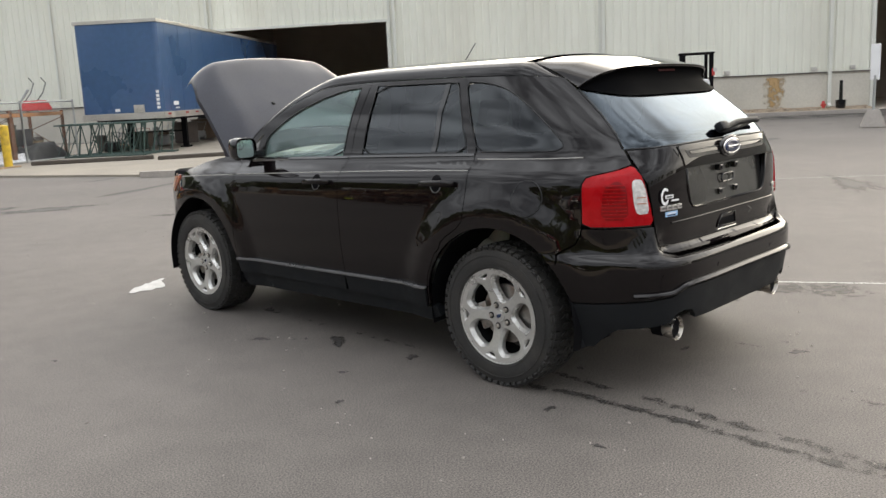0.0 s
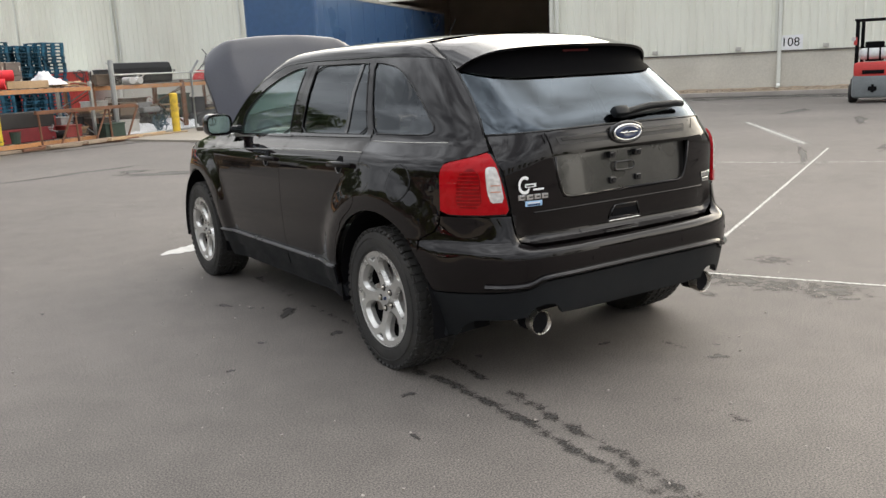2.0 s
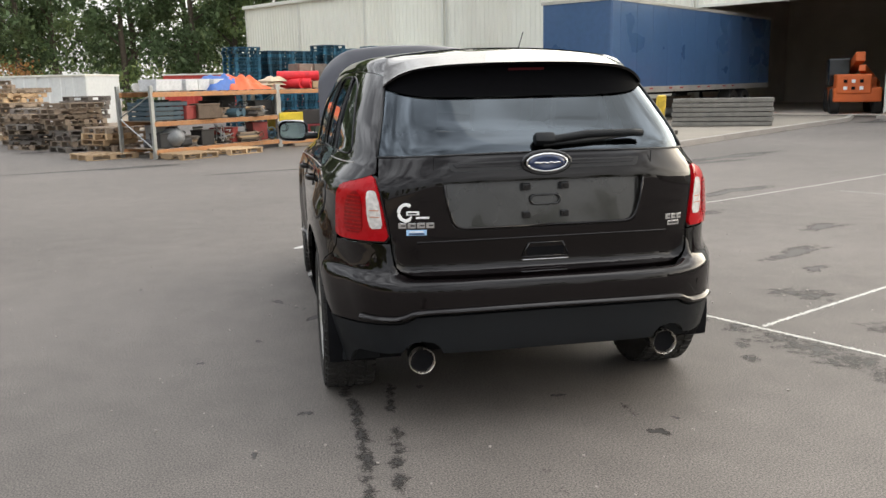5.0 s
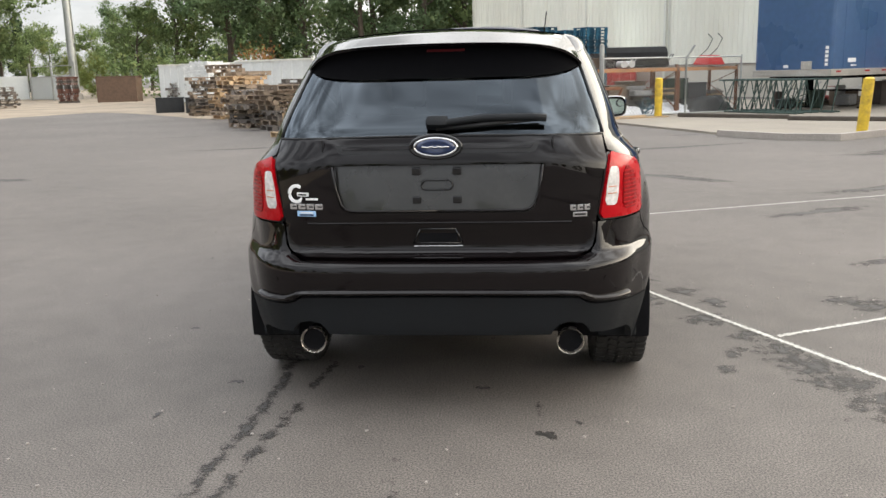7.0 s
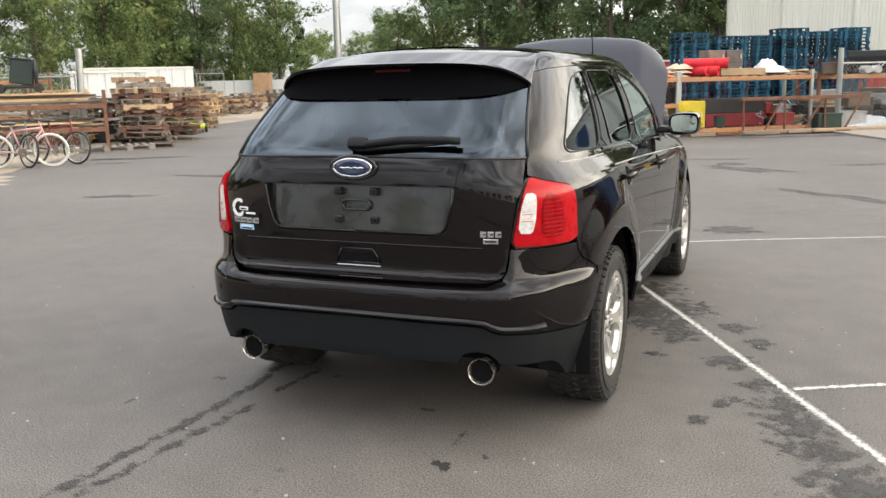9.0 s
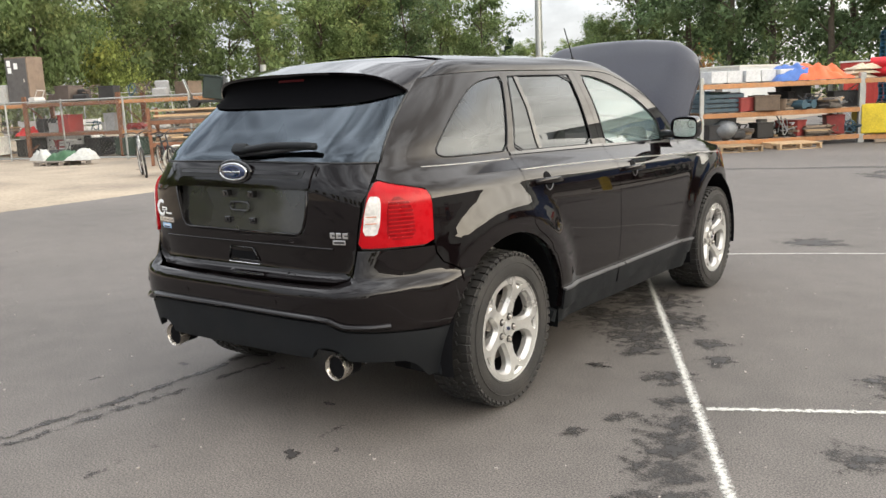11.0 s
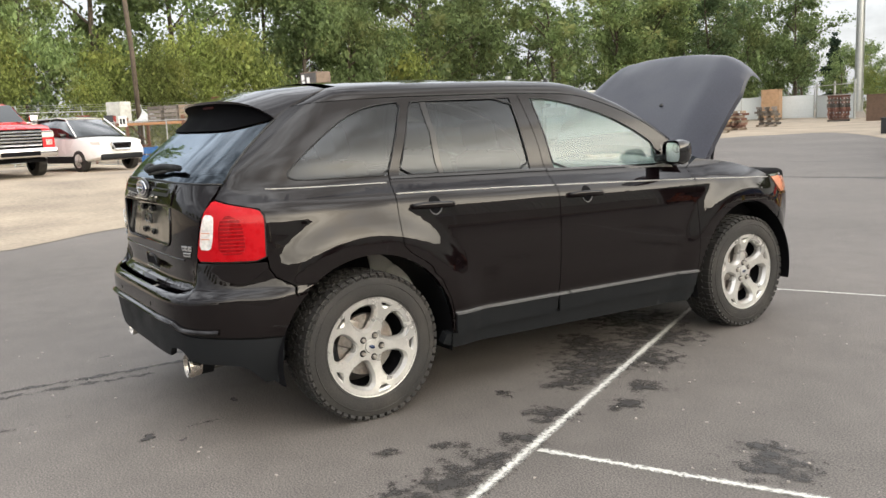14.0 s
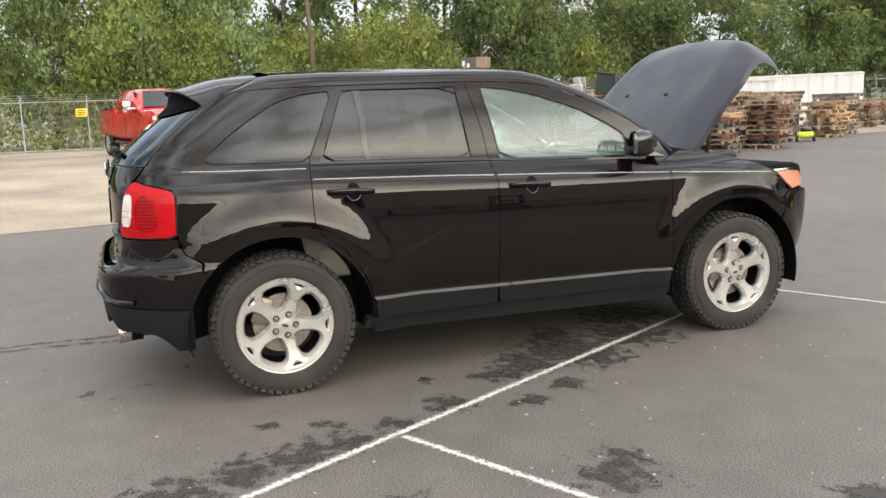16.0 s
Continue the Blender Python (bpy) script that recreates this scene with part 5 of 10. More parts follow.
W_MESH = wheel_parts((RUBBER, ALLOY, STEEL, BROWN_STEEL, DARK, BADGE_BLUE))
for sg in (1, -1):
    for yw, spin in ((0.0, -23.0), (AXLE, 3.0 if sg > 0 else -30.0)):
        wheel = new("wheel")
        wheel.parent = car
        wheel["label"] = "five-spoke silver alloy wheel with a black all-terrain tyre"
        wheel.matrix_basis = pose(sg * 0.826, yw, HUB_Z + 0.006, 0, 0, 0 if sg > 0 else 180) @ pose(0, 0, 0, spin * sg, 0, 0)
        for me in W_MESH[:5] + W_MESH[7:]:
            o = new(me.name, me)
            o.parent = wheel
        for k in range(5):
            a = radians(90 + 72 * k)
            for me in W_MESH[5:7]:
                o = new(me.name, me)
                o.parent = wheel
                o.matrix_basis = pose(0.0125, 0.0565 * math.cos(a), 0.0565 * math.sin(a), 15 * k, 0, 0)


from mathutils.geometry import tessellate_polygon

# ---- more materials for the yard ----
DIRT = surface("pale_dusty_concrete", (0.32, 0.265, 0.20), rough=0.92, var=0.28, scale=0.8, fine=14, bump=0.4, tint=(0.17, 0.14, 0.115), tint_amount=0.7, tint_scale=0.35)
PAD = surface("light_concrete", (0.29, 0.26, 0.215), rough=0.9, var=0.15, scale=0.7, fine=30, bump=0.2, tint=(0.24, 0.21, 0.18), tint_amount=0.5, tint_scale=0.8)
KERB = surface("kerb_concrete", (0.34, 0.31, 0.28), rough=0.9, var=0.2, scale=1.5, fine=30, bump=0.3)
GRAVEL = surface("gravel_and_mulch", (0.32, 0.25, 0.18), rough=0.95, var=0.45, scale=3, fine=35, bump=0.8, tint=(0.10, 0.08, 0.06), tint_amount=0.7, tint_scale=8)
SIDING = surface("cream_metal_siding", (0.76, 0.76, 0.67), rough=0.48, metal=0.0, var=0.06, scale=0.4, fine=3, stretch=(1, 1, 0.15), tint=(0.64, 0.62, 0.53), tint_amount=0.5, tint_scale=0.5)
BLOCKWALL = surface("painted_concrete_wall", (0.54, 0.51, 0.445), rough=0.85, var=0.12, scale=0.5, fine=20, bump=0.1, tint=(0.46, 0.43, 0.37), tint_amount=0.6, tint_scale=0.6)
TRIM_WHITE = surface("off_white_metal_trim", (0.66, 0.66, 0.60), rough=0.45, var=0.06)
INTERIOR = surface("dim_warehouse_interior", (0.62, 0.55, 0.47), rough=0.9, var=0.3, scale=0.4)
NAVY = surface("blue_trailer_paint", (0.050, 0.105, 0.215), rough=0.32, var=0.12, scale=0.6, fine=6, coat=0.4, tint=(0.05, 0.10, 0.22), tint_amount=0.5)
ALU = surface("weathered_aluminium", (0.52, 0.50, 0.46), rough=0.45, metal=0.6, var=0.2, scale=2, fine=30)
GALV = surface("galvanised_steel", (0.40, 0.41, 0.40), rough=0.45, metal=0.7, var=0.15, scale=5, fine=40)
YELLOW = surface("chipped_yellow_paint", (0.66, 0.45, 0.04), rough=0.6, var=0.15, scale=4, fine=25, tint=(0.30, 0.20, 0.05), tint_amount=0.7, tint_scale=7)
ORANGE_BEAM = surface("faded_orange_rack_beam", (0.47, 0.22, 0.09), rough=0.7, var=0.25, scale=2, fine=20, tint=(0.32, 0.20, 0.12), tint_amount=0.6, tint_scale=4, each=0.15)
RUST = surface("rusty_steel", (0.20, 0.095, 0.055), rough=0.85, var=0.3, scale=4, fine=40, bump=0.2, tint=(0.10, 0.055, 0.04), tint_amount=0.7, tint_scale=8)
GREEN_STEEL = surface("grey_green_steel", (0.040, 0.070, 0.060), rough=0.6, var=0.25, scale=3, fine=30)
WOOD = surface("weathered_pallet_wood", (0.25, 0.195, 0.145), rough=0.88, var=0.3, scale=3, fine=30, stretch=(1, 1, 1), each=0.42, bump=0.2)
FRESH_WOOD = surface("new_pallet_wood", (0.44, 0.31, 0.185), rough=0.82, var=0.2, scale=3, fine=30, each=0.3, bump=0.15)
GREY_WOOD = surface("grey_pallet_wood", (0.175, 0.155, 0.138), rough=0.9, var=0.3, scale=3, fine=30, each=0.42, bump=0.2)
RED_WOOD = surface("red_brown_pallet_wood", (0.19, 0.095, 0.072), rough=0.88, var=0.3, scale=3, fine=30, each=0.35, bump=0.2)
BLUE_WOOD = surface("blue_pallet_paint", (0.015, 0.080, 0.130), rough=0.75, var=0.3, scale=5, fine=25, each=0.5)
BARK = surface("tree_bark", (0.085, 0.068, 0.052), rough=0.95, var=0.35, scale=4, fine=30, bump=0.6)
GLASSY = surface("dark_vehicle_glass", (0.015, 0.018, 0.02), rough=0.08, var=0.1, coat=0.8)
RED_PAINT = surface("bright_red_vehicle_paint", (0.46, 0.012, 0.016), rough=0.3, var=0.08, coat=1.0)
WHITE_PAINT = surface("white_vehicle_paint", (0.74, 0.74, 0.73), rough=0.3, var=0.04, coat=1.0)
SILVER_PAINT = surface("beige_silver_vehicle_paint", (0.42, 0.40, 0.36), rough=0.3, metal=0.4, var=0.06, coat=1.0)
LIFT_RED = surface("forklift_red", (0.50, 0.045, 0.04), rough=0.45, var=0.15, scale=4, fine=30)
LIFT_GREY = surface("forklift_counterweight_grey", (0.17, 0.185, 0.19), rough=0.5, var=0.2, scale=4, fine=30)
LIFT_ORANGE = surface("machine_orange", (0.62, 0.13, 0.03), rough=0.5, var=0.15, scale=3, fine=30)
CLOTHES = {}


def plain(key, colour, rough=0.6):
    """One paint or plastic colour, lightly soiled."""
    if key not in CLOTHES:
        CLOTHES[key] = surface(key, colour, rough=rough, var=0.2, scale=3, fine=30, tint=tuple(c * 0.5 for c in colour), tint_amount=0.4, tint_scale=5)
    return CLOTHES[key]


def leaf_mat(name, colour, warm):
    m, n, l, p = node_mat(name)
    out = n["Material Output"]
    geo, info, tex, co = n.new("ShaderNodeNewGeometry"), n.new("ShaderNodeObjectInfo"), n.new("ShaderNodeTexNoise"), n.new("ShaderNodeTexCoord")
    l.new(co.outputs["Object"], tex.inputs["Vector"])
    tex.inputs["Scale"].default_value = 0.35
    mix1, mix2, hs = n.new("ShaderNodeMix"), n.new("ShaderNodeMix"), n.new("ShaderNodeHueSaturation")
    for k in (mix1, mix2):
        k.data_type = "RGBA"
    mix1.inputs["A"].default_value, mix1.inputs["B"].default_value = (*[c * 0.55 for c in colour], 1), (*[c * 1.45 for c in colour], 1)
    l.new(geo.outputs["Random Per Island"], mix1.inputs["Factor"])
    r = n.new("ShaderNodeMapRange")
    r.inputs["From Min"].default_value, r.inputs["From Max"].default_value, r.inputs["To Max"].default_value = 0.5, 0.75, 0.75
    l.new(tex.outputs["Fac"], r.inputs["Value"])
    l.new(r.outputs["Result"], mix2.inputs["Factor"])
    l.new(mix1.outputs["Result"], mix2.inputs["A"])
    mix2.inputs["B"].default_value = (*warm, 1)
    v = n.new("ShaderNodeMapRange")
    v.inputs["To Min"].default_value, v.inputs["To Max"].default_value = 0.65, 1.3
    l.new(info.outputs["Random"], v.inputs["Value"])
    l.new(v.outputs["Result"], hs.inputs["Value"])
    l.new(mix2.outputs["Result"], hs.inputs["Color"])
    tr, ms = n.new("ShaderNodeBsdfTranslucent"), n.new("ShaderNodeMixShader")
    l.new(hs.outputs["Color"], p.inputs["Base Color"])
    l.new(hs.outputs["Color"], tr.inputs["Color"])
    p.inputs["Roughness"].default_value = 0.65
    p.inputs["Specular IOR Level"].default_value = 0.25
    ms.inputs["Fac"].default_value = 0.5
    l.new(p.outputs["BSDF"], ms.inputs[1])
    l.new(tr.outputs["BSDF"], ms.inputs[2])
    l.new(ms.outputs["Shader"], out.inputs["Surface"])
    return m


LEAF_DARK = leaf_mat("dark_green_leaves", (0.118, 0.172, 0.083), (0.20, 0.23, 0.095))
LEAF_MID = leaf_mat("mid_green_leaves", (0.155, 0.210, 0.085), (0.25, 0.26, 0.095))
LEAF_LIGHT = leaf_mat("yellow_green_leaves", (0.195, 0.235, 0.070), (0.34, 0.33, 0.085))
LEAF_FIR = leaf_mat("blue_green_needles", (0.020, 0.040, 0.022), (0.03, 0.05, 0.025))
LEAF_RUST = leaf_mat("rusty_autumn_leaves", (0.20, 0.10, 0.035), (0.16, 0.14, 0.04))


# ---- ground surfaces, markings, stains ----
def ragged(name, colour, rough, scale, cut, soft):
    """A thin stain or worn paint that breaks up at its rim, by the mask stored in its mesh."""
    m, n, l, p = node_mat(name)
    att, co, tex, fine = n.new("ShaderNodeAttribute"), n.new("ShaderNodeTexCoord"), n.new("ShaderNodeTexNoise"), n.new("ShaderNodeTexNoise")
    att.attribute_name = "mask"
    for t, sc, d in ((tex, scale, 6), (fine, scale * 7, 3)):
        t.inputs["Scale"].default_value, t.inputs["Detail"].default_value = sc, d
        l.new(co.outputs["Object"], t.inputs["Vector"])
    a1, a2, rng, va = n.new("ShaderNodeMath"), n.new("ShaderNodeMath"), n.new("ShaderNodeMapRange"), n.new("ShaderNodeMix")
    a1.operation = a2.operation = "MULTIPLY_ADD"
    a1.inputs[1].default_value, a2.inputs[1].default_value = 1.3, 0.7
    l.new(tex.outputs["Fac"], a1.inputs[0])
    l.new(att.outputs["Fac"], a1.inputs[2])
    l.new(fine.outputs["Fac"], a2.inputs[0])
    l.new(a1.outputs[0], a2.inputs[2])
    rng.inputs["From Min"].default_value, rng.inputs["From Max"].default_value = cut, cut + soft
    l.new(a2.outputs[0], rng.inputs["Value"])
    l.new(rng.outputs["Result"], p.inputs["Alpha"])
    va.data_type = "RGBA"
    va.inputs["A"].default_value, va.inputs["B"].default_value = (*[c * 0.75 for c in colour], 1), (*[c * 1.25 for c in colour], 1)
    l.new(fine.outputs["Fac"], va.inputs["Factor"])
    l.new(va.outputs["Result"], p.inputs["Base Color"])
    p.inputs["Roughness"].default_value = rough
    return m


def masked(bm, name, material, inner):
    """Links a flat mesh whose inner points carry mask 1 and whose rim carries 0."""
    flags = [1.0 if v.index in inner else 0.0 for v in bm.verts]
    ob = part(name, bm, material)
    at = ob.data.attributes.new("mask", "FLOAT", "POINT")
    at.data.foreach_set("value", flags)
    return ob


RUST_STAIN = ragged("rust_stain", (0.42, 0.28, 0.13), 0.85, 5.0, 1.15, 0.5)
LINE_PAINT = ragged("worn_white_line_paint", (0.54, 0.53, 0.49), 0.85, 55.0, 1.38, 0.62)
FAINT_PAINT = ragged("faded_white_line_paint", (0.46, 0.45, 0.42), 0.9, 14.0, 1.35, 0.9)
STAIN = ragged("damp_dark_stain", (0.030, 0.027, 0.025), 0.62, 13.0, 1.28, 0.34)


def sheet(name, pts, z, material, label, thick=0.0, parent=None, kind="structure", category="ground"):
    bm = bmesh.new()
    vs = [bm.verts.new((x, y, z)) for x, y in pts]
    for tri in tessellate_polygon([[Vector((x, y, 0)) for x, y in pts]]):
        bm.faces.new([vs[i] for i in tri])
    bm.normal_update()
    bmesh.ops.reverse_faces(bm, faces=[f for f in bm.faces if f.normal.z < 0])
    if thick:
        low = [bm.verts.new((x, y, z - thick)) for x, y in pts]
        for i in range(len(vs)):
            j = (i + 1) % len(vs)
            bm.faces.new((vs[i], vs[j], low[j], low[i]))
    ob = part(name, bm, material, parent)
    return tagged(ob, label, category, kind=kind) if parent is None else ob


def wobble(pts, step, amount, seed):
    rnd = random.Random(seed)
    return [(x + rnd.uniform(-amount, amount), y + rnd.uniform(-amount, amount)) for x, y in dense(pts, step, closed=False)]


west_edge = [(-7.2, -9), (-7.5, -2.4), (-7.8, -0.7), (-9.1, 0.95), (-9.75, 2.0), (-10.4, 3.5), (-11.5, 6.7), (-12.1, 8.0), (-13.2, 10.1), (-15.0, 13.0), (-17.2, 18.4), (-19.3, 22.8), (-20.4, 26.5), (-21.2, 29.5), (-21.4, 31.2), (-20.4, 33.8), (-19.6, 35.0), (-17.7, 33.9), (-15.2, 31.3), (-12.9, 28.6), (-10.9, 26.3)]
sheet("ground_west", wobble(west_edge, 0.5, 0.05, 3) + [(-9.0, 26), (-6.5, 30), (-4, 60), (-6, 140), (-130, 140), (-130, -60), (-12, -60)], 0.006, DIRT, "pale dusty concrete yard beyond the asphalt edge")


def rise(x, y):
    """The gentle swell of the yard where the vehicles are parked."""
    def ease(v, lo, hi):
        k = min(max((v - lo) / (hi - lo), 0.0), 1.0)
        return k * k * (3 - 2 * k)
    return 0.36 * ease(-x, 9.5, 20.0) * (1 - ease(-x, 28.0, 38.0)) * ease(y, -20.0, -7.0) * (1 - ease(y, 3.5, 8.5))


bm = bmesh.new()
bmesh.ops.create_grid(bm, x_segments=60, y_segments=60, size=0.5)
for v in bm.verts:
    x, y = -24.0 + v.co.x * 29.0, -5.7 + v.co.y * 29.0
    v.co = Vector((x, y, 0.0065 + rise(x, y) if rise(x, y) > 0.003 else -0.03))
tagged(part("ground_rise", bm, DIRT, None, "", True), "gently swelling pale dusty concrete under the parked vehicles", "ground", kind="structure")
sheet("ground_pad", [(2.6, 20.2), (4.0, 16.6), (4.9, 14.3), (5.6, 13.4), (6.5, 13.1), (7.5, 13.9), (10.5, 16.4), (14.0, 19.2), (17.8, 22.2), (20.0, 24.6), (16, 32), (8, 34), (2.0, 24)], 0.05, PAD, "light concrete pad under the trailer", thick=0.06)


def ribbon(bm, pts, w, z, ragged=0.0, rnd=None):
    """A flat strip along a line."""
    pts = [Vector(p) for p in dense(pts, 0.05, closed=False)]
    rows = []
    for i, p in enumerate(pts):
        d = pts[min(i + 1, len(pts) - 1)] - pts[max(i - 1, 0)]
        n = Vector((-d.y, d.x)).normalized()
        a = w / 2 * (1 + (rnd.uniform(-ragged, ragged) if rnd else 0))
        b = w / 2 * (1 + (rnd.uniform(-ragged, ragged) if rnd else 0))
        rows.append((bm.verts.new((p.x + n.x * a, p.y + n.y * a, z)), bm.verts.new((p.x - n.x * b, p.y - n.y * b, z))))
    for (a, b), (c, d) in zip(rows, rows[1:]):
        f = bm.faces.new((a, b, d, c))
        f.normal_update()
        if f.normal.z < 0:
            f.normal_flip()


DARK_ASPHALT = ragged("newer_dark_asphalt", (0.050, 0.047, 0.045), 0.85, 1.2, 0.85, 0.5)
SALT = ragged("pale_dry_streak", (0.26, 0.245, 0.225), 0.9, 2.2, 1.0, 1.0)
strip = bmesh.new()
ribbon(strip, [(20.7 + 0.574 * q - 0.819 * 3.0, 24.2 - 0.819 * q - 0.574 * 3.0) for q in (0.6, 10, 20, 34)], 2.7, 0.0036, 0.05, random.Random(2))
tagged(part("asphalt_strip", strip, DARK_ASPHALT), "darker strip of newer asphalt along the kerb", "road", kind="structure")
strip, rns = bmesh.new(), random.Random(14)
for k in range(34):
    q, off, ln = rns.uniform(-2, 26), rns.uniform(4.5, 13), rns.uniform(1.0, 3.5)
    mx, my = 20.7 + 0.574 * q - 0.819 * off, 24.2 - 0.819 * q - 0.574 * off
    ribbon(strip, [(mx - 0.574 * ln, my + 0.819 * ln), (mx, my), (mx + 0.574 * ln, my - 0.819 * ln)], rns.uniform(0.08, 0.30), 0.0026 + 0.00001 * k, 0.5, rns)
tagged(part("salt_streak", strip, SALT), "pale dry streaks on the asphalt before the warehouse", "stain", kind="stuff")
rnd = random.Random(5)
marks = [([(2.75, -1.63), (1.72, 0.35), (0.10, 3.46), (-0.25, 3.72)], 0.050, LINE_PAINT), ([(1.76, 0.36), (5.6, 2.27), (9.53, 4.24)], 0.048, LINE_PAINT),
         ([(0.10, 3.80), (1.26, 4.36), (4.33, 5.60), (9.0, 7.9)], 0.050, LINE_PAINT), ([(19.68, 22.83), (14.2, 12.6)], 0.09, FAINT_PAINT), ([(23.6, 20.9), (18.3, 12.6)], 0.09, FAINT_PAINT),
         ([(24.8, 15.8), (19.6, 7.0)], 0.09, FAINT_PAINT), ([(6.2, 6.0), (7.4, 3.9), (9.4, 1.2), (12, -2.5)], 0.12, FAINT_PAINT), ([(9.9, 4.9), (13.5, 8.8)], 0.2, FAINT_PAINT)]
for line, w, mt in marks:
    pts = [Vector(p) for p in dense(line, 0.06, closed=False)]
    verts, soft, faces = [], [], []
    for i, p in enumerate(pts):
        d = pts[min(i + 1, len(pts) - 1)] - pts[max(i - 1, 0)]
        n = Vector((-d.y, d.x)).normalized() * w * 0.78 * (1 + rnd.uniform(-0.03, 0.03))
        for k, m in ((-1.1, 0.0), (-0.5, 0.62), (0.0, 1.0), (0.5, 0.62), (1.1, 0.0)):
            verts.append((p.x + n.x * k, p.y + n.y * k, 0.0045))
            soft.append(m)
    for i in range(len(pts) - 1):
        faces += [(5 * i + k + 5, 5 * i + k, 5 * i + k + 1, 5 * i + k + 6) for k in range(4)]
    me = bpy.data.meshes.new("road_marking")
    me.from_pydata(verts, [], faces)
    me.attributes.new("mask", "FLOAT", "POINT").data.foreach_set("value", soft)
    me.materials.append(mt)
    me.flip_normals() if me.polygons[0].normal.z < 0 else None
    tagged(new("road_marking", me), "worn white painted parking line on asphalt" if mt is LINE_PAINT else "faded pale paint line on asphalt", "road marking", "parking lines", "structure")
CORES = []


def blot(bm, x, y, rx, ry, turn, rnd, z):
    n = 26
    ring_v = []
    ph = [rnd.uniform(0, 6.28) for _ in range(5)]
    for k in range(n):
        a = 2 * math.pi * k / n
        r = 1 + 0.25 * math.sin(2 * a + ph[0]) + 0.2 * math.sin(3 * a + ph[1]) + 0.16 * math.sin(5 * a + ph[2]) + 0.12 * math.sin(9 * a + ph[3]) + rnd.uniform(-0.08, 0.08)
        px, py = rx * r * math.cos(a), ry * r * math.sin(a)
        c, s = math.cos(turn), math.sin(turn)
        ring_v.append(bm.verts.new((x + px * c - py * s, y + px * s + py * c, z)))
    mid = bm.verts.new((x, y, z))
    CORES.append(len(bm.verts) - 1)
    for k in range(n):
        bm.faces.new((mid, ring_v[k], ring_v[(k + 1) % n]))




def damp_sheet(name, x0, x1, y0, y1, step, z, wet, label, category):
    """A thin film over a stretch of asphalt; wet(x, y) says how damp each place is, and the material breaks it up."""
    nx, ny = round((x1 - x0) / step), round((y1 - y0) / step)
    verts = [(x0 + (x1 - x0) * i / nx, y0 + (y1 - y0) * j / ny, z) for j in range(ny + 1) for i in range(nx + 1)]
    amount = [wet(x, y) for x, y, _ in verts]
    keep = [(a, a + 1, a + nx + 2, a + nx + 1) for a in [j * (nx + 1) + i for j in range(ny) for i in range(nx)] if max(amount[a], amount[a + 1], amount[a + nx + 1], amount[a + nx + 2]) > 0.02]
    me = bpy.data.meshes.new(name)
    me.from_pydata(verts, [], keep)
    at = me.attributes.new("mask", "FLOAT", "POINT")
    at.data.foreach_set("value", amount)
    me.materials.append(STAIN)
    tagged(new(name, me), label, category, kind="stuff")


def near_line(x, y, line):
    p, best = Vector((x, y)), 9.0
    for a, b in zip(line, line[1:]):
        a, b = Vector(a), Vector(b)
        k = min(max((p - a).dot(b - a) / (b - a).length_squared, 0), 1)
        best = min(best, (p - a.lerp(b, k)).length)
    return best


DRIPS = [(([(-0.84, -0.05), (-0.82, -0.7), (-0.85, -1.4), (-0.88, -2.1), (-0.97, -3.2)]), 0.066, 0.52), (([(-0.62, -0.12), (-0.66, -0.48)]), 0.05, 0.50), (([(-0.66, -0.68), (-0.70, -1.0), (-0.74, -1.5), (-0.83, -2.2)]), 0.07, 0.45),
         (([(-0.73, 0.70), (-0.72, 1.6), (-0.70, 2.5)]), 0.035, 0.36), (([(-0.14, -1.24), (-0.12, -1.60)]), 0.05, 0.34), (([(0.43, -0.58), (0.42, -0.80)]), 0.04, 0.32)]
damp_sheet("tyre_track", -1.15, 0.55, -3.3, 2.6, 0.025, 0.0030, lambda x, y: max(k * max(1 - near_line(x, y, ln) / w, 0) for ln, w, k in DRIPS), "dark damp streaks on the asphalt behind a tyre", "stain")
PUDDLES = [(0.85, 1.65, 0.30), (1.0, 1.35, 0.20), (1.05, 1.75, 0.20), (0.75, 2.2, 0.25), (0.3, 2.4, 0.30), (1.44, 1.36, 0.11), (1.58, 1.08, 0.10), (1.12, 1.1, 0.14), (1.44, 0.70, 0.12), (1.62, 0.38, 0.10), (1.70, 0.12, 0.12),
           (1.80, -0.12, 0.16), (1.86, -0.35, 0.14), (1.47, 0.08, 0.07), (1.38, -0.18, 0.06), (2.5, 1.0, 0.16), (2.37, 1.12, 0.10), (2.47, 0.13, 0.12), (1.04, 0.71, 0.05), (0.5, 1.75, 0.15), (1.98, -0.65, 0.18)]
damp_sheet("damp_patch", -0.4, 3.0, -1.2, 3.1, 0.05, 0.0034, lambda x, y: max(0.66 * max(1 - math.hypot(x - a, y - b) / (1.9 * r), 0) for a, b, r in PUDDLES), "dark damp patches beside the parking line", "stain")
bm = bmesh.new()
CORES.clear()
rnd = random.Random(11)
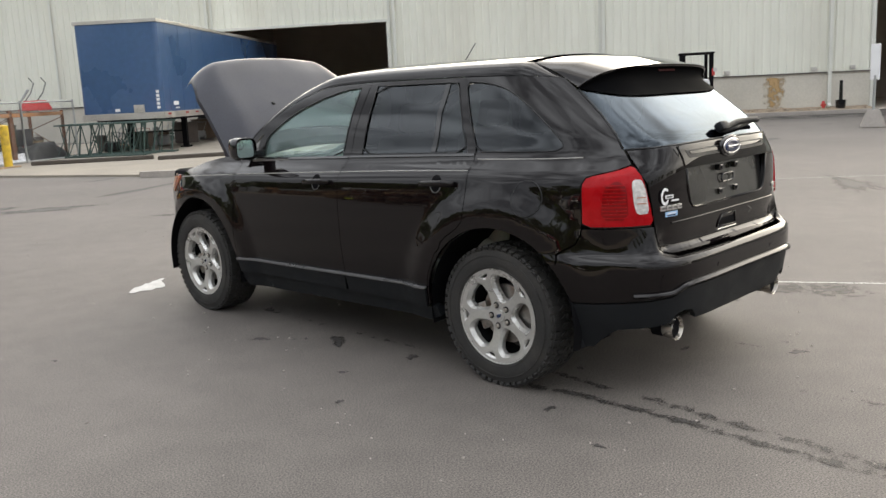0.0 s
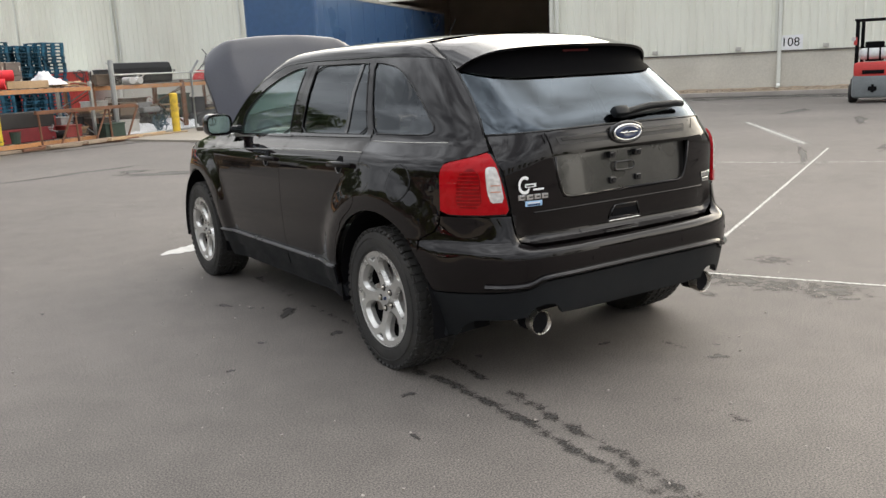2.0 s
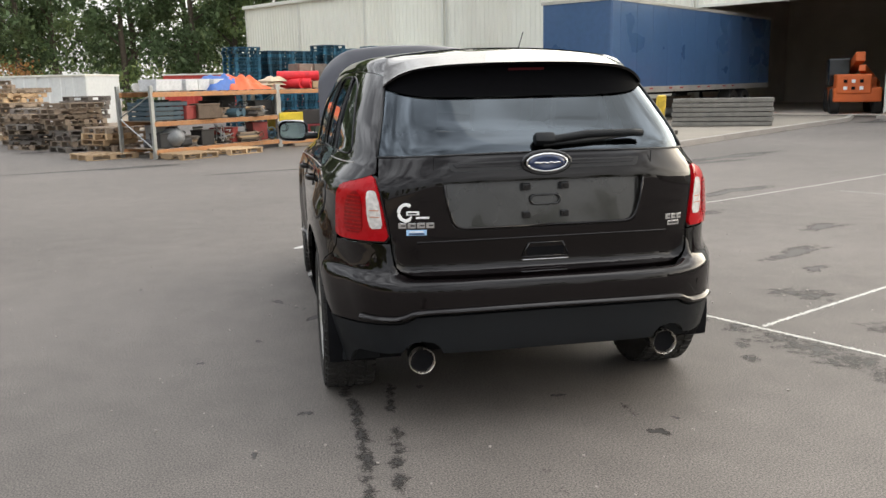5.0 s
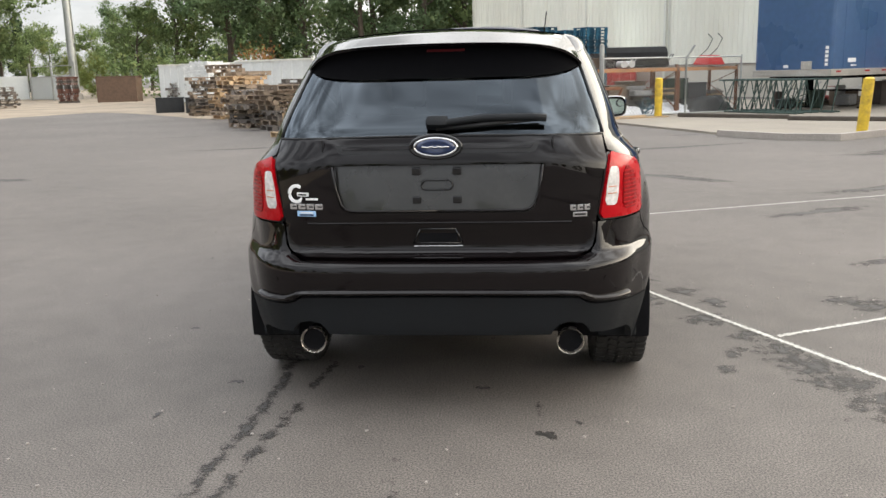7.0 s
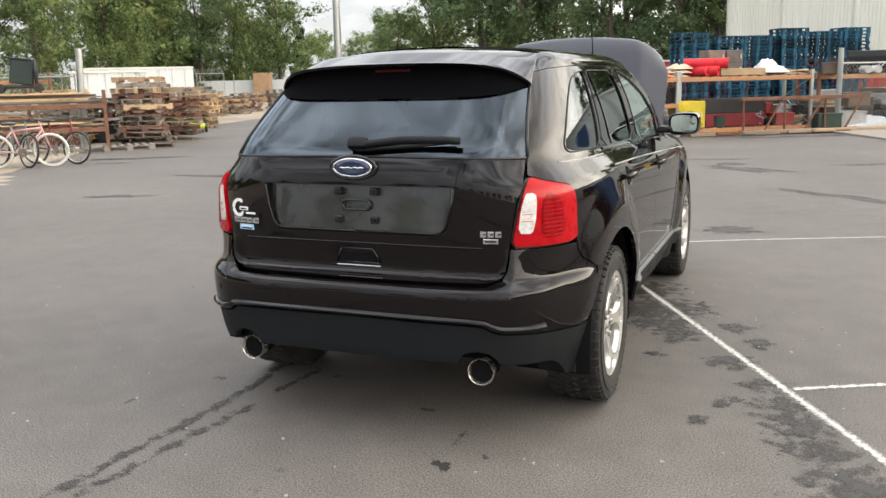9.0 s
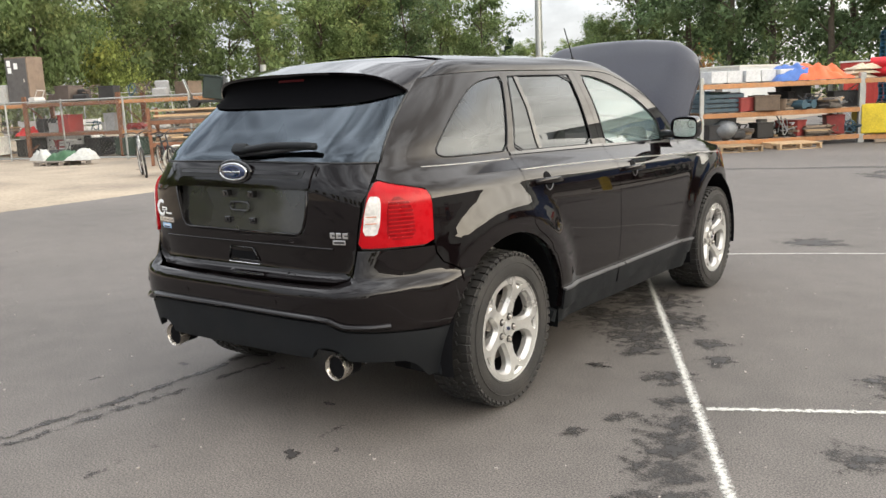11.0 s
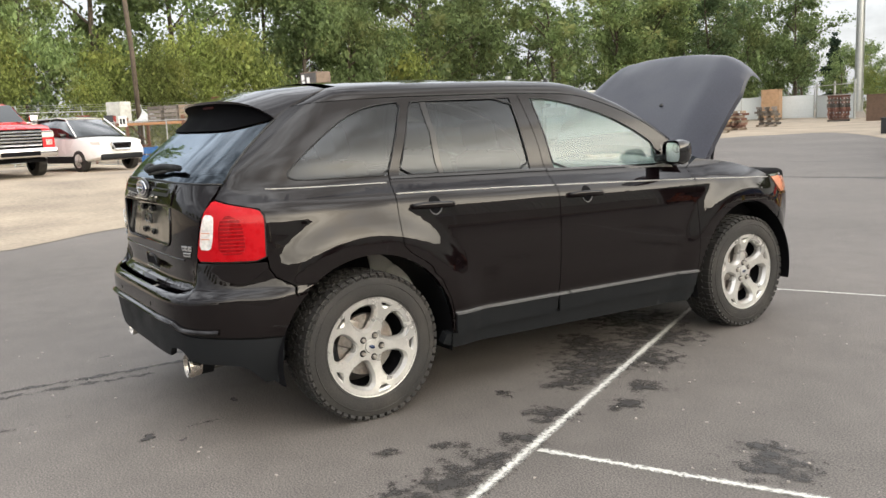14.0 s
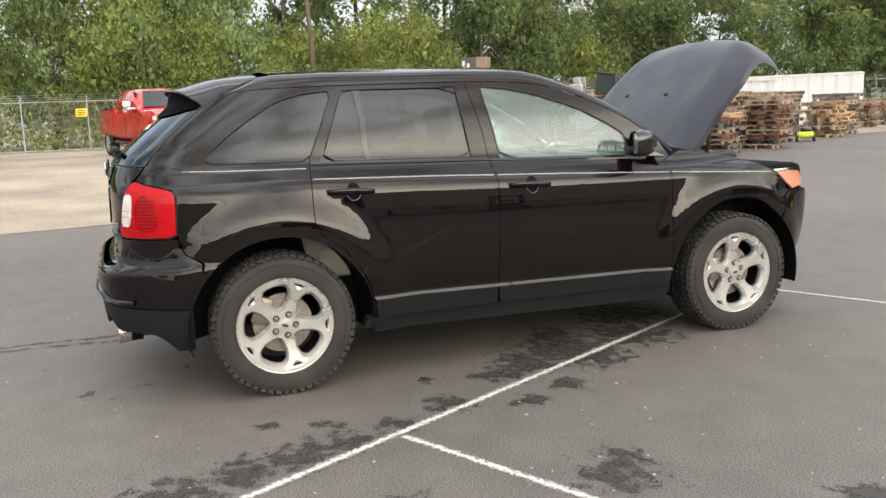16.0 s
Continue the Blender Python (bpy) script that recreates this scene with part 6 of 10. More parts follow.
spots = [(-0.91, 1.345, 0.10, 0.05, 0.9), (-1.18, 1.81, 0.07, 0.025, 2.3), (-0.68, 2.4, 0.05, 0.03, 1),
         (-0.87, 0.72, 0.05, 0.03, 0.7), (-1.3, 0.84, 0.025, 0.018, 0), (-1.61, 0.49, 0.025, 0.018, 0), (-1.05, -0.41, 0.03, 0.02, 0), (0.159, -0.466, 0.035, 0.018, 0), (1.14, 4.9, 0.34, 0.15, 0.4), (2.34, 7.66, 0.9, 0.16, 2.4), (0.98, 10.85, 0.9, 0.2, 2.6),
         (3.4, 4.6, 0.5, 0.12, 0.5), (4.3, 3.5, 0.4, 0.1, 0.4), (3.3, 2.4, 0.4, 0.12, 0.5), (4.9, 6.4, 0.9, 0.16, 0.5), (0.45, -1.0, 0.03, 0.05, 0.6), (1.034, 0.72, 0.05, 0.025, 0.3), (3.05, 1.75, 0.16, 0.07, 0.8)]
for k in range(26):
    spots.append((rnd.uniform(-5, 5), rnd.uniform(-3.6, 2.5), rnd.uniform(0.008, 0.03), rnd.uniform(0.006, 0.018), rnd.uniform(0, 3)))
for k in range(70):
    a = rnd.uniform(0, 6.28)
    r = rnd.uniform(7, 19)
    spots.append((r * math.cos(a), 3 + r * math.sin(a), rnd.uniform(0.3, 1.7), rnd.uniform(0.06, 0.22), rnd.uniform(0.2, 0.7)))
for i, s in enumerate(spots):
    blot(bm, s[0], s[1], s[2] * 1.35, s[3] * 1.6, s[4], rnd, 0.0020 + 0.000012 * i)
bm.verts.index_update()
tagged(masked(bm, "stain", STAIN, set(CORES)), "dark damp stains and oil spots on the asphalt", "stain", kind="stuff")
bm = bmesh.new()
blot(bm, -0.79, 3.99, 0.24, 0.10, 0.9, rnd, 0.0046)
tagged(part("paint_patch", bm, surface("pale_paint_patch", (0.50, 0.49, 0.47), rough=0.85, var=0.2, scale=9, fine=60)), "small pale paint patch on the asphalt", "paint patch", kind="structure")
bm = bmesh.new()
for k in range(560):
    a, r = rnd.uniform(0, 6.28), rnd.uniform(1.5, 7) ** 1.0
    x, y = r * math.cos(a), r * math.sin(a) + 0.5
    s = rnd.uniform(0.002, 0.007)
    box(bm, (x, y, s * 0.4), (s * 2, s * 1.4, s), turn=Matrix.Rotation(rnd.uniform(0, 3), 3, "Z"))
tagged(part("grit", bm, KERB), "scattered pale grit on the asphalt", "grit", kind="stuff")

# ---- the warehouse: local x along its front, y into it ----
WALL = Matrix(((0.574, 0.819, 0, 20.7), (-0.819, 0.574, 0, 24.2), (0, 0, 1, 0), (0, 0, 0, 1)))
warehouse = thing("warehouse", "cream metal-sided warehouse on a grey concrete base with dark open doorways", "building")
warehouse.matrix_basis = WALL
TOP, SILL_Z = 6.8, 1.55


def ribbed(bm, s0, s1, z0, z1):
    prof = []
    s = s0
    while s < s1 - 0.02:
        for ds, d in ((0.0, 0.0), (0.20, 0.0), (0.225, -0.032), (0.275, -0.032), (0.30, 0.0)):
            if s + ds <= s1 and (not prof or s + ds > prof[-1][0] + 1e-4):
                prof.append((s + ds, d))
        s += 0.30
    prof.append((s1, 0.0))
    rows = [(bm.verts.new((a, d, z0)), bm.verts.new((a, d, z1))) for a, d in prof]
    for (a, b), (c, e) in zip(rows, rows[1:]):
        bm.faces.new((a, c, e, b))
    back_v = [bm.verts.new(p) for p in ((s0, 0.12, z0), (s1, 0.12, z0), (s1, 0.12, z1), (s0, 0.12, z1))]
    bm.faces.new(back_v[::-1])
    bm.faces.new((rows[0][0], rows[0][1], back_v[3], back_v[0]))
    bm.faces.new((rows[-1][1], rows[-1][0], back_v[1], back_v[2]))


seams = [-41.0, -35.1, -28.7, -22.0, -14.8, -7.4, 0.3, 8.85, 17.55, 19.1, 26.0, 33.0, 40.0]
for a, b in zip(seams, seams[1:]):
    door = (a == -7.4 and 4.45) or (a == 19.1 and 5.2) or None
    bm = bmesh.new()
    ribbed(bm, a + 0.004, b - 0.004, door or SILL_Z, TOP)
    part("siding_panel", bm, SIDING, warehouse)
    bm = bmesh.new()
    box(bm, (a, -0.045, (TOP + SILL_Z) / 2), (0.10, 0.02, TOP - SILL_Z), bevel=0.005)
    part("siding_trim", bm, TRIM_WHITE, warehouse)
    if not door:
        bm = bmesh.new()
        box(bm, ((a + b) / 2, 0.10, (SILL_Z + 0.02) / 2 - 0.02), (b - a - 0.002, 0.26, SILL_Z + 0.02))
        part("concrete_base", bm, BLOCKWALL, warehouse)
        bm = bmesh.new()
        box(bm, ((a + b) / 2, -0.055, SILL_Z), (b - a - 0.004, 0.05, 0.05))
        part("drip_edge", bm, GREY_WOOD, warehouse)
    else:
        bm = bmesh.new()
        box(bm, ((a + b) / 2, 0.03, door + 0.05), (b - a, 0.2, 0.10))
        box(bm, (a + 0.06, 0.03, door / 2), (0.12, 0.2, door))
        box(bm, (b - 0.06, 0.03, door / 2), (0.12, 0.2, door))
        part("door_frame", bm, TRIM_WHITE, warehouse, "off-white steel door frame")
bm = bmesh.new()
box(bm, (-0.5, 0.0, TOP + 0.10), (81.2, 0.5, 0.22), bevel=0.03)
part("eave", bm, TRIM_WHITE, warehouse)
bm = bmesh.new()
box(bm, (-0.5, 14, TOP + 0.12), (80.8, 27.6, 0.12))
part("roof", bm, ALU, warehouse)
bm = bmesh.new()
box(bm, (-40.9, 14, TOP / 2), (0.2, 27.5, TOP))
box(bm, (39.9, 14, TOP / 2), (0.2, 27.5, TOP))
box(bm, (-0.5, 27.7, TOP / 2), (80.6, 0.2, TOP))
part("side_wall", bm, SIDING, warehouse)
for nm, c, sz in (("inner_wall", (-0.5, 16.5, 3.3), (78, 0.2, 6.6)), ("inner_wall", (-10.5, 8.5, 3.3), (0.2, 15.6, 6.3)), ("inner_wall", (15.0, 8.5, 3.3), (0.2, 15.6, 6.3)), ("inner_floor", (-0.5, 8.4, 0.06), (78, 15.9, 0.04)), ("inner_ceiling", (-0.5, 8.4, 6.5), (78, 15.9, 0.04))):
    bm = bmesh.new()
    box(bm, c, sz)
    part(nm, bm, INTERIOR, warehouse, "dim interior behind the doorways")
for s in (8.98, 17.58, -7.6, -22.2, 0.52):
    bm = bmesh.new()
    box(bm, (s, -0.12, TOP / 2 + 0.15), (0.14, 0.10, TOP - 0.3), bevel=0.02)
    box(bm, (s, -0.20, 0.30), (0.14, 0.22, 0.10), turn=Matrix.Rotation(radians(35), 3, "X"), bevel=0.02)
    part("downpipe", bm, TRIM_WHITE, warehouse, "off-white square downpipe")
for s in (2.14, 4.42, 7.53, 10.58, 13.75, 17.01, 18.41):
    bm = bmesh.new()
    box(bm, (s, -0.09, 1.70), (0.20, 0.10, 0.15), bevel=0.015)
    box(bm, (s, -0.145, 1.69), (0.14, 0.02, 0.08))
    part("wall_light", bm, ALU, warehouse, "small grey box light on the wall")
verts = [(15.1 + 0.1 * i, -0.034, 0.08 + 0.10 * j) for j in range(15) for i in range(10)]
me = bpy.data.meshes.new("rust_streak")
me.from_pydata(verts, [], [(10 * j + i, 10 * j + i + 1, 10 * j + i + 11, 10 * j + i + 10) for j in range(14) for i in range(9)])
me.attributes.new("mask", "FLOAT", "POINT").data.foreach_set("value", [max(0.0, 1 - ((x - 15.55) / 0.44) ** 2) * (0.25 + 0.45 * z / 1.5) * (1 if 0.1 < z < 1.4 else 0) for x, _, z in verts])
me.materials.append(RUST_STAIN)
streak = new("rust_streak", me)
streak.parent = warehouse
streak["label"] = "rusty brown streak down the concrete"
bm = bmesh.new()
box(bm, (-18.0, -0.25, 6.05), (0.28, 0.36, 0.2), bevel=0.03)
part("flood_light", bm, GLOSS_BLACK, warehouse)
sign = thing("bay_sign", "white rectangular wall sign with black figures", "sign")
sign.matrix_basis = WALL @ pose(9.36, -0.075, 1.86)
bm = bmesh.new()
box(bm, (0, 0, 0), (0.86, 0.02, 0.54), bevel=0.004)
part("sign_board", bm, WHITE_VINYL, sign)
txt = bpy.data.curves.new("figures", "FONT")
txt.body, txt.size, txt.align_x, txt.align_y, txt.extrude = "108", 0.44, "CENTER", "CENTER", 0.002
tob = new("figures", txt)
tob.matrix_basis = pose(0, -0.0135, 0, 90, 0, 0)
bpy.context.view_layer.update()
tmesh = bpy.data.meshes.new_from_object(tob)
bpy.data.objects.remove(tob)
tmesh.materials.clear()
tmesh.materials.append(GLOSS_BLACK)
fig = new("figures", tmesh)
fig.parent = sign
fig.matrix_basis = pose(0, -0.0135, 0, 90, 0, 0)

# kerb and gravel strip along the warehouse
for a, b in ((0.4, 9.0), (9.0, 19.0), (26.0, 40)):
    bm = bmesh.new()
    box(bm, ((a + b) / 2, -1.45, 0.07), (b - a - 0.01, 0.18, 0.16), bevel=0.02)
    bm.transform(WALL)
    tagged(part("kerb", bm, KERB), "pale concrete kerb along the gravel strip", "kerb", "kerbs", "structure")
    bm = bmesh.new()
    n = int((b - a) / 0.35)
    rows = []
    rg = random.Random(int(a * 10))
    for k in range(n + 1):
        s = a + (b - a) * k / n
        rows.append([bm.verts.new((s, d, z + rg.uniform(-0.02, 0.03))) for d, z in ((-1.37, 0.13), (-1.0, 0.16), (-0.6, 0.18), (-0.2, 0.22), (0.0, 0.24))])
    for p, q in zip(rows, rows[1:]):
        for j in range(4):
            bm.faces.new((p[j], q[j], q[j + 1], p[j + 1]))
    for k in range(int((b - a) * 16)):
        s = rg.uniform(0.02, 0.06)
        box(bm, (rg.uniform(a, b), rg.uniform(-1.3, -0.1), 0.20), (s, s * 0.8, s * 0.6), turn=Matrix.Rotation(rg.uniform(0, 3), 3, "Z"))
    bm.transform(WALL)
    tagged(part("gravel_strip", bm, GRAVEL), "strip of brown gravel and mulch below the wall", "gravel", kind="stuff")
bm = bmesh.new()
ribbon(bm, [(4.6, 14.6), (5.6, 13.35), (6.5, 13.0), (7.6, 13.85), (10.6, 16.3), (14.1, 19.1), (17.9, 22.1), (19.6, 24.2)], 0.16, 0.13)
ext = bmesh.ops.extrude_face_region(bm, geom=bm.faces[:])
for v in [g for g in ext["geom"] if isinstance(g, bmesh.types.BMVert)]:
    v.co.z = 0.0
bmesh.ops.recalc_face_normals(bm, faces=bm.faces[:])
tagged(part("kerb", bm, KERB), "pale curved concrete kerb beside the pad", "kerb", "kerbs", "structure")


# ---- the trailer: local x along it, nose at x = 0 facing the yard ----
trailer = thing("box_trailer", "blue box semi-trailer backed into the warehouse doorway", "trailer", at=(7.72, 24.1, 0), turn=math.degrees(math.atan2(0.643, 0.766)))
TL, TW = 14.6, 2.6
bm = bmesh.new()
plan = [(min(max(x, 0), TL), min(max(y, -TW), 0)) for x, y in [(0.0, -0.12), (0.02, -0.05), (0.08, 0.0), (TL, 0.0), (TL, -TW), (0.08, -TW), (0.02, -TW + 0.05), (0.0, -TW + 0.12)]]
lo, hi = [bm.verts.new((x, y, 1.30)) for x, y in plan], [bm.verts.new((x, y, 4.02)) for x, y in plan]
for i in range(len(plan)):
    j = (i + 1) % len(plan)
    bm.faces.new((lo[i], lo[j], hi[j], hi[i]))
bm.faces.new(lo), bm.faces.new(hi)
bmesh.ops.recalc_face_normals(bm, faces=bm.faces[:])
part("trailer_body", bm, NAVY, trailer, "plain blue sheet-metal box")
for z, h, nm in ((4.07, 0.10, "top_rail"), (1.20, 0.20, "bottom_rail")):
    bm = bmesh.new()
    box(bm, (TL / 2, 0.012, z), (TL + 0.02, 0.03, h), bevel=0.006)
    box(bm, (TL / 2, -TW - 0.012, z), (TL + 0.02, 0.03, h), bevel=0.006)
    box(bm, (-0.012, -TW / 2, z), (0.03, TW + 0.05, h), bevel=0.006)
    part(nm, bm, ALU, trailer, "weathered aluminium rail")
bm = bmesh.new()
box(bm, (TL / 2, -TW / 2, 4.10), (TL, TW, 0.03))
part("trailer_roof", bm, ALU, trailer)
for k in range(12):
    bm = bmesh.new()
    box(bm, (0.62 + 1.17 * k, -TW - 0.002, 2.66), (0.05, 0.008, 2.66), bevel=0.002)
    part("side_post", bm, NAVY, trailer)
for k in range(9):
    bm = bmesh.new()
    x = 0.35 + 1.25 * k + 0.3 * (k % 2)
    box(bm, (x, -TW - 0.030, 1.23), (0.26, 0.006, 0.05))
    part("reflector_strip", bm, plain("reflector_red", (0.38, 0.03, 0.03)), trailer)
for sg, yy in ((0, -0.35), (1, -TW + 0.35)):
    bm = bmesh.new()
    box(bm, (2.55, yy, 0.72), (0.16, 0.16, 1.30))
    box(bm, (2.55, yy, 0.09), (0.34, 0.30, 0.05), bevel=0.01)
    tube(bm, [(2.55, yy, 1.10), (3.3, yy, 1.22)], 0.03, 6)
    part("landing_leg", bm, DARK, trailer)
bm = bmesh.new()
tube(bm, [(2.55, -0.35, 0.62), (2.55, -TW + 0.35, 0.62)], 0.03, 6)
box(bm, (5.5, -TW / 2, 1.06), (11, 0.9, 0.12))
for k in range(8):
    box(bm, (0.8 + 1.4 * k, -TW / 2, 1.10), (0.08, TW - 0.1, 0.10))
part("trailer_frame", bm, DARK, trailer)
for wx in (10.6, 11.9):
    for wy in (-0.28, -TW + 0.28):
        bm = bmesh.new()
        lathe(bm, [(-0.25, 0.25), (-0.27, 0.48), (-0.2, 0.52), (0.2, 0.52), (0.27, 0.48), (0.25, 0.25), (0.1, 0.02)], 32, "Y", (wx, wy, 0.57))
        part("trailer_wheel", bm, RUBBER, trailer, smooth=True, angle=40)
for k in range(5):
    bm = bmesh.new()
    box(bm, (-0.006, -TW + 0.16, 1.92 - 0.12 * k), (0.008, 0.10, 0.085))
    part("number_bar", bm, WHITE_VINYL, trailer, "white painted marking")
for x, y, z, sx, sy, sz in ((-0.006, -0.92 - 0.2, 1.40, 0.01, 0.16, 0.09), (1.05, -TW - 0.006, 1.55, 0.42, 0.01, 0.12), (1.15, -TW - 0.006, 1.40, 0.3, 0.01, 0.04)):
    bm = bmesh.new()
    box(bm, (x, y, z), (sx, sy, sz))
    part("number_bar", bm, WHITE_VINYL, trailer, "white painted marking")
bm = bmesh.new()
box(bm, (-0.03, -TW + 0.78, 1.42), (0.04, 0.34, 0.24), bevel=0.01)
for yy in (-0.08, 0.08):
    rod(bm, (-0.04, -TW + 0.78 + yy, 1.42), (-0.075, -TW + 0.78 + yy, 1.42), 0.035)
part("air_coupling", bm, ALU, trailer, "pale coupling plate with two sockets")

# steel trusses and beams stored under it
for k, (x, y, tn) in enumerate(((7.35, 22.55, 36), (7.9, 23.0, 36), (8.5, 23.0, 38))):
    truss = thing("steel_truss", "grey-green steel lattice frame stacked under the trailer", "steel frame", "steel frames", at=(x, y, 0.05), turn=-52 + k)
    for zz in (0.03, 0.98):
        for yy in (0, 0.30):
            bm = bmesh.new()
            tube(bm, [(-1.3, yy, zz), (1.5, yy, zz)], 0.028, 6)
            part("chord", bm, GREEN_STEEL, truss)
    for j in range(17):
        bm = bmesh.new()
        x0 = -1.3 + 0.17 * j
        tube(bm, [(x0, 0.30 * (j % 2), 0.03), (x0 + (0.0 if j % 3 else 0.33), 0.30 * ((j + 1) % 2), 0.98)], 0.017, 5)
        part("lattice_bar", bm, GREEN_STEEL, truss)
beams = thing("beam_stack", "stack of grey timber-like beams beside the kerb", "beams", at=(12.6, 20.9, 0.05), turn=-27)
for lvl in range(6):
    for k in range(3):
        bm = bmesh.new()
        box(bm, (0.03 * (lvl % 2), -0.22 + 0.22 * k, 0.08 + 0.145 * lvl), (3.0, 0.20, 0.12), bevel=0.008)
        part("beam", bm, plain("grey_beam", (0.20, 0.19, 0.17)), beams)
for x, y, ln, tn in ((6.2, 20.4, 3.2, -38), (8.4, 18.2, 2.6, -30)):
    bm = bmesh.new()
    box(bm, (0, 0, 0.105), (ln, 0.13, 0.11), bevel=0.02)
    bm.transform(pose(x, y, 0, 0, 0, tn))
    tagged(part("timber_baulk", bm, plain("dark_timber", (0.075, 0.062, 0.05))), "long dark timber baulk on the concrete pad", "timber", "timber baulks")


def bollard(x, y, h, lean=(0, 0)):
    b = thing("bollard", "chipped yellow steel safety bollard", "bollard", "bollards", at=(x, y, 0))
    bm = bmesh.new()
    rod(bm, (0, 0, 0), (lean[0], lean[1], h), 0.11, sides=20)
    rod(bm, (lean[0], lean[1], h), (lean[0], lean[1], h + 0.03), 0.11, 0.06, sides=20)
    part("post", bm, YELLOW, b, smooth=True, angle=40)


bollard(4.37, 21.45, 1.15)
bollard(7.30, 14.0, 1.15, (0.06, -0.04))


# ---- racks, pallets and clutter ----
def cells(boxes):
    """One connected mesh from boxes that touch, with only the outer faces."""
    cuts = [sorted({round(b[a] + sg * b[a + 3] / 2, 4) for b in boxes for sg in (-1, 1)}) for a in range(3)]
    full = np.zeros([len(c) - 1 for c in cuts], bool)
    for b in boxes:
        r = []
        for a in range(3):
            lo_, hi_ = cuts[a].index(round(b[a] - b[a + 3] / 2, 4)), cuts[a].index(round(b[a] + b[a + 3] / 2, 4))
            r.append(slice(lo_, hi_))
        full[r[0], r[1], r[2]] = True
    bm = bmesh.new()
    seen = {}

    def vert(i, j, k):
        if (i, j, k) not in seen:
            seen[(i, j, k)] = bm.verts.new((cuts[0][i], cuts[1][j], cuts[2][k]))
        return seen[(i, j, k)]
    pad = np.pad(full, 1)
    for i, j, k in np.argwhere(full):
        i, j, k = int(i), int(j), int(k)
        for (di, dj, dk), quad in (((1, 0, 0), ((1, 0, 0), (1, 1, 0), (1, 1, 1), (1, 0, 1))), ((-1, 0, 0), ((0, 0, 0), (0, 0, 1), (0, 1, 1), (0, 1, 0))), ((0, 1, 0), ((0, 1, 0), (0, 1, 1), (1, 1, 1), (1, 1, 0))),
                                   ((0, -1, 0), ((0, 0, 0), (1, 0, 0), (1, 0, 1), (0, 0, 1))), ((0, 0, 1), ((0, 0, 1), (1, 0, 1), (1, 1, 1), (0, 1, 1))), ((0, 0, -1), ((0, 0, 0), (0, 1, 0), (1, 1, 0), (1, 0, 0)))):
            if not pad[i + 1 + di, j + 1 + dj, k + 1 + dk]:
                bm.faces.new([vert(i + a, j + b, k + c) for a, b, c in quad])
    return bm


def pallet_mesh(name, material, seed, block, w=1.2, d=1.0):
    rg = random.Random(seed)
    bx = []
    for k in range(7):
        if block or k in (0, 3, 6) or rg.random() > 0.12:
            bx.append((round(-w / 2 + 0.05 + (w - 0.1) * k / 6, 3), 0, 0.125, 0.10, d, 0.02))
    for yy in (-d / 2 + 0.04, 0, d / 2 - 0.04):
        if block:
            bx.append((0, yy, 0.105, w, 0.08, 0.02))
            for xx in (-w / 2 + 0.07, 0, w / 2 - 0.07):
                bx.append((xx, yy, 0.055, 0.14, 0.08, 0.08))
            bx.append((0, yy, 0.0075, w, 0.08, 0.015))
        else:
            bx.append((0, yy, 0.095, w, 0.04, 0.04))
            for xx, ww in ((-w / 2 + 0.08, 0.16), (0, 0.4), (w / 2 - 0.08, 0.16)):
                bx.append((xx, yy, 0.045, ww, 0.04, 0.06))
    if not block:
        for k in range(3):
            bx.append((round(-w / 2 + 0.06 + (w - 0.12) * k / 2, 3), 0, 0.0075, 0.10, d, 0.015))
    return finish(name, cells(bx), material)


PALLETS = {k: [pallet_mesh("pallet", m, i * 7 + j, k == "blue" or j == 2) for j in range(3)] for i, (k, m) in enumerate((("wood", WOOD), ("fresh", FRESH_WOOD), ("grey", GREY_WOOD), ("red", RED_WOOD), ("blue", BLUE_WOOD)))}


def pallet_stack(x, y, n, kinds, turn, seed, group, label, spread=0.05, z=0.0):
    rg = random.Random(seed)
    st = thing("pallet_stack", label, "pallets", group, at=(x, y, z), turn=turn)
    for k in range(n):
        kind = rg.choice(kinds)
        o = new("pallet", rg.choice(PALLETS[kind]))
        o.parent = st
        o.matrix_basis = pose(rg.uniform(-spread, spread), rg.uniform(-spread, spread), k * 0.139, 0, 0, rg.uniform(-4, 4) * spread / 0.05 * 0.6 + (90 if kind != "blue" and rg.random() < 0.4 else 0))
    return st


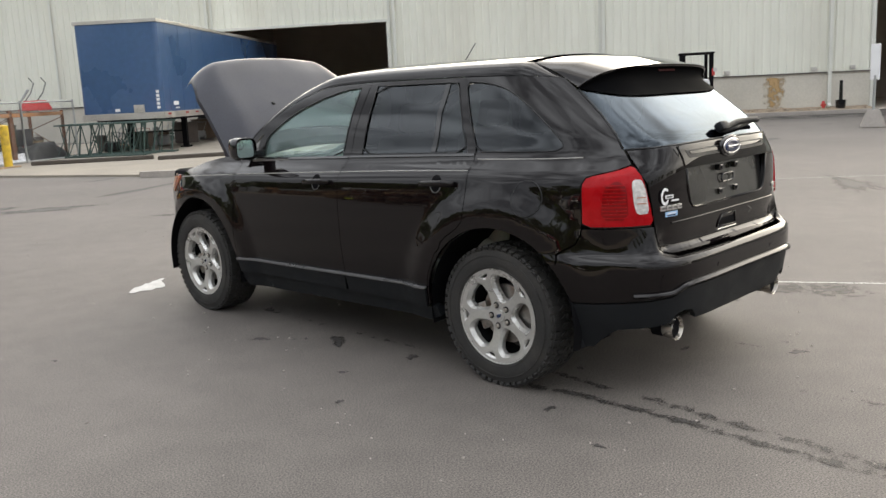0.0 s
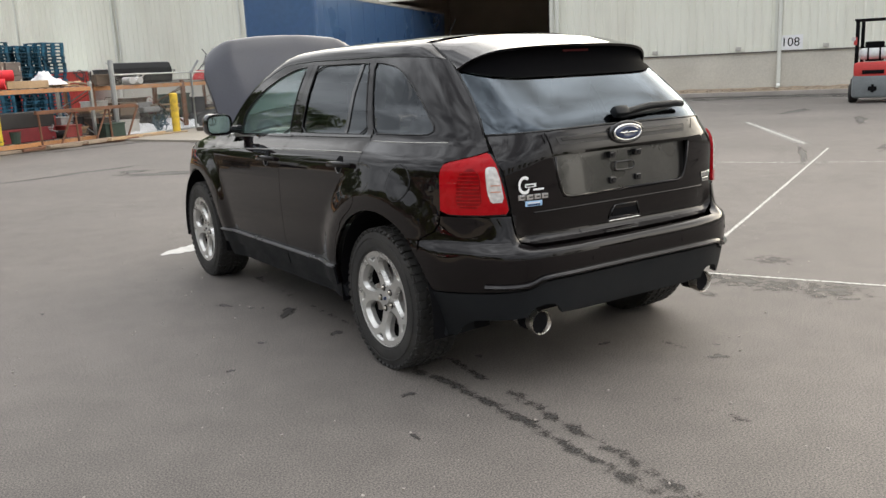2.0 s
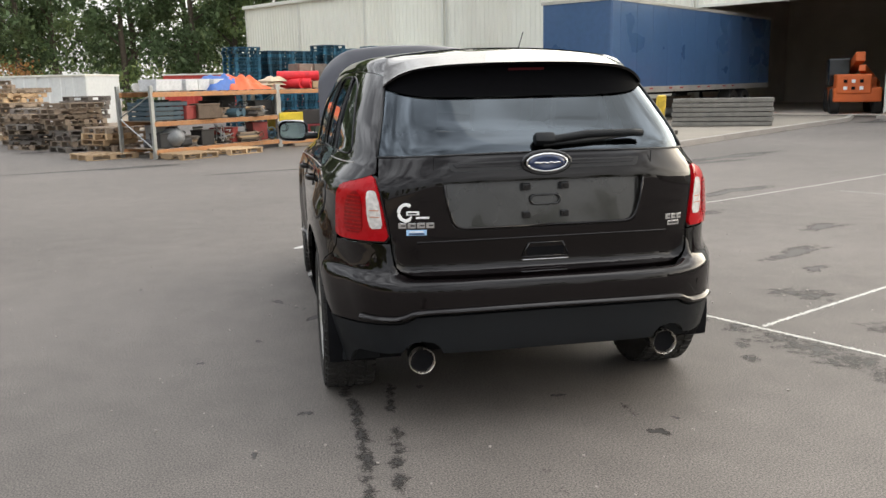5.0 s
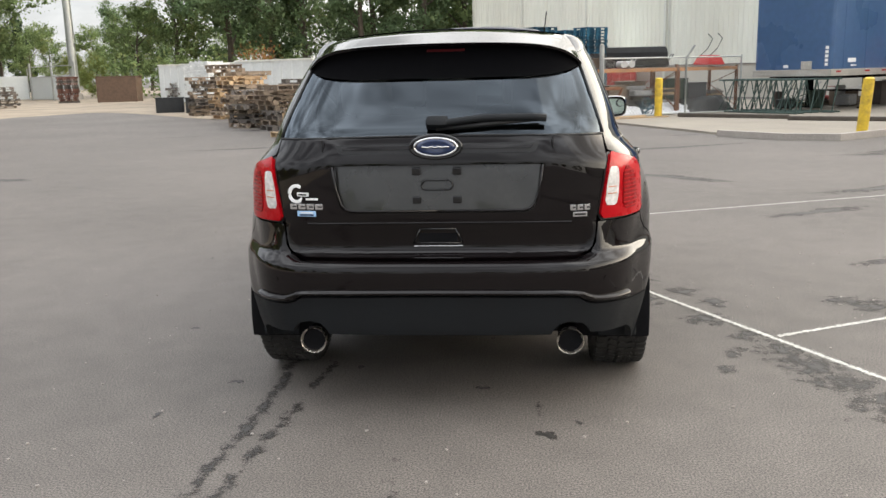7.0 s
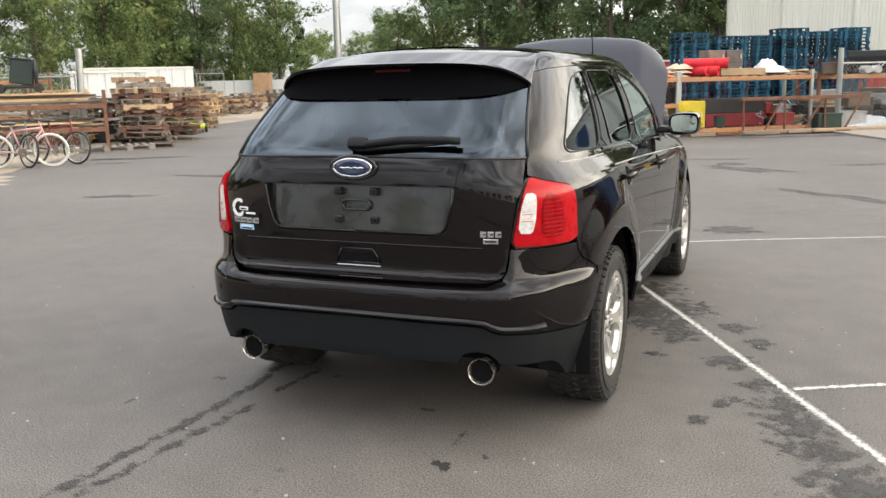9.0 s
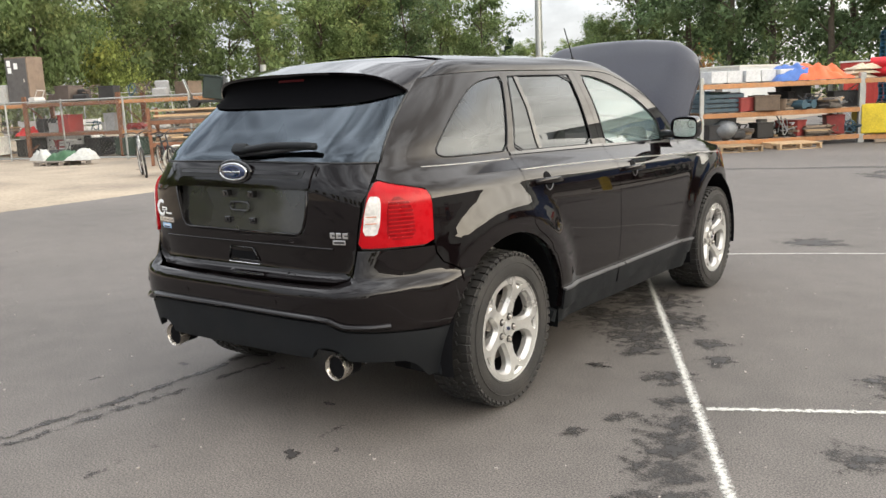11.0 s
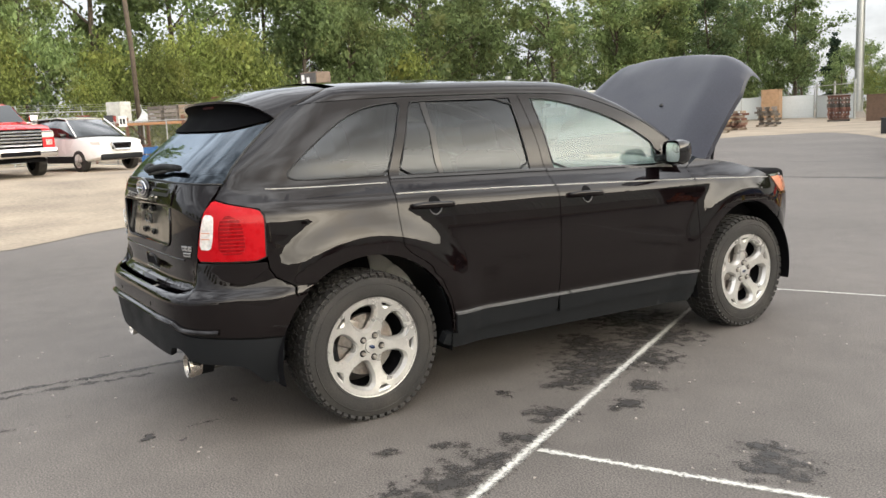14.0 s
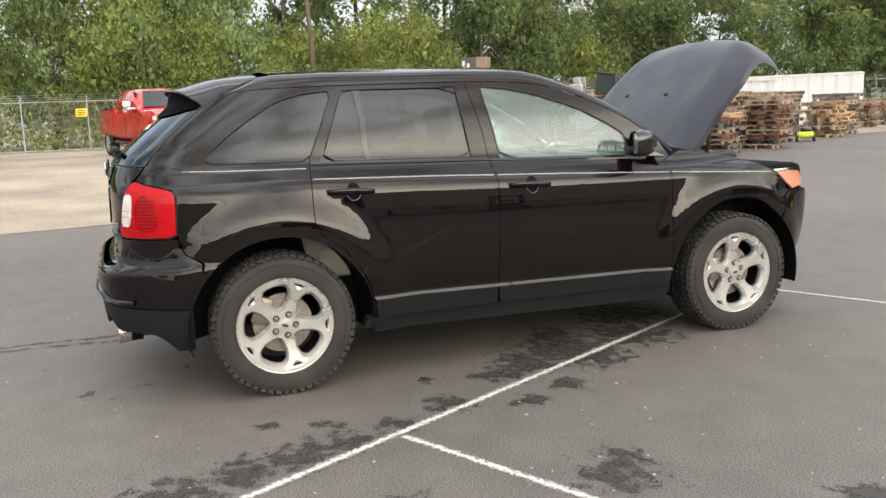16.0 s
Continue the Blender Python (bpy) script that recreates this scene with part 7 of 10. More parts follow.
BLUE_AT = [(-2.45, 32.85, 23, 0), (-1.15, 33.7, 22, 4), (-0.1, 34.35, 22, -3), (1.25, 35.25, 24, 2), (2.55, 36.1, 23, 0), (3.6, 36.8, 24, 3), (-1.9, 34.6, 20, 0), (0.6, 36.2, 22, 5)]
for i, (x, y, n, tn) in enumerate(BLUE_AT):
    pallet_stack(x, y, n, ["blue"], 33 + tn, 100 + i, "blue pallet stacks", "tall stack of blue painted pallets", 0.03)
WOODS = [(-4.9, 17.6, 5, ["wood", "fresh"], 44, "low stack of fresh and weathered pallets"), (-6.3, 19.9, 9, ["grey", "wood"], 40, "stack of grey weathered pallets"), (-7.6, 21.2, 8, ["grey", "wood"], 50, "stack of grey weathered pallets"),
         (-8.6, 23.6, 12, ["wood", "wood", "fresh"], 38, "tall stack of brown pallets"), (-7.0, 24.3, 10, ["grey"], 30, "stack of grey weathered pallets"), (-10.3, 27.0, 14, ["wood", "fresh"], 36, "tall stack of brown pallets"),
         (-12.2, 29.8, 11, ["wood", "grey"], 30, "stack of brown pallets"), (-15.2, 38.5, 11, ["wood", "grey"], 25, "stack of brown pallets"), (-19.6, 45.5, 9, ["grey"], 20, "stack of grey weathered pallets"),
         (-14.1, 14.2, 13, ["wood", "fresh", "grey", "red"], 38, "tall stack of mixed brown pallets"), (-15.6, 15.6, 12, ["wood", "grey"], 30, "tall stack of mixed brown pallets"), (-13.9, 13.3, 1, ["grey"], 42, "single grey pallet on the ground"), (-16.6, 17.6, 10, ["wood", "fresh"], 45, "stack of mixed brown pallets"),
         (-17.9, 18.8, 11, ["fresh", "wood"], 35, "stack of mixed brown pallets"), (-18.9, 22.6, 9, ["wood", "fresh"], 20, "leaning stack of pale pallets"), (-20.6, 24.8, 11, ["grey", "wood", "fresh"], 28, "stack of mixed brown pallets"),
         (-22.6, 26.4, 10, ["grey", "fresh"], 40, "stack of mixed brown pallets"), (-24.9, 30.6, 9, ["red", "wood"], 30, "stack of red-brown pallets"), (-26.3, 33.4, 9, ["wood", "fresh"], 24, "stack of brown pallets"),
         (-28.0, 37.0, 7, ["wood", "red"], 24, "low stack of brown pallets"), (-31.0, 42.5, 6, ["grey", "wood"], 20, "low stack of grey pallets"), (-15.2, 16.9, 11, ["wood", "grey", "red"], 32, "stack of mixed brown pallets"), (-17.0, 18.1, 9, ["wood", "fresh"], 48, "untidy stack of pale pallets"), (-19.4, 20.3, 12, ["wood", "grey"], 30, "tall stack of mixed brown pallets"), (-21.2, 22.8, 12, ["grey", "wood"], 34, "tall stack of mixed brown pallets"),
         (-24.0, 28.6, 11, ["wood", "grey"], 28, "stack of mixed brown pallets"), (-26.6, 36.0, 8, ["fresh", "wood"], 30, "stack of pale pallets"), (-28.3, 39.6, 8, ["red", "wood"], 24, "stack of red-brown pallets"), (-30.2, 45.2, 9, ["wood", "grey"], 26, "stack of brown pallets"), (-27.8, 31.8, 12, ["grey", "wood"], 33, "stack of grey weathered pallets"), (-17.2, 14.6, 11, ["grey", "wood", "fresh"], 20, "stack of mixed brown pallets"),
         (-23.5, 22.6, 8, ["grey", "wood"], 20, "stack of grey weathered pallets"), (-17.4, 16.2, 9, ["red", "grey"], 12, "stack of red-brown pallets")]
for i, (x, y, n, kd, tn, lb) in enumerate(WOODS):
    pallet_stack(x, y, n, kd, tn, 200 + i, "wooden pallet stacks", lb, 0.15 if n > 7 else 0.08)
for x, y, tn, kd in ((-3.2, 16.0, 44, "fresh"), (-2.2, 17.0, 44, "fresh"), (-5.1, 16.7, 30, "fresh")):
    pallet_stack(x, y, 1, [kd], tn, int(x * 10), "wooden pallet stacks", "single fresh pale pallet lying on the asphalt")


def rack_bay(a, b, depth, levels, top, beam_mat, seed, label, group, post_mat=RUST):
    """One bay of pallet racking between two places on the ground, going back by depth."""
    a, b = Vector((*a, 0)), Vector((*b, 0))
    length = (b - a).length
    bay = thing("storage_rack", label, "rack", group, at=a, turn=math.degrees(math.atan2(b.y - a.y, b.x - a.x)))
    for x in (0.0, length - 0.07):
        for y in (0.0, depth):
            bm = bmesh.new()
            box(bm, (x + 0.035, y, top / 2), (0.08, 0.07, top))
            for k in range(int(top / 0.16)):
                box(bm, (x + 0.035, y - 0.037, 0.1 + 0.16 * k), (0.03, 0.004, 0.05))
            part("upright", bm, post_mat, bay)
        bm = bmesh.new()
        tube(bm, [(x + 0.035, 0, 0.2), (x + 0.035, depth, 0.9)], 0.015, 5)
        tube(bm, [(x + 0.035, depth, 0.9), (x + 0.035, 0, top - 0.2)], 0.015, 5)
        part("upright_brace", bm, post_mat, bay)
    for z in levels:
        for y in (0.0, depth):
            bm = bmesh.new()
            box(bm, (length / 2, y - 0.01, z), (length - 0.1, 0.06, 0.105), bevel=0.008)
            part("beam", bm, beam_mat, bay)
        for k in range(int(length / 0.28)):
            bm = bmesh.new()
            box(bm, (0.2 + 0.28 * k, depth / 2, z + 0.062), (0.15, depth + 0.05, 0.018))
            part("deck_board", bm, GREY_WOOD if k % 3 else WOOD, bay)
    return bay


NEAR = [(-3.86, 15.8), (-1.09, 18.7), (2.07, 21.0), (5.2, 23.2), (7.4, 24.9)]
rack_bay(NEAR[0], NEAR[1], 1.15, (0.15, 0.77, 1.42), 1.62, ORANGE_BEAM, 1, "faded orange pallet rack loaded with yard clutter", "pallet racks", GALV)
rack_bay(NEAR[1], NEAR[2], 1.15, (0.12, 1.42), 1.62, ORANGE_BEAM, 2, "faded orange pallet rack loaded with chests and carts", "pallet racks", GALV)
rack_bay((2.2, 21.6), NEAR[3], 1.15, (1.40,), 1.55, ORANGE_BEAM, 3, "faded orange pallet rack with a plough blade on top", "pallet racks")
rack_bay(NEAR[3], NEAR[4], 1.1, (1.40,), 1.5, ORANGE_BEAM, 4, "faded orange pallet rack behind the fence", "pallet racks")
FAR_R = [(-38.0, 5.5), (-35.0, 7.25), (-32.2, 8.9), (-29.0, 10.8), (-25.5, 11.85), (-21.8, 12.95), (-18.0, 14.05)]
for i, (p, q) in enumerate(zip(FAR_R, FAR_R[1:])):
    rack_bay(p, q, 1.2, (1.75,) if i in (1, 2, 3) else (0.78, 1.75), 2.05, ORANGE_BEAM if i % 2 else RUST, 10 + i, "rusty orange storage rack behind the chain-link fence", "fenced racks")


def along(line, s, off=0.5):
    """A place s metres along a line of points, set back by off."""
    for p, q in zip(line, line[1:]):
        d = math.dist(p, q)
        if s <= d or q == line[-1]:
            u = ((q[0] - p[0]) / d, (q[1] - p[1]) / d)
            return (p[0] + u[0] * s - u[1] * off, p[1] + u[1] * s + u[0] * off, math.degrees(math.atan2(u[1], u[0])))
        s -= d


def one(name, label, category, bm, material, at, turn=0.0, group="", smooth=False, angle=None):
    ob = part(name, bm, material, None, "", smooth, angle)
    ob.matrix_basis = pose(*at, 0, 0, turn)
    return tagged(ob, label, category, group)


def soft_heap(w, d, h, seed, lumps=14):
    """A crumpled heap, such as a tarpaulin or bags."""
    bm = bmesh.new()
    bmesh.ops.create_grid(bm, x_segments=28, y_segments=20, size=1)
    rg = random.Random(seed)
    cs = [(rg.uniform(-0.7, 0.7), rg.uniform(-0.6, 0.6), rg.uniform(0.30, 0.55), rg.uniform(0.35, 0.75)) for _ in range(lumps)]
    for v in bm.verts:
        x, y = v.co.x, v.co.y
        z = min(sum((s * math.exp(-((x - a) ** 2 + (y - b) ** 2) / r ** 2)) ** 3 for a, b, r, s in cs) ** (1 / 3), 0.78)
        edge = max(1 - max(abs(x), abs(y)) ** 6, 0)
        z = (0.25 + 0.75 * z) * edge + 0.22 * noise.noise(Vector((x * 4, y * 4, seed))) * edge + 0.10 * abs(math.sin(7 * x + 4 * y + 3 * noise.noise(Vector((x * 3, y * 3, seed + 5))) + seed)) * edge
        v.co = Vector((x * w / 2, y * d / 2, max(z, 0) * h))
    return bm


def barrel(x, y, z, material, label):
    b = thing("barrel", label, "barrel", "barrels", at=(x, y, z))
    bm = bmesh.new()
    lathe(bm, [(0.0, 0.001), (0.0, 0.285), (0.02, 0.29), (0.30, 0.285), (0.31, 0.297), (0.33, 0.285), (0.60, 0.285), (0.61, 0.297), (0.63, 0.285), (0.87, 0.285), (0.89, 0.292), (0.88, 0.27), (0.87, 0.001)], 28, "Z")
    bmesh.ops.recalc_face_normals(bm, faces=bm.faces[:])
    part("drum", bm, material, b, smooth=True, angle=40)
    bm = bmesh.new()
    rod(bm, (0.16, 0, 0.87), (0.16, 0, 0.90), 0.03)
    part("bung", bm, STEEL, b)


def crate(name, label, category, at, size, material, turn, group="", slats=4):
    c = thing(name, label, category, group, at=at, turn=turn)
    w, d, h = size
    for sx in (-1, 1):
        for sy in (-1, 1):
            bm = bmesh.new()
            box(bm, (sx * (w / 2 - 0.03), sy * (d / 2 - 0.03), h / 2), (0.06, 0.06, h))
            part("corner_post", bm, material, c)
    for k in range(slats):
        z = (k + 0.5) * h / slats
        for sx, sy, ww, dd in ((0, -1, w, 0.02), (0, 1, w, 0.02), (-1, 0, 0.02, d), (1, 0, 0.02, d)):
            bm = bmesh.new()
            box(bm, (sx * w / 2, sy * d / 2, z), (ww, dd, h / slats * 0.78), bevel=0.004)
            part("slat", bm, material, c)
    bm = bmesh.new()
    box(bm, (0, 0, 0.03), (w - 0.02, d - 0.02, 0.04))
    part("bottom", bm, material, c)
    return c


def cabinet(name, label, category, at, size, material, turn, doors=1, front=None):
    c = thing(name, label, category, at=at, turn=turn)
    w, d, h = size
    bm = bmesh.new()
    box(bm, (0, 0, h / 2), (w, d, h), bevel=0.012)
    part("body", bm, material, c)
    for k in range(doors):
        z = h * (k + 0.5) / doors
        bm = bmesh.new()
        box(bm, (0, -d / 2 - 0.012, z), (w * 0.94, 0.024, h / doors * 0.94), bevel=0.006)
        dr = part("door", bm, front or material, c)
        bm = bmesh.new()
        box(bm, (w * 0.34, -d / 2 - 0.035, z), (0.025, 0.02, 0.12), bevel=0.004)
        part("handle", bm, ALU, dr)
    return c


# near rack, top shelf
x, y, tn = along(NEAR, 1.05, 0.55)
for k in range(5):
    bm = bmesh.new()
    box(bm, (0, 0, 0.13), (0.38, 0.62, 0.26), bevel=0.008)
    xx, yy, _ = along(NEAR, 0.55 + 0.41 * k, 0.5 + 0.06 * (k % 2))
    one("carton", "white cardboard carton on the rack", "carton", bm, plain("white_carton", (0.62, 0.63, 0.64)), (xx, yy, 1.50), tn + 2 * k, "white cartons")
x, y, tn = along(NEAR, 2.5, 0.6)
one("tarpaulin", "crumpled blue tarpaulin on the rack", "tarpaulin", soft_heap(1.25, 1.1, 0.40, 3), plain("blue_tarp", (0.05, 0.13, 0.40)), (x, y, 1.48), tn, smooth=True)
x, y, tn = along(NEAR, 3.15, 0.5)
one("tarpaulin", "crumpled orange tarpaulin on the rack", "tarpaulin", soft_heap(1.45, 1.0, 0.40, 8), plain("orange_tarp", (0.62, 0.11, 0.03)), (x, y, 1.49), tn, smooth=True)
for k in range(3):
    xx, yy, tt = along(NEAR, 4.15 + 0.06 * k, 0.55)
    one("sack", "folded beige sack on the rack", "sack", soft_heap(0.75, 0.5, 0.16, 20 + k, 5), plain("beige_sack", (0.50, 0.42, 0.30)), (xx, yy, 1.49 + 0.10 * k), tt + 8 * k, "beige sacks", smooth=True)
for k in range(3):
    xx, yy, tt = along(NEAR, 4.75, 0.45)
    bm = bmesh.new()
    lathe(bm, [(-0.55, 0.06), (-0.55, 0.13), (0.55, 0.13), (0.55, 0.06), (-0.55, 0.06)], 20, "X", (0, 0, 0))
    bm.transform(pose(0, 0, 0.13 + (0.20 if k == 2 else 0), 0, 0, -70 + 20 * k) @ pose((k - 0.8) * 0.2, 0, 0))
    one("mat_roll", "bright red rolled mat on the rack", "roll", bm, plain("red_mat", (0.62, 0.02, 0.03)), (xx, yy, 1.49), tt, "red rolls", smooth=True, angle=40)
for k, col in enumerate(((0.19, 0.15, 0.12), (0.12, 0.10, 0.09))):
    xx, yy, tt = along(NEAR, 5.35 + 0.52 * k, 0.7)
    cabinet("drawer_box", "brown metal drawer box on the rack", "cabinet", (xx, yy, 1.49), (0.5, 0.45, 0.66), plain("brown_box_%s" % "ab"[k], col), tt, 2)
xx, yy, tt = along(NEAR, 5.9, 0.25)
bm = bmesh.new()
box(bm, (0, 0, 0.10), (1.3, 0.35, 0.18), bevel=0.01)
one("timber_board", "thick pale timber board lying on the rack", "board", bm, FRESH_WOOD, (xx, yy, 1.49), tt)
for k in range(9):
    xx, yy, tt = along(NEAR, 6.6 + 0.16 * k, 0.5)
    bm = bmesh.new()
    box(bm, (0, 0, 0.02), (1.2, 0.12, 0.03), turn=Matrix.Rotation(radians(rnd.uniform(-6, 6)), 3, "Y"))
    one("loose_board", "loose weathered board on the rack", "board", bm, WOOD if k % 2 else FRESH_WOOD, (xx, yy, 1.50 + 0.03 * (k % 4)), tt + rnd.uniform(-25, 25), "loose boards")
xx, yy, tt = along(NEAR, 6.95, 0.55)
one("plastic_film", "crumpled white plastic film on the rack", "plastic film", soft_heap(0.9, 0.6, 0.36, 31, 9), plain("white_film", (0.75, 0.76, 0.78)), (xx, yy, 1.56), tt, smooth=True)
# near rack, lower levels
xx, yy, tt = along(NEAR, 0.6, 0.5)
crate("bulk_bin", "dark blue-grey plastic bulk bin on the rack", "bin", (xx, yy, 0.84), (0.95, 0.9, 0.42), plain("bluegrey_bin", (0.055, 0.085, 0.105)), tt)
xx, yy, tt = along(NEAR, 3.6 + 0.45, 0.1)
cabinet("yellow_cabinet", "bright yellow steel cabinet at the rack", "cabinet", (xx + 0.2, yy + 0.3, 0.20), (0.75, 0.6, 0.68), plain("yellow_cab", (0.62, 0.47, 0.03)), tt - 6, 1)
xx, yy, tt = along(NEAR, 5.6, 0.35)
chest = thing("tool_chest", "long dark red and black steel tool chest", "chest", at=(xx, yy, 0.20), turn=tt)
for z, h, mt, nm in ((0.17, 0.34, plain("dark_red_chest", (0.17, 0.012, 0.018)), "lower_body"), (0.53, 0.38, plain("black_chest", (0.018, 0.016, 0.017)), "lid")):
    bm = bmesh.new()
    box(bm, (0, 0, z), (1.9, 0.6, h), bevel=0.02)
    part(nm, bm, mt, chest)
for k in range(3):
    xx, yy, tt = along(NEAR, 2.3 + 0.5 * k, 0.45)
    bm = bmesh.new()
    lathe(bm, [(-0.1, 0.17), (-0.11, 0.27), (-0.07, 0.31), (0.07, 0.31), (0.11, 0.27), (0.1, 0.17), (-0.1, 0.17)], 26, "Z", (0, 0, 0.11))
    bmesh.ops.recalc_face_normals(bm, faces=bm.faces[:])
    one("discarded_tyre", "discarded black tyre lying on the rack", "tyre", bm, RUBBER, (xx, yy, 0.21), 0, "discarded tyres", smooth=True, angle=40)
xx, yy, tt = along(NEAR, 0.7, 0.2)
bm = bmesh.new()
bmesh.ops.create_icosphere(bm, subdivisions=3, radius=0.3)
for v in bm.verts:
    v.co *= 1 + 0.10 * noise.noise(v.co * 6)
    v.co.z = v.co.z * 0.8 + 0.24
one("wrapped_parcel", "round bundle wrapped in grey plastic film", "bundle", bm, plain("grey_film", (0.16, 0.17, 0.18), 0.3), (xx, yy, 0.20), 0, smooth=True)
PALETTE = [(0.07, 0.07, 0.08), (0.025, 0.024, 0.024), (0.26, 0.04, 0.035), (0.30, 0.30, 0.30), (0.05, 0.10, 0.13), (0.14, 0.10, 0.07), (0.55, 0.54, 0.52), (0.035, 0.06, 0.045), (0.03, 0.03, 0.032), (0.09, 0.07, 0.06)]


def odd(kind, w, d, h, rg):
    """Some small yard article; returns its mesh, name and words."""
    bm = bmesh.new()
    if kind == 0:
        box(bm, (0, 0, h / 2), (w, d, h), bevel=0.02)
        box(bm, (0, 0, h), (w * 1.05, d * 1.05, 0.04), bevel=0.01)
        return bm, "tote", "plastic tote with a lid", "tote"
    if kind == 1:
        for a in range(5):
            p = [(rg.uniform(-w, w) / 2, rg.uniform(-d, d) / 2, rg.uniform(0.03, h)) for _ in range(3)]
            tube(bm, p, 0.016, 6)
        tube(bm, [(w * 0.3 * math.cos(q), 0, h / 2 + h * 0.4 * math.sin(q)) for q in [6.28 * k / 14 for k in range(14)]], 0.014, 6, closed=True)
        return bm, "tube_frame", "tangle of bent steel tube frames", "scrap"
    if kind == 2:
        lathe(bm, [(0, 0.001), (0, w * 0.22), (h * 0.85, w * 0.28), (h * 0.86, w * 0.30), (h * 0.84, w * 0.26), (0.03, w * 0.2)], 18, "Z")
        bmesh.ops.recalc_face_normals(bm, faces=bm.faces[:])
        return bm, "bucket", "open plastic bucket", "bucket"
    if kind == 3:
        for k in range(5):
            box(bm, (rg.uniform(-0.05, 0.05), rg.uniform(-0.05, 0.05), 0.03 + 0.045 * k), (w * rg.uniform(0.8, 1.15), d * rg.uniform(0.3, 0.6), 0.04), turn=Matrix.Rotation(rg.uniform(-0.2, 0.2), 3, "Z"))
        return bm, "board_pile", "small pile of boards and panels", "boards"
    if kind == 4:
        box(bm, (0, 0, h * 0.32), (w * 0.8, d * 0.7, h * 0.36), bevel=0.03)
        rod(bm, (-w * 0.3, -d * 0.36, 0.1), (-w * 0.3, d * 0.36, 0.1), 0.1, sides=14)
        rod(bm, (w * 0.3, -d * 0.36, 0.1), (w * 0.3, d * 0.36, 0.1), 0.1, sides=14)
        tube(bm, [(w * 0.35, -d * 0.25, h * 0.4), (w * 0.75, -d * 0.25, h), (w * 0.75, d * 0.25, h), (w * 0.35, d * 0.25, h * 0.4)], 0.014, 6)
        return bm, "garden_machine", "small wheeled garden machine", "machine"
    box(bm, (0, 0, h * 0.3), (w, d * 0.7, h * 0.5), bevel=0.05)
    box(bm, (0, d * 0.3, h * 0.7), (w, d * 0.2, h * 0.55), bevel=0.05)
    return bm, "padded_seat", "discarded padded seat", "seat"


def scatter(line, s0, s1, z, n, seed, size, offs=(0.2, 0.9), group=""):
    rg = random.Random(seed)
    for k in range(n):
        s = s0 + (s1 - s0) * (k + rg.uniform(0.1, 0.9)) / n
        w, d, h = [size * rg.uniform(0.6, 1.2) for _ in range(3)]
        bm, nm, lb, cat = odd(rg.choice((0, 0, 1, 1, 2, 3, 3, 4, 4, 5)), w, d, h * 0.8, rg)
        ci = rg.randrange(len(PALETTE))
        xx, yy, tt = along(line, s, rg.uniform(*offs))
        if nm == "board_pile":
            bm.free()
            st = thing(nm, lb + " among the yard clutter", cat, group, at=(xx, yy, z), turn=tt + rg.uniform(-30, 30))
            for j in range(5):
                bm = bmesh.new()
                box(bm, (rg.uniform(-0.05, 0.05), rg.uniform(-0.05, 0.05), 0.03 + 0.045 * j), (w * rg.uniform(0.8, 1.15), d * rg.uniform(0.3, 0.6), 0.04), turn=Matrix.Rotation(rg.uniform(-0.2, 0.2), 3, "Z"))
                part("board", bm, rg.choice((WOOD, GREY_WOOD, FRESH_WOOD, GREY_WOOD)), st)
            continue
        one(nm, lb + " among the yard clutter", cat, bm, plain("clutter_paint_%s" % "abcdefghij"[ci], PALETTE[ci]), (xx, yy, z), tt + rg.uniform(-30, 30), group)


scatter(NEAR, 0.3, 3.9, 0.84, 14, 41, 0.55)
scatter(NEAR, 0.3, 3.9, 0.22, 16, 42, 0.55)
scatter(NEAR, 6.4, 8.0, 0.19, 7, 43, 0.6)
scatter(NEAR, 4.3, 8.0, 0.19, 9, 44, 0.7, (0.9, 1.6))
scatter(NEAR, 8.2, 11.5, 0.0, 16, 45, 0.7, (-0.2, 2.2))
scatter(NEAR, 8.0, 11.8, 1.48, 9, 46, 0.55)
scatter(NEAR, 0.2, 2.0, 1.49, 3, 47, 0.3, (0.7, 1.1))
scatter(NEAR, 0.3, 3.9, 0.22, 14, 141, 0.5, (0.0, 0.5))
scatter(NEAR, 0.3, 3.9, 0.84, 12, 142, 0.5, (0.0, 0.4))
scatter(NEAR, 4.4, 8.0, 0.19, 12, 143, 0.6, (0.0, 0.7))
scatter(NEAR, 8.0, 11.8, 0.6, 8, 144, 0.6, (0.3, 1.2))
# dark stores and scrap under and beside the trailer
scatter([(8.6, 24.4), (15.5, 30.2)], 0.2, 8.6, 0.06, 22, 151, 0.9, (-0.9, 0.8))
scatter([(3.0, 22.6), (7.6, 25.6)], 0.2, 5.2, 0.06, 26, 152, 0.8, (0.0, 1.8))
scatter([(3.0, 22.6), (7.6, 25.6)], 0.2, 5.2, 0.45, 12, 153, 0.7, (0.2, 1.4))
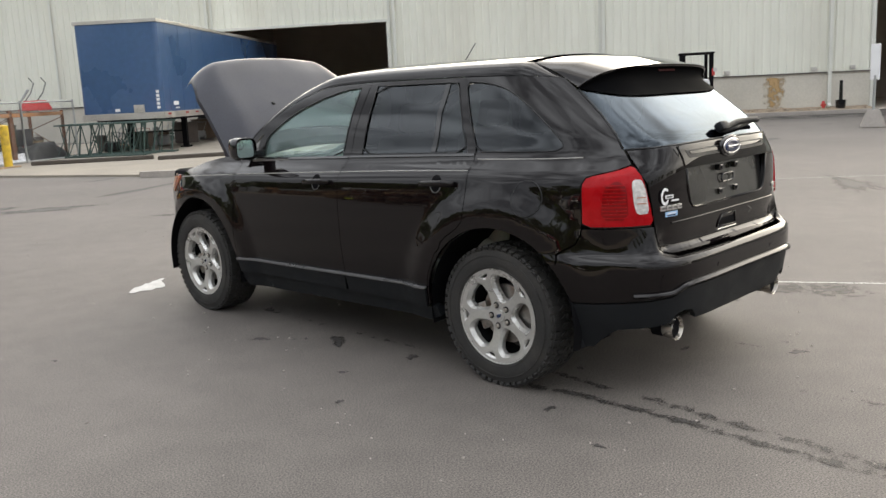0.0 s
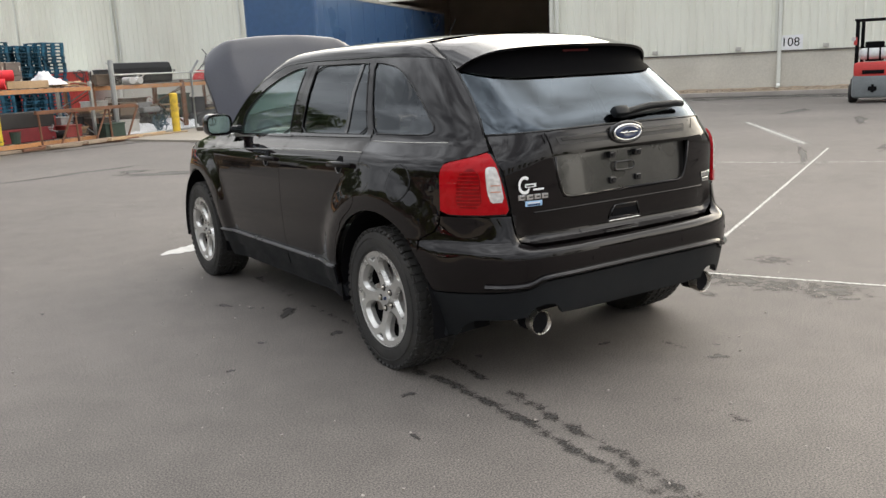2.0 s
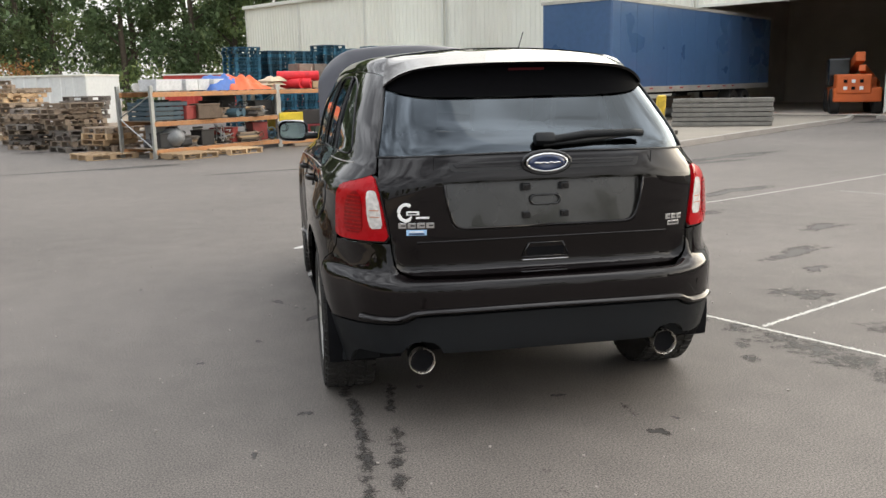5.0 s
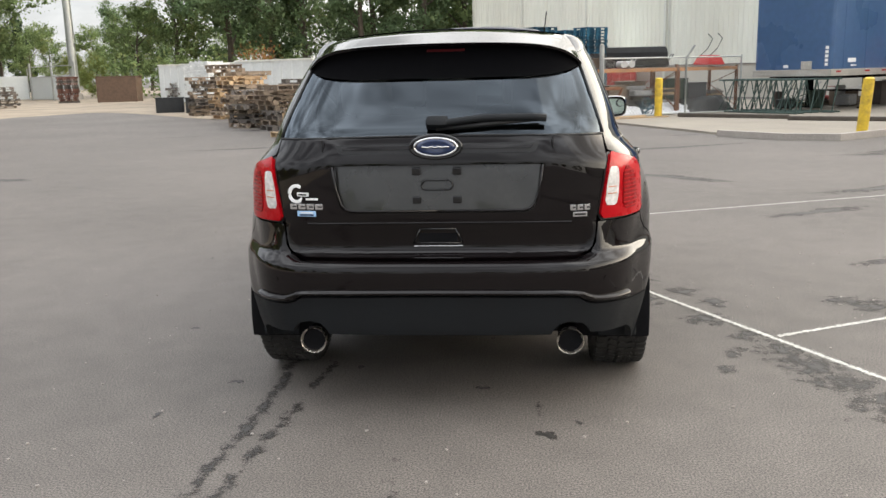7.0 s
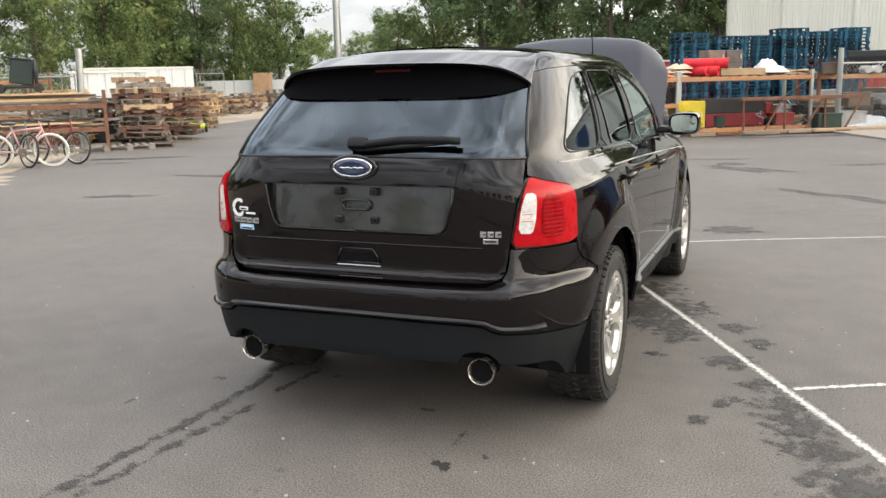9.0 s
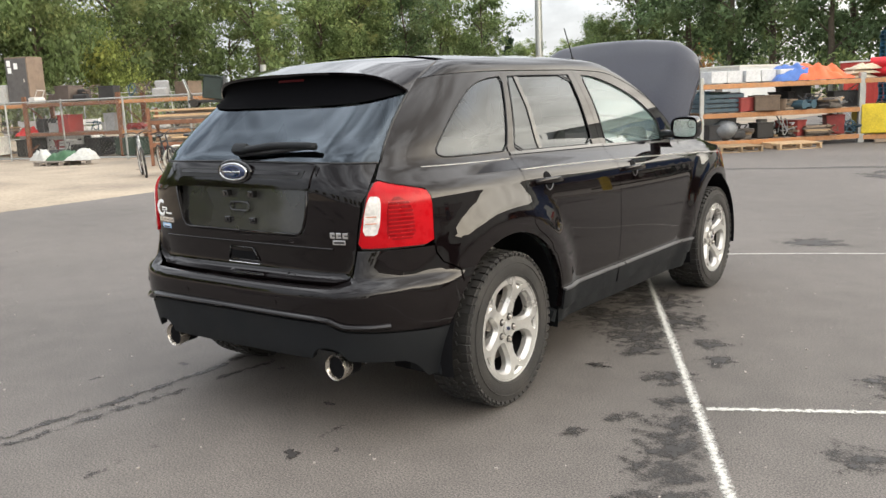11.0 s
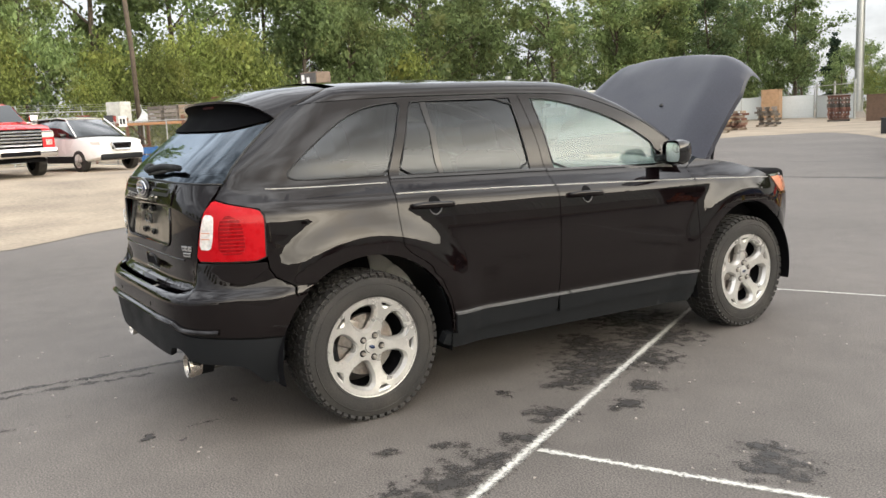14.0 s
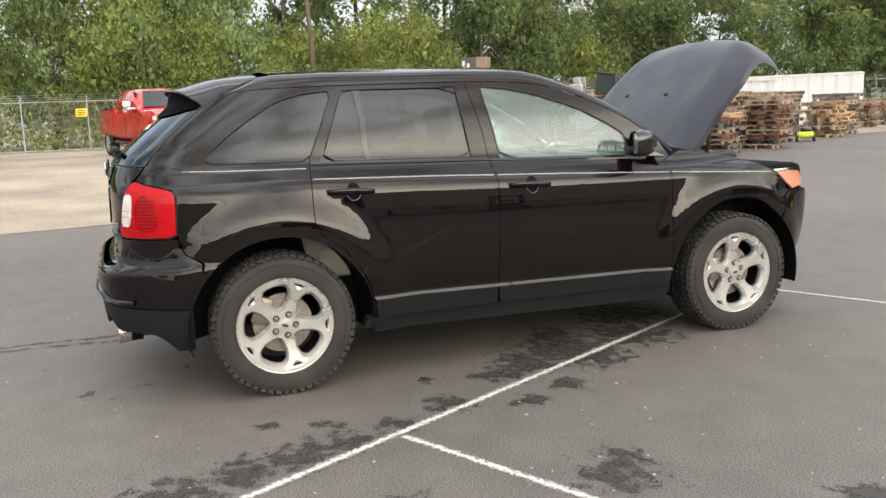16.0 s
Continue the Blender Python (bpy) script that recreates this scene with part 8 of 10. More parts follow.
# the rusty lattice rail before the clutter
tr = thing("lattice_rail", "rusty steel lattice girder standing on the asphalt", "steel frame", "steel frames", at=(0.55, 19.55, 0), turn=33)
for zz in (0.06, 0.90):
    bm = bmesh.new()
    box(bm, (1.5, 0, zz), (3.4, 0.10, 0.09), bevel=0.008)
    part("chord", bm, RUST, tr)
for j in range(6):
    bm = bmesh.new()
    x0 = -0.1 + 0.58 * j
    tube(bm, [(x0, 0, 0.06), (x0 + (0.5 if j % 2 else -0.02), 0, 0.90)], 0.028, 6)
    part("lattice_bar", bm, RUST, tr)
for k in range(7):
    x0, y0 = 0.3 + 0.55 * k, 18.95 + 0.33 * k
    bm = bmesh.new()
    box(bm, (0, 0, 0.05 + 0.02 * (k % 3)), (2.3, 0.13, 0.07), bevel=0.006)
    one("timber", "long timber lying along the rack foot", "timber", bm, FRESH_WOOD if k > 4 else (RUST if k % 2 else WOOD), (x0, y0, 0), 30 + 6 * (k % 3) - 4, "loose timbers")
for k, (x, y, w, h, tn, key, col) in enumerate(((3.5, 22.45, 1.7, 0.36, 30, "white_film", (0.75, 0.76, 0.78)), (4.9, 23.35, 2.3, 0.34, 28, "white_film", (0.75, 0.76, 0.78)), (6.2, 24.0, 1.9, 0.55, 33, "black_sheet", (0.02, 0.021, 0.024)), (2.9, 23.3, 1.6, 0.62, 25, "grey_sheet", (0.30, 0.30, 0.31)))):
    one("plastic_sheet", "crumpled %s plastic sheet on the ground behind the fence" % {"w": "white", "b": "black", "g": "grey"}[key[0]], "plastic sheet", soft_heap(w, 0.9, h, 170 + k, 10), plain(key, col), (x, y, 0.06), tn, "plastic sheets", smooth=True)
# plough blade, wheelbarrow and bits on the third rack
bm = bmesh.new()
prof = [(0.30, 0.62), (0.12, 0.60), (0.0, 0.45), (-0.04, 0.25), (0.02, 0.08), (0.14, 0.0)]
rows = [[bm.verts.new((x, yv, zv)) for yv, zv in prof] for x in (-0.95, -0.4, 0.2, 0.95)]
for a, b in zip(rows, rows[1:]):
    for j in range(len(prof) - 1):
        bm.faces.new((a[j], b[j], b[j + 1], a[j + 1]))
bmesh.ops.solidify(bm, geom=bm.faces[:], thickness=0.04)
one("plough_blade", "long black snow plough blade on the rack", "plough blade", bm, plain("black_blade", (0.02, 0.021, 0.023)), (3.9, 22.75, 1.48), 10)
wb = thing("wheelbarrow", "upturned red wheelbarrow with bent handles on the rack", "wheelbarrow", at=(6.35, 24.25, 1.48), turn=35)
bm = bmesh.new()
bmesh.ops.create_cone(bm, cap_ends=True, segments=4, radius1=0.52, radius2=0.36, depth=0.30)
bmesh.ops.rotate(bm, verts=bm.verts[:], matrix=Matrix.Rotation(radians(45), 3, "Z"))
bmesh.ops.bevel(bm, geom=bm.edges[:], offset=0.03, segments=2, affect="EDGES")
for v in bm.verts:
    v.co.z += 0.18
part("tray", bm, plain("red_tray", (0.52, 0.03, 0.03)), wb)
for yy in (-0.2, 0.2):
    bm = bmesh.new()
    tube(bm, [(-0.2, yy, 0.30), (0.15, yy, 0.55), (0.35, yy, 0.85), (0.15, yy, 1.0)], 0.016, 6)
    part("handle", bm, GLOSS_BLACK, wb)

# chain-link fences
def fence(pts, h, label, group, pitch=0.10, post=2.6, barbed=False, mesh=True):
    f = thing("chain_link_fence", label, "fence", group, at=(*pts[0], 0))
    o = Vector((*pts[0], 0))
    for a, b in zip(pts, pts[1:]):
        a, b = Vector((*a, 0)) - o, Vector((*b, 0)) - o
        L = (b - a).length
        u = (b - a) / L
        for k in range(max(1, round(L / post)) + 1):
            p = a + u * L * k / max(1, round(L / post))
            bm = bmesh.new()
            rod(bm, p, p + Vector((0, 0, h + 0.05)), 0.03, sides=8)
            if barbed:
                tube(bm, [p + Vector((0, 0, h)), p + Vector((0, 0, h + 0.35)) + Vector((-u.y, u.x, 0)) * 0.25], 0.02, 6)
            part("post", bm, GALV, f)
        for z in (h, 0.08):
            bm = bmesh.new()
            rod(bm, a + Vector((0, 0, z)), b + Vector((0, 0, z)), 0.022, sides=8)
            part("rail", bm, GALV, f)
        if barbed:
            for k in range(3):
                bm = bmesh.new()
                q = Vector((0, 0, h + 0.12 + 0.12 * k)) + Vector((-u.y, u.x, 0)) * 0.08 * (k + 1)
                rod(bm, a + q, b + q, 0.006, sides=4)
                part("barbed_wire", bm, GALV, f)
        if mesh:
            bm = bmesh.new()
            nk = int((L + h) / pitch)
            for k in range(nk):
                for sg in (1, -1):
                    s = k * pitch - (h if sg > 0 else 0)
                    z0, z1 = 0.08, h
                    s0, s1 = s, s + sg * (h - 0.08)
                    if sg < 0:
                        s0, s1 = s, s - (h - 0.08)
                    lo_, hi_ = max(min(s0, s1), 0), min(max(s0, s1), L)
                    if hi_ <= lo_:
                        continue
                    f0 = lambda q: z0 + (q - s0) / (s1 - s0) * (z1 - z0)
                    w = Vector((0, 0, 0.0035))
                    pa, pb = a + u * lo_ + Vector((0, 0, f0(lo_))), a + u * hi_ + Vector((0, 0, f0(hi_)))
                    bm.faces.new([bm.verts.new(q) for q in (pa - w, pb - w, pb + w, pa + w)])
            part("wire_mesh", bm, GALV, f)
    return f


fence([(2.75, 21.3), (5.4, 22.9), (7.2, 23.6)], 1.75, "galvanised chain-link fence beside the racks", "chain-link fences", barbed=False)
fence([(-40, 3.2), (-34.0, 6.5), (-29.0, 9.5), (-22.5, 11.4), (-15.4, 13.2)], 1.85, "galvanised chain-link fence before the racks", "chain-link fences", pitch=0.14)
fence([(-46, -40), (-45.0, -12), (-44, 4), (-46, 20), (-47, 40), (-45, 60)], 2.6, "tall chain-link boundary fence before the trees", "chain-link fences", pitch=0.2, post=3.2, barbed=True)
bm = bmesh.new()
rod(bm, (-15.4, 13.3, 0), (-15.3, 13.3, 2.55), 0.085, sides=16)
tagged(part("gate_post", bm, GALV, None, "", True, 40), "thick galvanised gate post", "post")
bm = bmesh.new()
rod(bm, (2.72, 21.35, 0), (2.72, 21.35, 2.15), 0.07, sides=14)
tagged(part("gate_post", bm, GALV, None, "", True, 40), "thick galvanised gate post", "post")
bm = bmesh.new()
tube(bm, [(5.4, 22.85, 0), (5.4, 22.85, 1.75), (5.6, 22.7, 2.1)], 0.035, 8)
tagged(part("angled_post", bm, GALV, None, "", True, 40), "fence post with an angled top arm", "post")
sg_ = thing("fence_sign", "yellow notice on the chain-link fence", "sign", at=(-44.2, -2.7, 2.0), turn=90)
bm = bmesh.new()
box(bm, (0, 0.06, 0), (0.55, 0.02, 0.42), bevel=0.004)
part("sign_board", bm, plain("sign_yellow", (0.75, 0.50, 0.03)), sg_)
for k in range(3):
    bm = bmesh.new()
    box(bm, (0, -0.0, 0.10 - 0.1 * k), (0.40, 0.01, 0.03))
    o = part("text_bar", bm, GLOSS_BLACK, sg_)
for x, y, z, tn in ((-28.7, 9.45, 1.88, 28), (-33.4, 6.75, 1.88, 30)):
    q = thing("row_sign", "white square marker sign with black figures", "sign", "row signs", at=(x, y, z), turn=tn)
    bm = bmesh.new()
    box(bm, (0, -0.04, 0), (0.46, 0.02, 0.46), bevel=0.004)
    part("sign_board", bm, WHITE_VINYL, q)
    for k in (-1, 1):
        bm = bmesh.new()
        box(bm, (0.09 * k, -0.055, 0), (0.10, 0.01, 0.22))
        part("figure_bar", bm, GLOSS_BLACK, q)

# far racks: what stands on them
def far(x, y, off=0.55):
    return (x - 0.30 * off, y + 0.95 * off)


x, y = far(-31.0, 9.62)
barrel(x, y, 1.83, plain("rust_brown_drum", (0.16, 0.065, 0.04)), "rusty brown steel drum on the rack")
x, y = far(-30.3, 10.04)
barrel(x, y, 1.83, plain("worn_blue_drum", (0.03, 0.17, 0.40)), "worn blue steel drum on the rack")
x, y = far(-25.85, 11.75)
cabinet("tall_cabinet", "tall grey and brown steel cabinet with paper labels", "cabinet", (x, y, 1.83), (0.95, 0.7, 1.55), plain("brown_steel", (0.17, 0.125, 0.095)), 16, 1, plain("grey_front", (0.10, 0.095, 0.095)))
for dx, dz in ((-0.28, 1.35), (-0.26, 1.12), (0.02, 1.25)):
    bm = bmesh.new()
    box(bm, (dx, -0.385, dz), (0.16, 0.006, 0.2))
    one("paper_label", "white paper stuck on the cabinet", "paper", bm, WHITE_VINYL, (x, y, 1.83), 16, "paper labels")
x, y = far(-27.4, 11.3)
one("wrapped_parcel", "goods wrapped in grey plastic film on the rack", "bundle", soft_heap(1.2, 0.9, 0.95, 60, 6), plain("pale_film", (0.36, 0.37, 0.38), 0.3), (x, y, 1.83), 18, smooth=True)
x, y = far(-26.75, 11.5)
cabinet("white_freezer", "small off-white metal cabinet on the rack", "cabinet", (x, y, 1.83), (0.6, 0.5, 0.66), plain("offwhite", (0.50, 0.50, 0.47)), 18, 1)
for k, xx in enumerate((-33.8, -33.0, -32.3)):
    x, y = far(xx, 7.95 + 0.62 * (xx + 33.8))
    crate("wooden_crate", "open brown wooden crate on the rack", "crate", (x, y, 1.83), (0.72, 0.8, 0.66), GREY_WOOD if k < 2 else WOOD, 30, "wooden crates")
x, y = far(-33.2, 8.3, -0.1)
crate("pallet_bin", "bright blue plastic pallet bin behind the fence", "bin", (x, y, 0.10), (1.6, 0.9, 0.68), plain("bright_blue_bin", (0.03, 0.15, 0.42)), 30, slats=2)
x, y = far(-30.95, 9.66, 0.2)
cabinet("machine_stand", "grey steel machine stand", "machine", (x, y, 0.2), (0.7, 0.6, 1.0), plain("grey_machine", (0.25, 0.26, 0.25)), 28, 2)
x, y = far(-30.0, 10.2, 0.2)
cabinet("work_cabinet", "beige steel work cabinet", "cabinet", (x, y, 0.2), (1.1, 0.6, 0.92), plain("beige_steel", (0.36, 0.32, 0.24)), 28, 1)
x, y = far(-28.7, 10.9, 0.5)
cabinet("plywood_cupboard", "tall tan plywood cupboard", "cupboard", (x, y, 0.1), (1.2, 0.6, 1.55), plain("tan_plywood", (0.46, 0.29, 0.13)), 18, 1)
x, y = far(-27.6, 11.2, 0.5)
cabinet("filing_cabinet", "cream steel filing cabinet", "cabinet", (x, y, 0.1), (0.6, 0.6, 1.45), plain("cream_steel", (0.55, 0.48, 0.30)), 18, 4)
tub = thing("sink_tub", "white sink tub on legs behind the fence", "sink", at=(*far(-27.9, 11.1, -0.1), 0), turn=18)
bm = bmesh.new()
box(bm, (0, 0, 0.68), (1.35, 0.6, 0.42), bevel=0.05)
part("basin", bm, plain("white_enamel", (0.62, 0.61, 0.57)), tub, smooth=True, angle=40)
for sx in (-0.55, 0.55):
    bm = bmesh.new()
    rod(bm, (sx, 0, 0), (sx, 0, 0.5), 0.04)
    part("leg", bm, plain("white_enamel", (0.6, 0.6, 0.57)), tub)
x, y = far(-26.9, 11.4, -0.1)
cabinet("white_crate", "white box with a blue panel", "box", (x, y, 0.15), (0.9, 0.5, 0.62), plain("white_enamel", (0.6, 0.6, 0.57)), 18, 1, plain("dull_blue", (0.10, 0.22, 0.30)))
x, y = far(-25.8, 11.7, 0.5)
one("red_barrow", "red metal barrow tray", "barrow", soft_heap(0.8, 0.6, 0.4, 70, 4), plain("red_tray", (0.52, 0.03, 0.03)), (x, y, 0.75), 18, smooth=True)
for xx, yy in ((-26.4, 12.9), (-24.9, 13.3)):
    c = crate("liquid_container", "white caged liquid container", "container", (xx, yy, 0.1), (1.2, 1.0, 1.15), plain("white_poly", (0.66, 0.67, 0.66)), 18, "caged containers", 5)
x, y = far(-36.0, 6.7)
cabinet("white_locker", "white cabinet with a red stripe on the rack", "cabinet", (x, y, 1.83), (0.9, 0.6, 0.95), plain("offwhite", (0.5, 0.5, 0.47)), 30, 1)
x, y = far(-34.6, 7.5)
one("gas_tank", "rounded white gas tank on the rack", "tank", soft_heap(0.8, 0.6, 0.55, 80, 3), plain("white_tank", (0.6, 0.6, 0.6)), (x, y, 1.83), 30, smooth=True)
scatter(FAR_R, 3.2, 9.5, 0.05, 16, 51, 0.7, (0.0, 1.2))
scatter(FAR_R, 10.2, 20.5, 0.84, 16, 52, 0.6)
scatter(FAR_R, 10.2, 20.5, 0.05, 18, 53, 0.7)
scatter(FAR_R, 13.8, 20.5, 1.82, 12, 54, 0.6)
scatter(FAR_R, 0.2, 3.0, 1.82, 5, 55, 0.5)
for k in range(3):
    one("sand_bag", "green and white bags on a low pallet", "bag", soft_heap(0.8, 0.6, 0.35, 90 + k, 5), plain("green_bag" if k % 2 else "white_bag", (0.05, 0.12, 0.06) if k % 2 else (0.45, 0.45, 0.42)), (-21.2 + 0.7 * k, 10.0 + 0.15 * k, 0.14), 15 * k, "bags", smooth=True)
pallet_stack(-20.5, 10.15, 1, ["grey"], 12, 77, "wooden pallet stacks", "low grey pallet under bags")
scatter([(-19.5, 13.8), (-15.8, 16.5)], 0, 4.4, 0.0, 8, 57, 0.7, (-0.5, 1.0))


# white and red containers, caged tanks, gates, pole
def container(x, y, L, W, H, turn, material, label, group):
    c = thing("container", label, "container", group, at=(x, y, 0), turn=turn)
    bm = bmesh.new()
    prof, s = [], 0.0
    while s < L:
        prof += [(s, 0), (min(s + 0.35, L), 0), (min(s + 0.40, L), 0.03), (min(s + 0.55, L), 0.03)]
        s += 0.6
    prof.append((L, 0))
    rows = [(bm.verts.new((a, d, 0.15)), bm.verts.new((a, d, H))) for a, d in prof]
    for p, q in zip(rows, rows[1:]):
        if (p[0].co - q[0].co).length > 1e-5:
            bm.faces.new((p[0], q[0], q[1], p[1]))
    part("side_panel", bm, material, c)
    bm = bmesh.new()
    box(bm, (L / 2, W / 2 + 0.03, H / 2 + 0.07), (L, W - 0.02, H - 0.16))
    part("body", bm, material, c)
    bm = bmesh.new()
    box(bm, (L / 2, W / 2, H + 0.02), (L + 0.06, W + 0.08, 0.08), bevel=0.01)
    part("roof_rail", bm, TRIM_WHITE if material is not RED_WOOD else material, c)
    return c


CONT_WHITE = surface("white_container_paint", (0.62, 0.64, 0.64), rough=0.5, var=0.08, scale=0.6, fine=8)
CONT_RED = surface("red_container_paint", (0.42, 0.045, 0.035), rough=0.6, var=0.15, scale=0.8, fine=8)
container(-20.8, 45.6, 8.6, 2.4, 2.25, -27, CONT_WHITE, "long white container behind the pallet stacks", "containers")
container(-13.2, 36.7, 4.6, 2.4, 2.2, -24, CONT_WHITE, "long white container behind the pallet stacks", "containers")
container(-7.0, 44.5, 7.0, 2.3, 2.3, -14, CONT_RED, "red open container behind the racks", "containers")
container(0.5, 43.5, 6.0, 2.3, 2.2, -10, CONT_RED, "red open container behind the racks", "containers")
container(-30.0, 28.2, 5.2, 2.2, 2.45, 41, CONT_WHITE, "long white container behind the pallet stacks", "containers")
container(-22.6, 20.2, 2.6, 1.2, 2.1, 40, CONT_WHITE, "white panel box behind the pallet stacks", "containers")
for x, y in ((-16.5, 40.5), (-15.4, 40.0), (-14.2, 35.5)):
    for k in range(2):
        crate("liquid_container", "white caged liquid container", "container", (x, y, 0.05 + 1.12 * k), (1.15, 1.0, 1.08), plain("white_poly", (0.66, 0.67, 0.66)), -25, "caged containers", 5)
for x, y, sx in ((-13.6, 33.0, 1.4), (-15.4, 33.8, 1.2)):
    one("dark_bin", "low black plastic bin on the ground", "bin", odd(0, sx, 1.1, 0.65, rnd)[0], plain("black_bin", (0.02, 0.022, 0.024)), (x, y, 0.0), 20, "black bins")
one("wooden_bin", "large brown timber bin near the gate", "bin", odd(0, 2.7, 1.6, 1.75, rnd)[0], plain("brown_timber", (0.12, 0.075, 0.05)), (-27.5, 54.5, 0), 10)
pallet_stack(-31.0, 54.0, 13, ["grey", "red"], 12, 310, "wooden pallet stacks", "tall stack of grey pallets near the gate")
one("cardboard_box", "tall tan cardboard box by the gate", "carton", odd(0, 1.5, 1.0, 2.6, rnd)[0], plain("tan_card", (0.42, 0.26, 0.15)), (-43.0, 63.0, 0), 20)
WHITE_SCREEN = surface("white_fence_screen", (0.55, 0.58, 0.58), rough=0.7, var=0.08, scale=0.5, fine=6)
gate = thing("yard_gate", "double steel gate with pale blue-white screens", "gate", at=(-36.8, 62.5, 0), turn=-38)
for k in (-1, 0, 1):
    bm = bmesh.new()
    rod(bm, (k * 4.2, 0, 0), (k * 4.2, 0, 3.0), 0.09, sides=10)
    part("gate_post", bm, GALV, gate)
for k in (-1, 1):
    bm = bmesh.new()
    box(bm, (k * 2.1, 0.02, 1.0), (3.9, 0.03, 1.8))
    part("gate_screen", bm, WHITE_SCREEN, gate)
    for z in (0.1, 1.9, 2.7):
        bm = bmesh.new()
        rod(bm, (k * 2.1 - 2.0, 0, z), (k * 2.1 + 2.0, 0, z), 0.03, sides=8)
        part("gate_rail", bm, GALV, gate)
screen = thing("fence_screen", "long pale screen fence beyond the pallets", "fence", at=(-40.4, 65.2, 0), turn=206)
for k in range(9):
    bm = bmesh.new()
    box(bm, (1.5 + 3.0 * k, 0, 1.05), (2.95, 0.03, 1.9))
    part("screen_panel", bm, WHITE_SCREEN, screen)
    bm = bmesh.new()
    rod(bm, (3.0 * k, 0.05, 0), (3.0 * k, 0.05, 2.6), 0.04, sides=8)
    part("post", bm, GALV, screen)
pole = thing("light_pole", "tall grey steel light pole beyond the gate", "pole", at=(-36.0, 64.5, 0))
bm = bmesh.new()
rod(bm, (0, 0, 0), (0, 0, 16), 0.36, 0.26, 18)
part("shaft", bm, GALV, pole, smooth=True, angle=40)
bm = bmesh.new()
rod(bm, (0, 0, 0), (0, 0, 0.5), 0.6, 0.5, 18)
part("footing", bm, KERB, pole)
bm = bmesh.new()
tube(bm, [(-36.5, 8.2, 0), (-36.0, 8.0, 5), (-35.0, 7.4, 12)], 0.11, 10)
tagged(part("utility_pole", bm, BARK, None, "", True), "leaning weathered wooden utility pole", "pole")


# ---- lumber rack beside the bicycles ----
rack_bay((-16.4, 10.2), (-13.9, 12.6), 1.1, (0.55, 1.12), 1.5, RUST, 61, "rusty rack stacked with long planks", "pallet racks")
rgp = random.Random(88)
for k in range(26):
    q = rgp.random()
    bm = bmesh.new()
    box(bm, (0, 0, 0), (rgp.uniform(2.2, 3.3), rgp.uniform(0.10, 0.24), rgp.uniform(0.03, 0.06)), bevel=0.004)
    lv = 0.62 + 0.05 * (k % 5) if k < 12 else 1.20 + 0.045 * (k % 6)
    one("plank", "long weathered plank on the rack", "plank", bm, (GREY_WOOD, WOOD, FRESH_WOOD)[k % 3], (-15.45 + rgp.uniform(-0.3, 0.3), 11.75 + rgp.uniform(-0.3, 0.3), lv), 44 + rgp.uniform(-6, 6), "loose planks")
ht = thing("yard_cart", "dark cart with a black bin standing on the planks", "cart", at=(-15.85, 11.95, 1.46), turn=44)
bm = bmesh.new()
lathe(bm, [(-0.03, 0.001), (-0.03, 0.30), (0.0, 0.33), (0.03, 0.30), (0.05, 0.12), (0.05, 0.001)], 28, "X", (0.32, 0, 0.52))
bmesh.ops.recalc_face_normals(bm, faces=bm.faces[:])
part("bin_lid", bm, plain("black_bin", (0.02, 0.022, 0.024)), ht, "black round lid", True, 40)
bm = bmesh.new()
box(bm, (0.02, 0, 0.50), (0.52, 0.46, 0.58), turn=Matrix.Rotation(radians(8), 3, "Y"), bevel=0.03)
box(bm, (-0.02, 0, 0.82), (0.60, 0.52, 0.05), turn=Matrix.Rotation(radians(8), 3, "Y"), bevel=0.015)
part("bin", bm, plain("dark_green_bin", (0.016, 0.028, 0.026)), ht, "dark plastic bin")
bm = bmesh.new()
box(bm, (-0.1, 0, 0.16), (1.1, 0.4, 0.08), bevel=0.02)
part("cart_deck", bm, plain("black_bin", (0.02, 0.022, 0.024)), ht)
for dx in (-0.5, 0.35):
    for sg in (1, -1):
        bm = bmesh.new()
        lathe(bm, [(-0.04, 0.02), (-0.04, 0.11), (0.04, 0.11), (0.04, 0.02)], 20, "Y", (dx, sg * 0.24, 0.12))
        bmesh.ops.recalc_face_normals(bm, faces=bm.faces[:])
        part("wheel", bm, RUBBER, ht, "", True, 40)
bm = bmesh.new()
tube(bm, [(-0.55, -0.15, 0.18), (-0.75, -0.15, 0.75), (-0.75, 0.15, 0.75), (-0.55, 0.15, 0.18)], 0.02, 6)
part("cart_handle", bm, GALV, ht, "", True)

